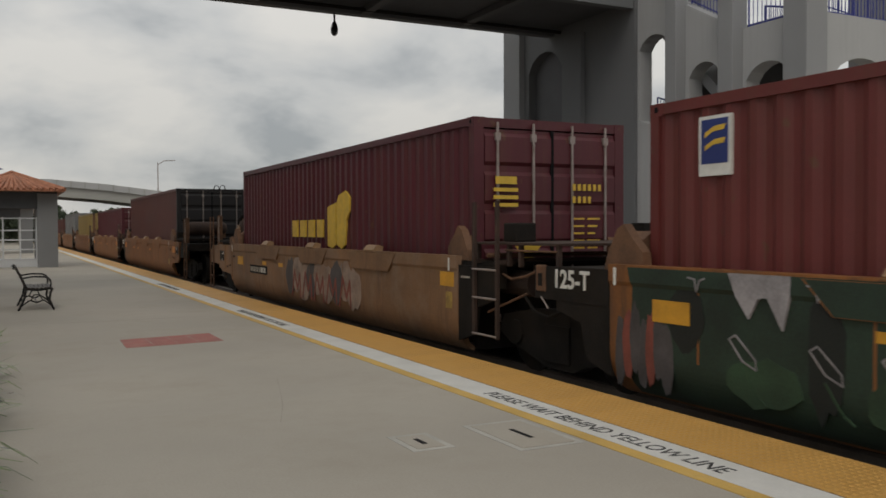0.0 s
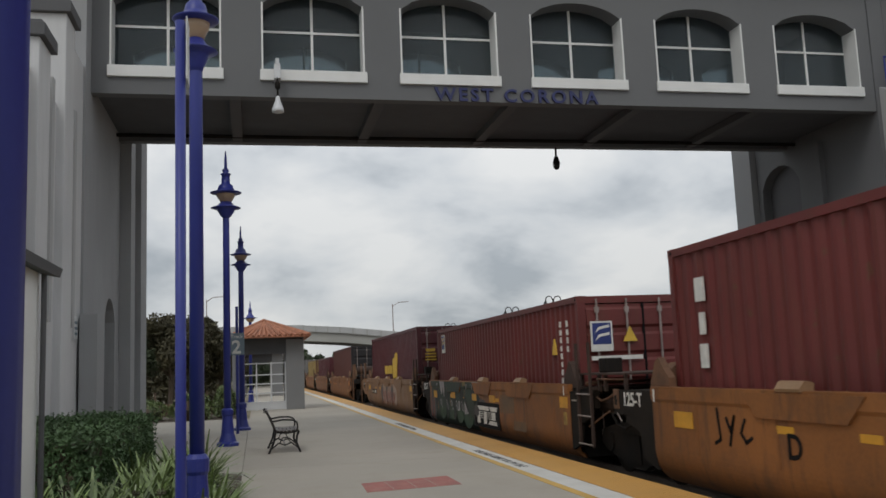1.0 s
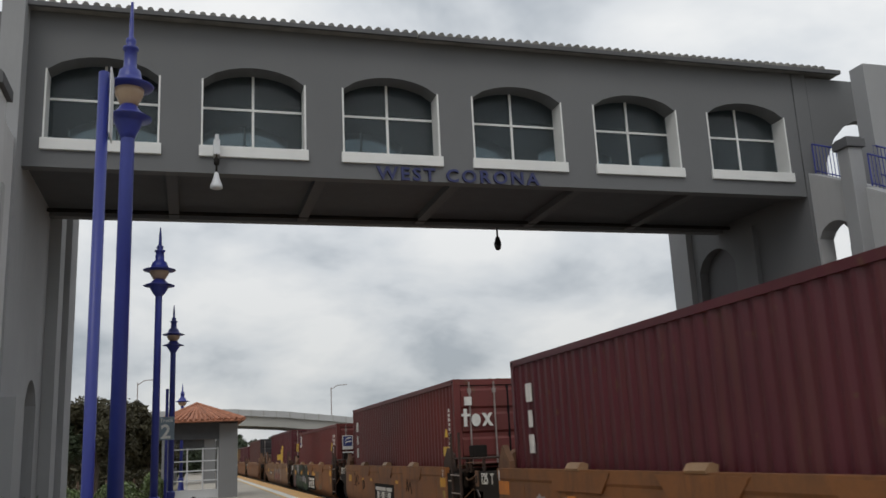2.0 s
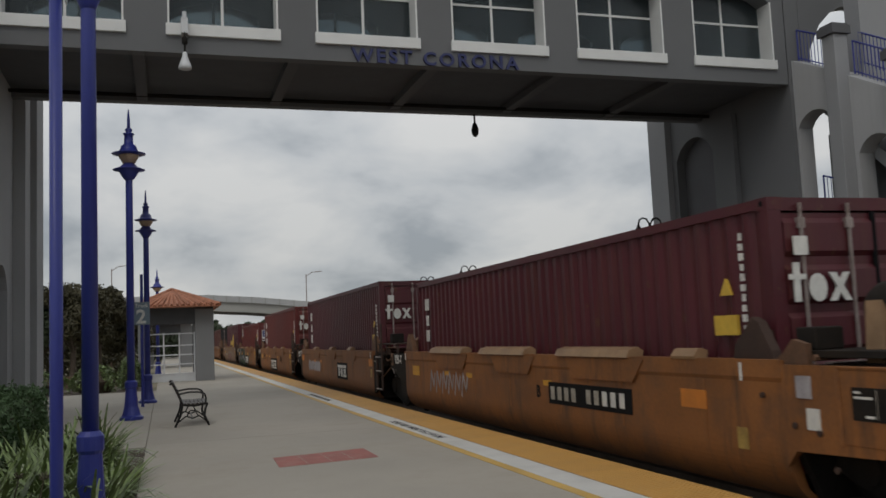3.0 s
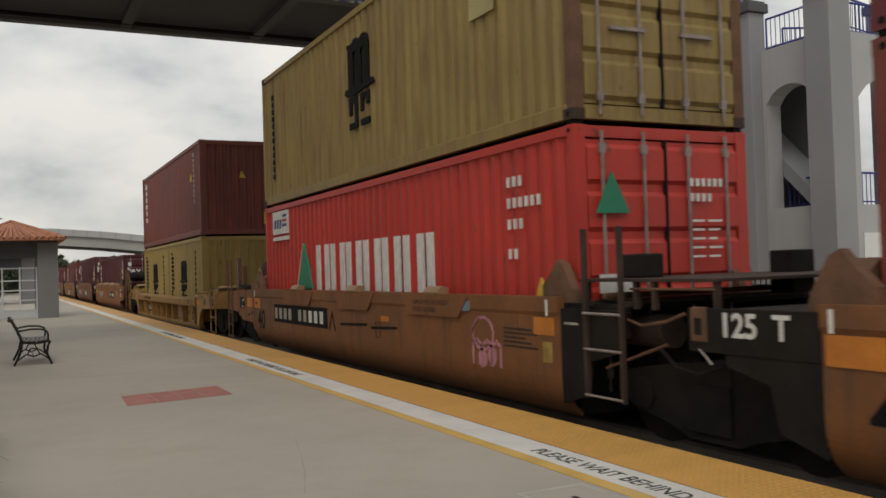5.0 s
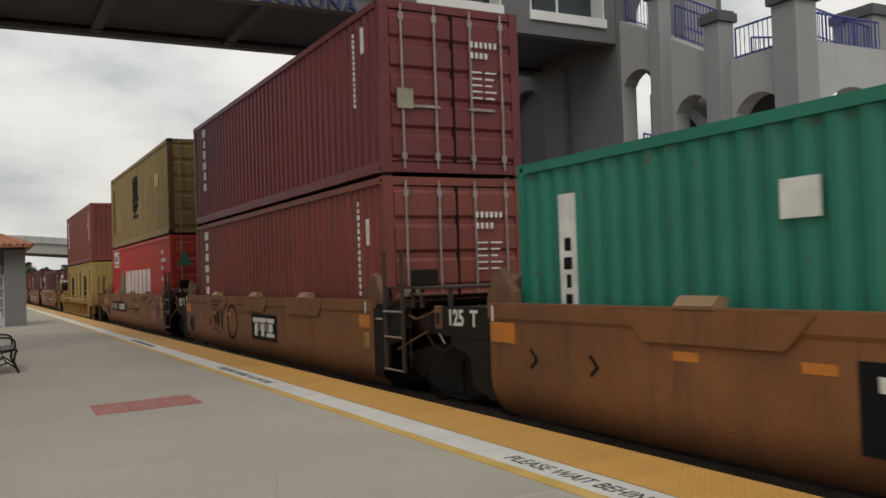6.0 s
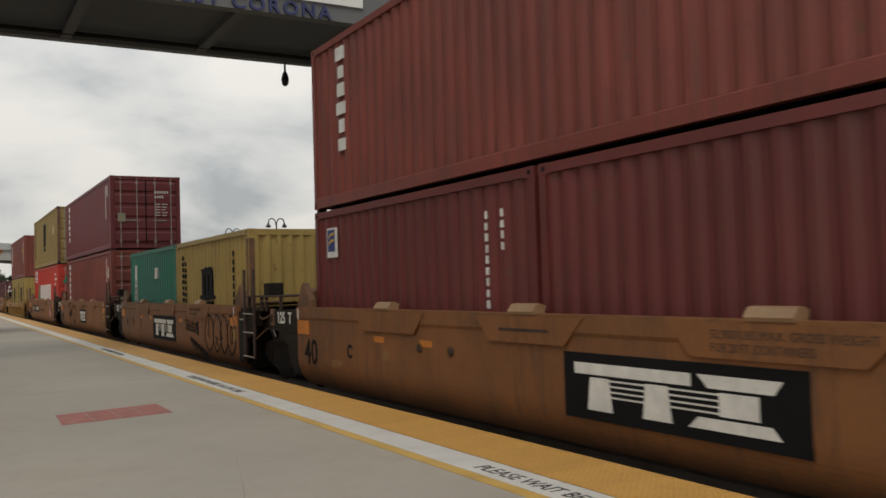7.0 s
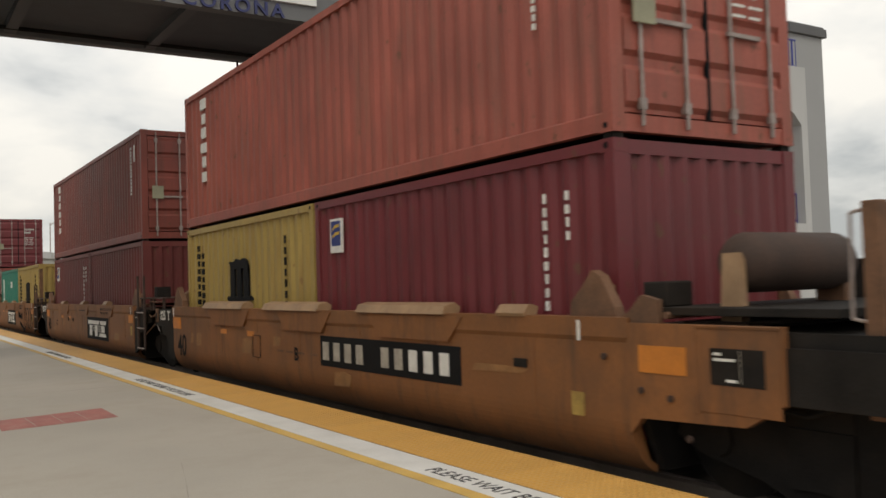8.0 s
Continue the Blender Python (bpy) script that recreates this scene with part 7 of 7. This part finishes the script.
for x, y, w, d, h in ((-4.6, 35.5, 2.8, 1.6, 0.75), (-2.4, 34.6, 1.8, 1.2, 0.9), (-1.25, 35.6, 0.9, 1.2, 1.15), (-0.9, 37.6, 0.6, 0.8, 0.8)):
    sh = thing("shrub", "low rounded green shrub in the bed", "shrub", group="shrubs by the shelter", at=(x, y, 0))
    part("core", Shape().lathe([(w * 0.3, -0.05), (w * 0.38, h * 0.4), (w * 0.22, h * 0.8)], 10), soil, sh)

    def dome(rnd, w=w, d=d, h=h):
        a, b = rnd.uniform(0, 6.283), rnd.random() ** 0.6
        r = math.sqrt(max(0, 1 - (b * 0.95) ** 2)) * (0.85 + 0.2 * math.sin(a * 5)) + rnd.gauss(0, 0.05)
        return [w / 2 * r * math.cos(a), d / 2 * r * math.sin(a), h * b + rnd.gauss(0, 0.03)], [math.cos(a) * r, math.sin(a) * r, b]
    lv = leaf_cloud("leaves", "", "", 3500, dome, 0.06, leaf_strap, seed=int(h * 100))
    lv.parent = sh


def strap_clump(name, seed, leaves=46, length=0.62):
    """A tuft of arching strap leaves as one mesh."""
    rnd = random.Random(seed)
    s = Shape()
    for _ in range(leaves):
        a = rnd.uniform(0, 6.283)
        L = length * rnd.uniform(0.65, 1.15)
        lean = rnd.uniform(0.25, 1.15)
        w = rnd.uniform(0.012, 0.020)
        side = Vector((-math.sin(a), math.cos(a), 0))
        out = Vector((math.cos(a), math.sin(a), 0))
        p = out * rnd.uniform(0, 0.05)
        ang = lean * 0.35
        pts = []
        for k in range(6):
            pts.append((p.copy(), w * (1 - (k / 5.5) ** 3) + 0.001))
            p = p + (out * math.sin(ang) + Vector((0, 0, 1)) * math.cos(ang)) * L / 5
            ang += lean * 0.42
        v = []
        for q, ww in pts:
            v += [q - side * ww, q + side * ww]
        s.add(v, [(2 * k, 2 * k + 1, 2 * k + 3, 2 * k + 2) for k in range(5)])
    return s.mesh(name)


clumps = [strap_clump("strap_leaves", 100 + i) for i in range(5)]
rnd = random.Random(12)
placed = []
for i in range(170):
    y = rnd.uniform(2.6, 11.6)
    x = rnd.uniform(-3.1 if y < 8.9 else -1.55, -0.42 - max(0, (y - 9.8)) * 0.2)
    if abs(x + 0.57) < 0.13 and abs(y - 7.7) < 0.15 or (y < 6.6 and x < -1.3):
        continue
    placed.append((x, y))
for i, (x, y) in enumerate(placed):
    pl = part("strap_leaf_plant", clumps[i % 5], leaf_strap, None, "clump of arching green strap leaves in the bed")
    k = rnd.uniform(0.95, 1.4)
    pl.matrix_world = pose(x, y, -0.04, rnd.uniform(-6, 6), rnd.uniform(-6, 6), rnd.uniform(0, 360)) @ Matrix.Diagonal((k, k, k * rnd.uniform(0.85, 1.1), 1))
    tagged(pl, category="plant", group="strap leaf plants")


for i in range(16):
    x, y = rnd.uniform(-2.4, -0.5), rnd.uniform(4.5, 11.0)
    if y < 6.6 and x < -1.3:
        continue
    st = thing("flower_stalk", "dry flower stalk above the strap leaves", "plant", group="dry flower stalks", at=(x, y, -0.03))
    h = rnd.uniform(0.65, 0.95)
    lean = rnd.uniform(-0.12, 0.12)
    part("stem", Shape().tube([(0, 0, 0), (lean * 0.4, 0, h * 0.6), (lean, 0, h)], 0.006, 5), leaf_brown, st)
    head = Shape()
    for k in range(14):
        v = Vector((rnd.gauss(0, 1), rnd.gauss(0, 1), abs(rnd.gauss(0, 1)))).normalized() * rnd.uniform(0.03, 0.055)
        head.cyl((lean, 0, h), (lean + v.x, v.y, h + v.z), 0.003, 0.006, n=4)
    part("seed_head", head, leaf_brown, st)


def tree(x, y, h, r, material, seed, label):
    rnd = random.Random(seed)
    t = thing("tree", label, "tree", group="trees beyond the platform", at=(x, y, -0.45))
    s = Shape()
    s.cyl((0, 0, 0), (0.1, 0, h * 0.35), h * 0.03, h * 0.022, n=8)
    limbs = []
    for i in range(7):
        a = 6.283 * i / 7 + rnd.uniform(-0.3, 0.3)
        tip = (math.cos(a) * r * 0.7, math.sin(a) * r * 0.7, h * rnd.uniform(0.42, 0.88))
        s.cyl((0.1, 0, h * rnd.uniform(0.25, 0.36)), tip, h * 0.012, h * 0.004, n=6)
        limbs.append(tip)
    part("trunk", s, bark, t)
    blobs = [(Vector(tp) + Vector((rnd.gauss(0, r * 0.2), rnd.gauss(0, r * 0.2), rnd.gauss(0, h * 0.06))), r * rnd.uniform(0.28, 0.5)) for tp in limbs for _ in range(3)]
    blobs.append((Vector((0, 0, h * 0.85)), r * 0.45))
    blobs += [(Vector((rnd.gauss(0, r * 0.45), rnd.gauss(0, r * 0.4), h * rnd.uniform(0.45, 0.75))), r * 0.45) for _ in range(7)]

    def crown(rn):
        c, br = rn.choice(blobs)
        d = Vector((rn.gauss(0, 1), rn.gauss(0, 1), rn.gauss(0, 1))).normalized()
        return c + d * br * rn.random() ** 0.35, d
    lv = leaf_cloud("crown", "", "", 7500, crown, 0.16, material, seed=seed)
    lv.parent = t


for i, (x, y, h, r, m) in enumerate(((-9.6, 60, 6.2, 1.9, leaf_tree), (-7.6, 62, 6.3, 2.0, leaf_tree), (-5.6, 61, 6.5, 1.8, leaf_brown), (-4.2, 63, 6.6, 1.7, leaf_brown), (-2.6, 66, 5.8, 1.6, leaf_brown), (-12.5, 64, 7.0, 2.4, leaf_tree), (-15.5, 70, 7.2, 2.6, leaf_tree))):
    tree(x, y, h, r, m, 200 + i, "dark green street tree beyond the beds" if m is leaf_tree else "brownish street tree beyond the beds")

fence = thing("low_fence", "weathered brown post and rail fence behind the shrubs", "fence")
for i in range(10):
    part("post", Shape().box(-12.0 + 1.2 * i, -11.92 + 1.2 * i, 44.0, 44.08, -0.45, 0.9), mesh_fence, fence)
part("panel", Shape().box(-12.0, -1.0, 44.08, 44.14, -0.3, 0.35), mesh_fence, fence)

# ---- distance ----
fly = thing("overpass", "pale concrete road overpass crossing the tracks in the distance", "overpass", kind="structure")
deck_pts = [(-60, 5.9), (-30, 6.8), (-5, 7.45), (5, 7.45), (11, 7.0), (18, 6.2), (30, 4.6), (60, 2.0)]
for (xa, za), (xb, zb) in zip(deck_pts, deck_pts[1:]):
    part("deck", Shape().prism([(xa, za - 1.9), (xb, zb - 1.9), (xb, zb - 0.75), (xa, za - 0.75)], "y", 110, 120), overpass_mat, fly)
    part("parapet", Shape().prism([(xa, za - 0.75), (xb, zb - 0.75), (xb, zb), (xa, za)], "y", 109.7, 110.0), light_wall, fly)
    n = int((xb - xa) / 1.5)
    for i in range(n):
        f = (i + 0.5) / n
        x, z = xa + (xb - xa) * f, za + (zb - za) * f
        part("baluster", Shape().box(x - 0.05, x + 0.05, 109.6, 109.7, z - 0.7, z + 0.02), overpass_mat, fly)
for x in (-14.0, 2.3, 15.5, 28.0):
    part("pier", Shape().box(x - 0.5, x + 0.5, 112, 118, -0.45, 5.6), overpass_mat, fly)
for x, y, h in ((-6.2, 118, 12.0), (18.7, 121, 11.0), (4.5, 150, 9.0)):
    lp = thing("street_light", "slim grey street light on the overpass", "street light", group="distant street lights", at=(x, y, -0.45))
    part("mast", Shape().cyl((0, 0, 0), (0, 0, h), 0.09, 0.06, n=8), bar_steel, lp)
    part("arm", Shape().tube([(0, 0, h - 0.3), (0.8, 0, h + 0.25), (2.2, 0, h + 0.35)], 0.05), bar_steel, lp)

# far platform: shelter roof, posts and pale wall
shelter(15.0, 16.3, 29.2, 33.0, 2.62, 3.3, "tiled shelter on the far platform")
far_wall = part("far_wall", Shape().box(24.0, 24.3, 27, 90, -0.45, 2.5), light_wall, None, "long pale wall behind the far platform")
tagged(far_wall, category="wall", kind="structure")
for x, y, h in ((15.5, 27.7, 3.0), (15.6, 26.7, 2.9), (15.6, 36.0, 3.0)):
    p3 = thing("post", "slim dark post on the far platform", "post", group="far platform posts", at=(x, y, 0))
    part("shaft", Shape().lathe([(0.05, 0), (0.04, h - 0.15), (0.07, h - 0.1), (0.02, h)], 8), black_iron, p3)
for y in (24.9, 42.75, 50.3, 67.5):
    crook = thing("crook_lamp", "dark twin crook lamp post on the far platform", "lamp post", group="far crook lamps", at=(15.0, y, 0))
    part("shaft", Shape().cyl((0, 0, 0), (0, 0, 4.6), 0.05, 0.035, n=8), black_iron, crook)
    for sx in (-1, 1):
        part("arm", Shape().tube([(0, 0, 4.55), (sx * 0.03, 0, 4.8), (sx * 0.12, 0, 4.94), (sx * 0.26, 0, 4.97), (sx * 0.38, 0, 4.9), (sx * 0.42, 0, 4.74)], 0.028), black_iron, crook)
        part("shade", Shape().lathe([(0.03, 4.76), (0.07, 4.66), (0.15, 4.56), (0.10, 4.53), (0.03, 4.5)], 12, (sx * 0.42, 0, 0)), black_iron, crook)
fence2 = thing("picket_railing", "low dark picket railing on the far platform", "railing", at=(0, 0, 0))
for i in range(60):
    part("picket", Shape().box(15.0, 15.02, 14.0 + i * 0.16, 14.02 + i * 0.16, 0, 1.1), black_iron, fence2)
part("rail", Shape().box(14.99, 15.03, 13.9, 23.6, 0.9, 0.94), black_iron, fence2)

# wooded distance beyond the station, both sides of the line


def far_woods(rnd):
    x = rnd.uniform(-170, 170)
    h = 6.5 + 1.6 * math.sin(x * 0.21) + 1.2 * math.sin(x * 0.57 + 1)
    return [x, rnd.uniform(300, 320), rnd.random() ** 0.7 * h - 0.4], [0, -1, 0.3]


leaf_cloud("distant_trees", "dark hazy line of trees in the distance", "trees", 20000, far_woods, 1.0, leaf_tree, seed=77)


def near_woods(rnd):
    x = rnd.uniform(-40, -2.2)
    h = 4.6 + 0.7 * math.sin(x * 0.9) + 0.6 * math.sin(x * 2.1 + 1)
    return [x, rnd.uniform(72, 78), rnd.random() ** 0.8 * h - 0.4], [0, -1, 0.3]


leaf_cloud("tree_belt", "dark belt of trees beyond the parking lot", "trees", 15000, near_woods, 0.26, leaf_brown, seed=78)


def bridge_woods(rnd):
    x = rnd.uniform(-30, 34)
    h = 4.3 + 0.5 * math.sin(x * 1.1) + 0.5 * math.sin(x * 2.7 + 2)
    return [x, rnd.uniform(126, 132), rnd.random() ** 0.8 * h - 0.4], [0, -1, 0.3]


leaf_cloud("roadside_trees", "dark shrubby trees beyond the overpass", "trees", 13000, bridge_woods, 0.35, leaf_tree, seed=79)


# seconds and metres by which the train runs ahead of or behind its mean speed
DRIFT = [(0.0, -0.31), (0.5, -0.54), (1.0, 0.2), (1.5, -0.12), (3.0, 0.4), (3.5, -0.08), (4.0, 0.3), (4.5, -0.02), (5.0, 0.25), (6.5, 0.48), (7.0, 1.16), (7.5, 0.84), (8.0, 1.22)]


def motions():
    """The whole train rolls away along the track at a nearly steady speed."""
    for ob, y, z in MOVING:
        walk(ob, [(t, pose(TRACK_X, y + SPEED * t + d, z)) for t, d in DRIFT])


motions()
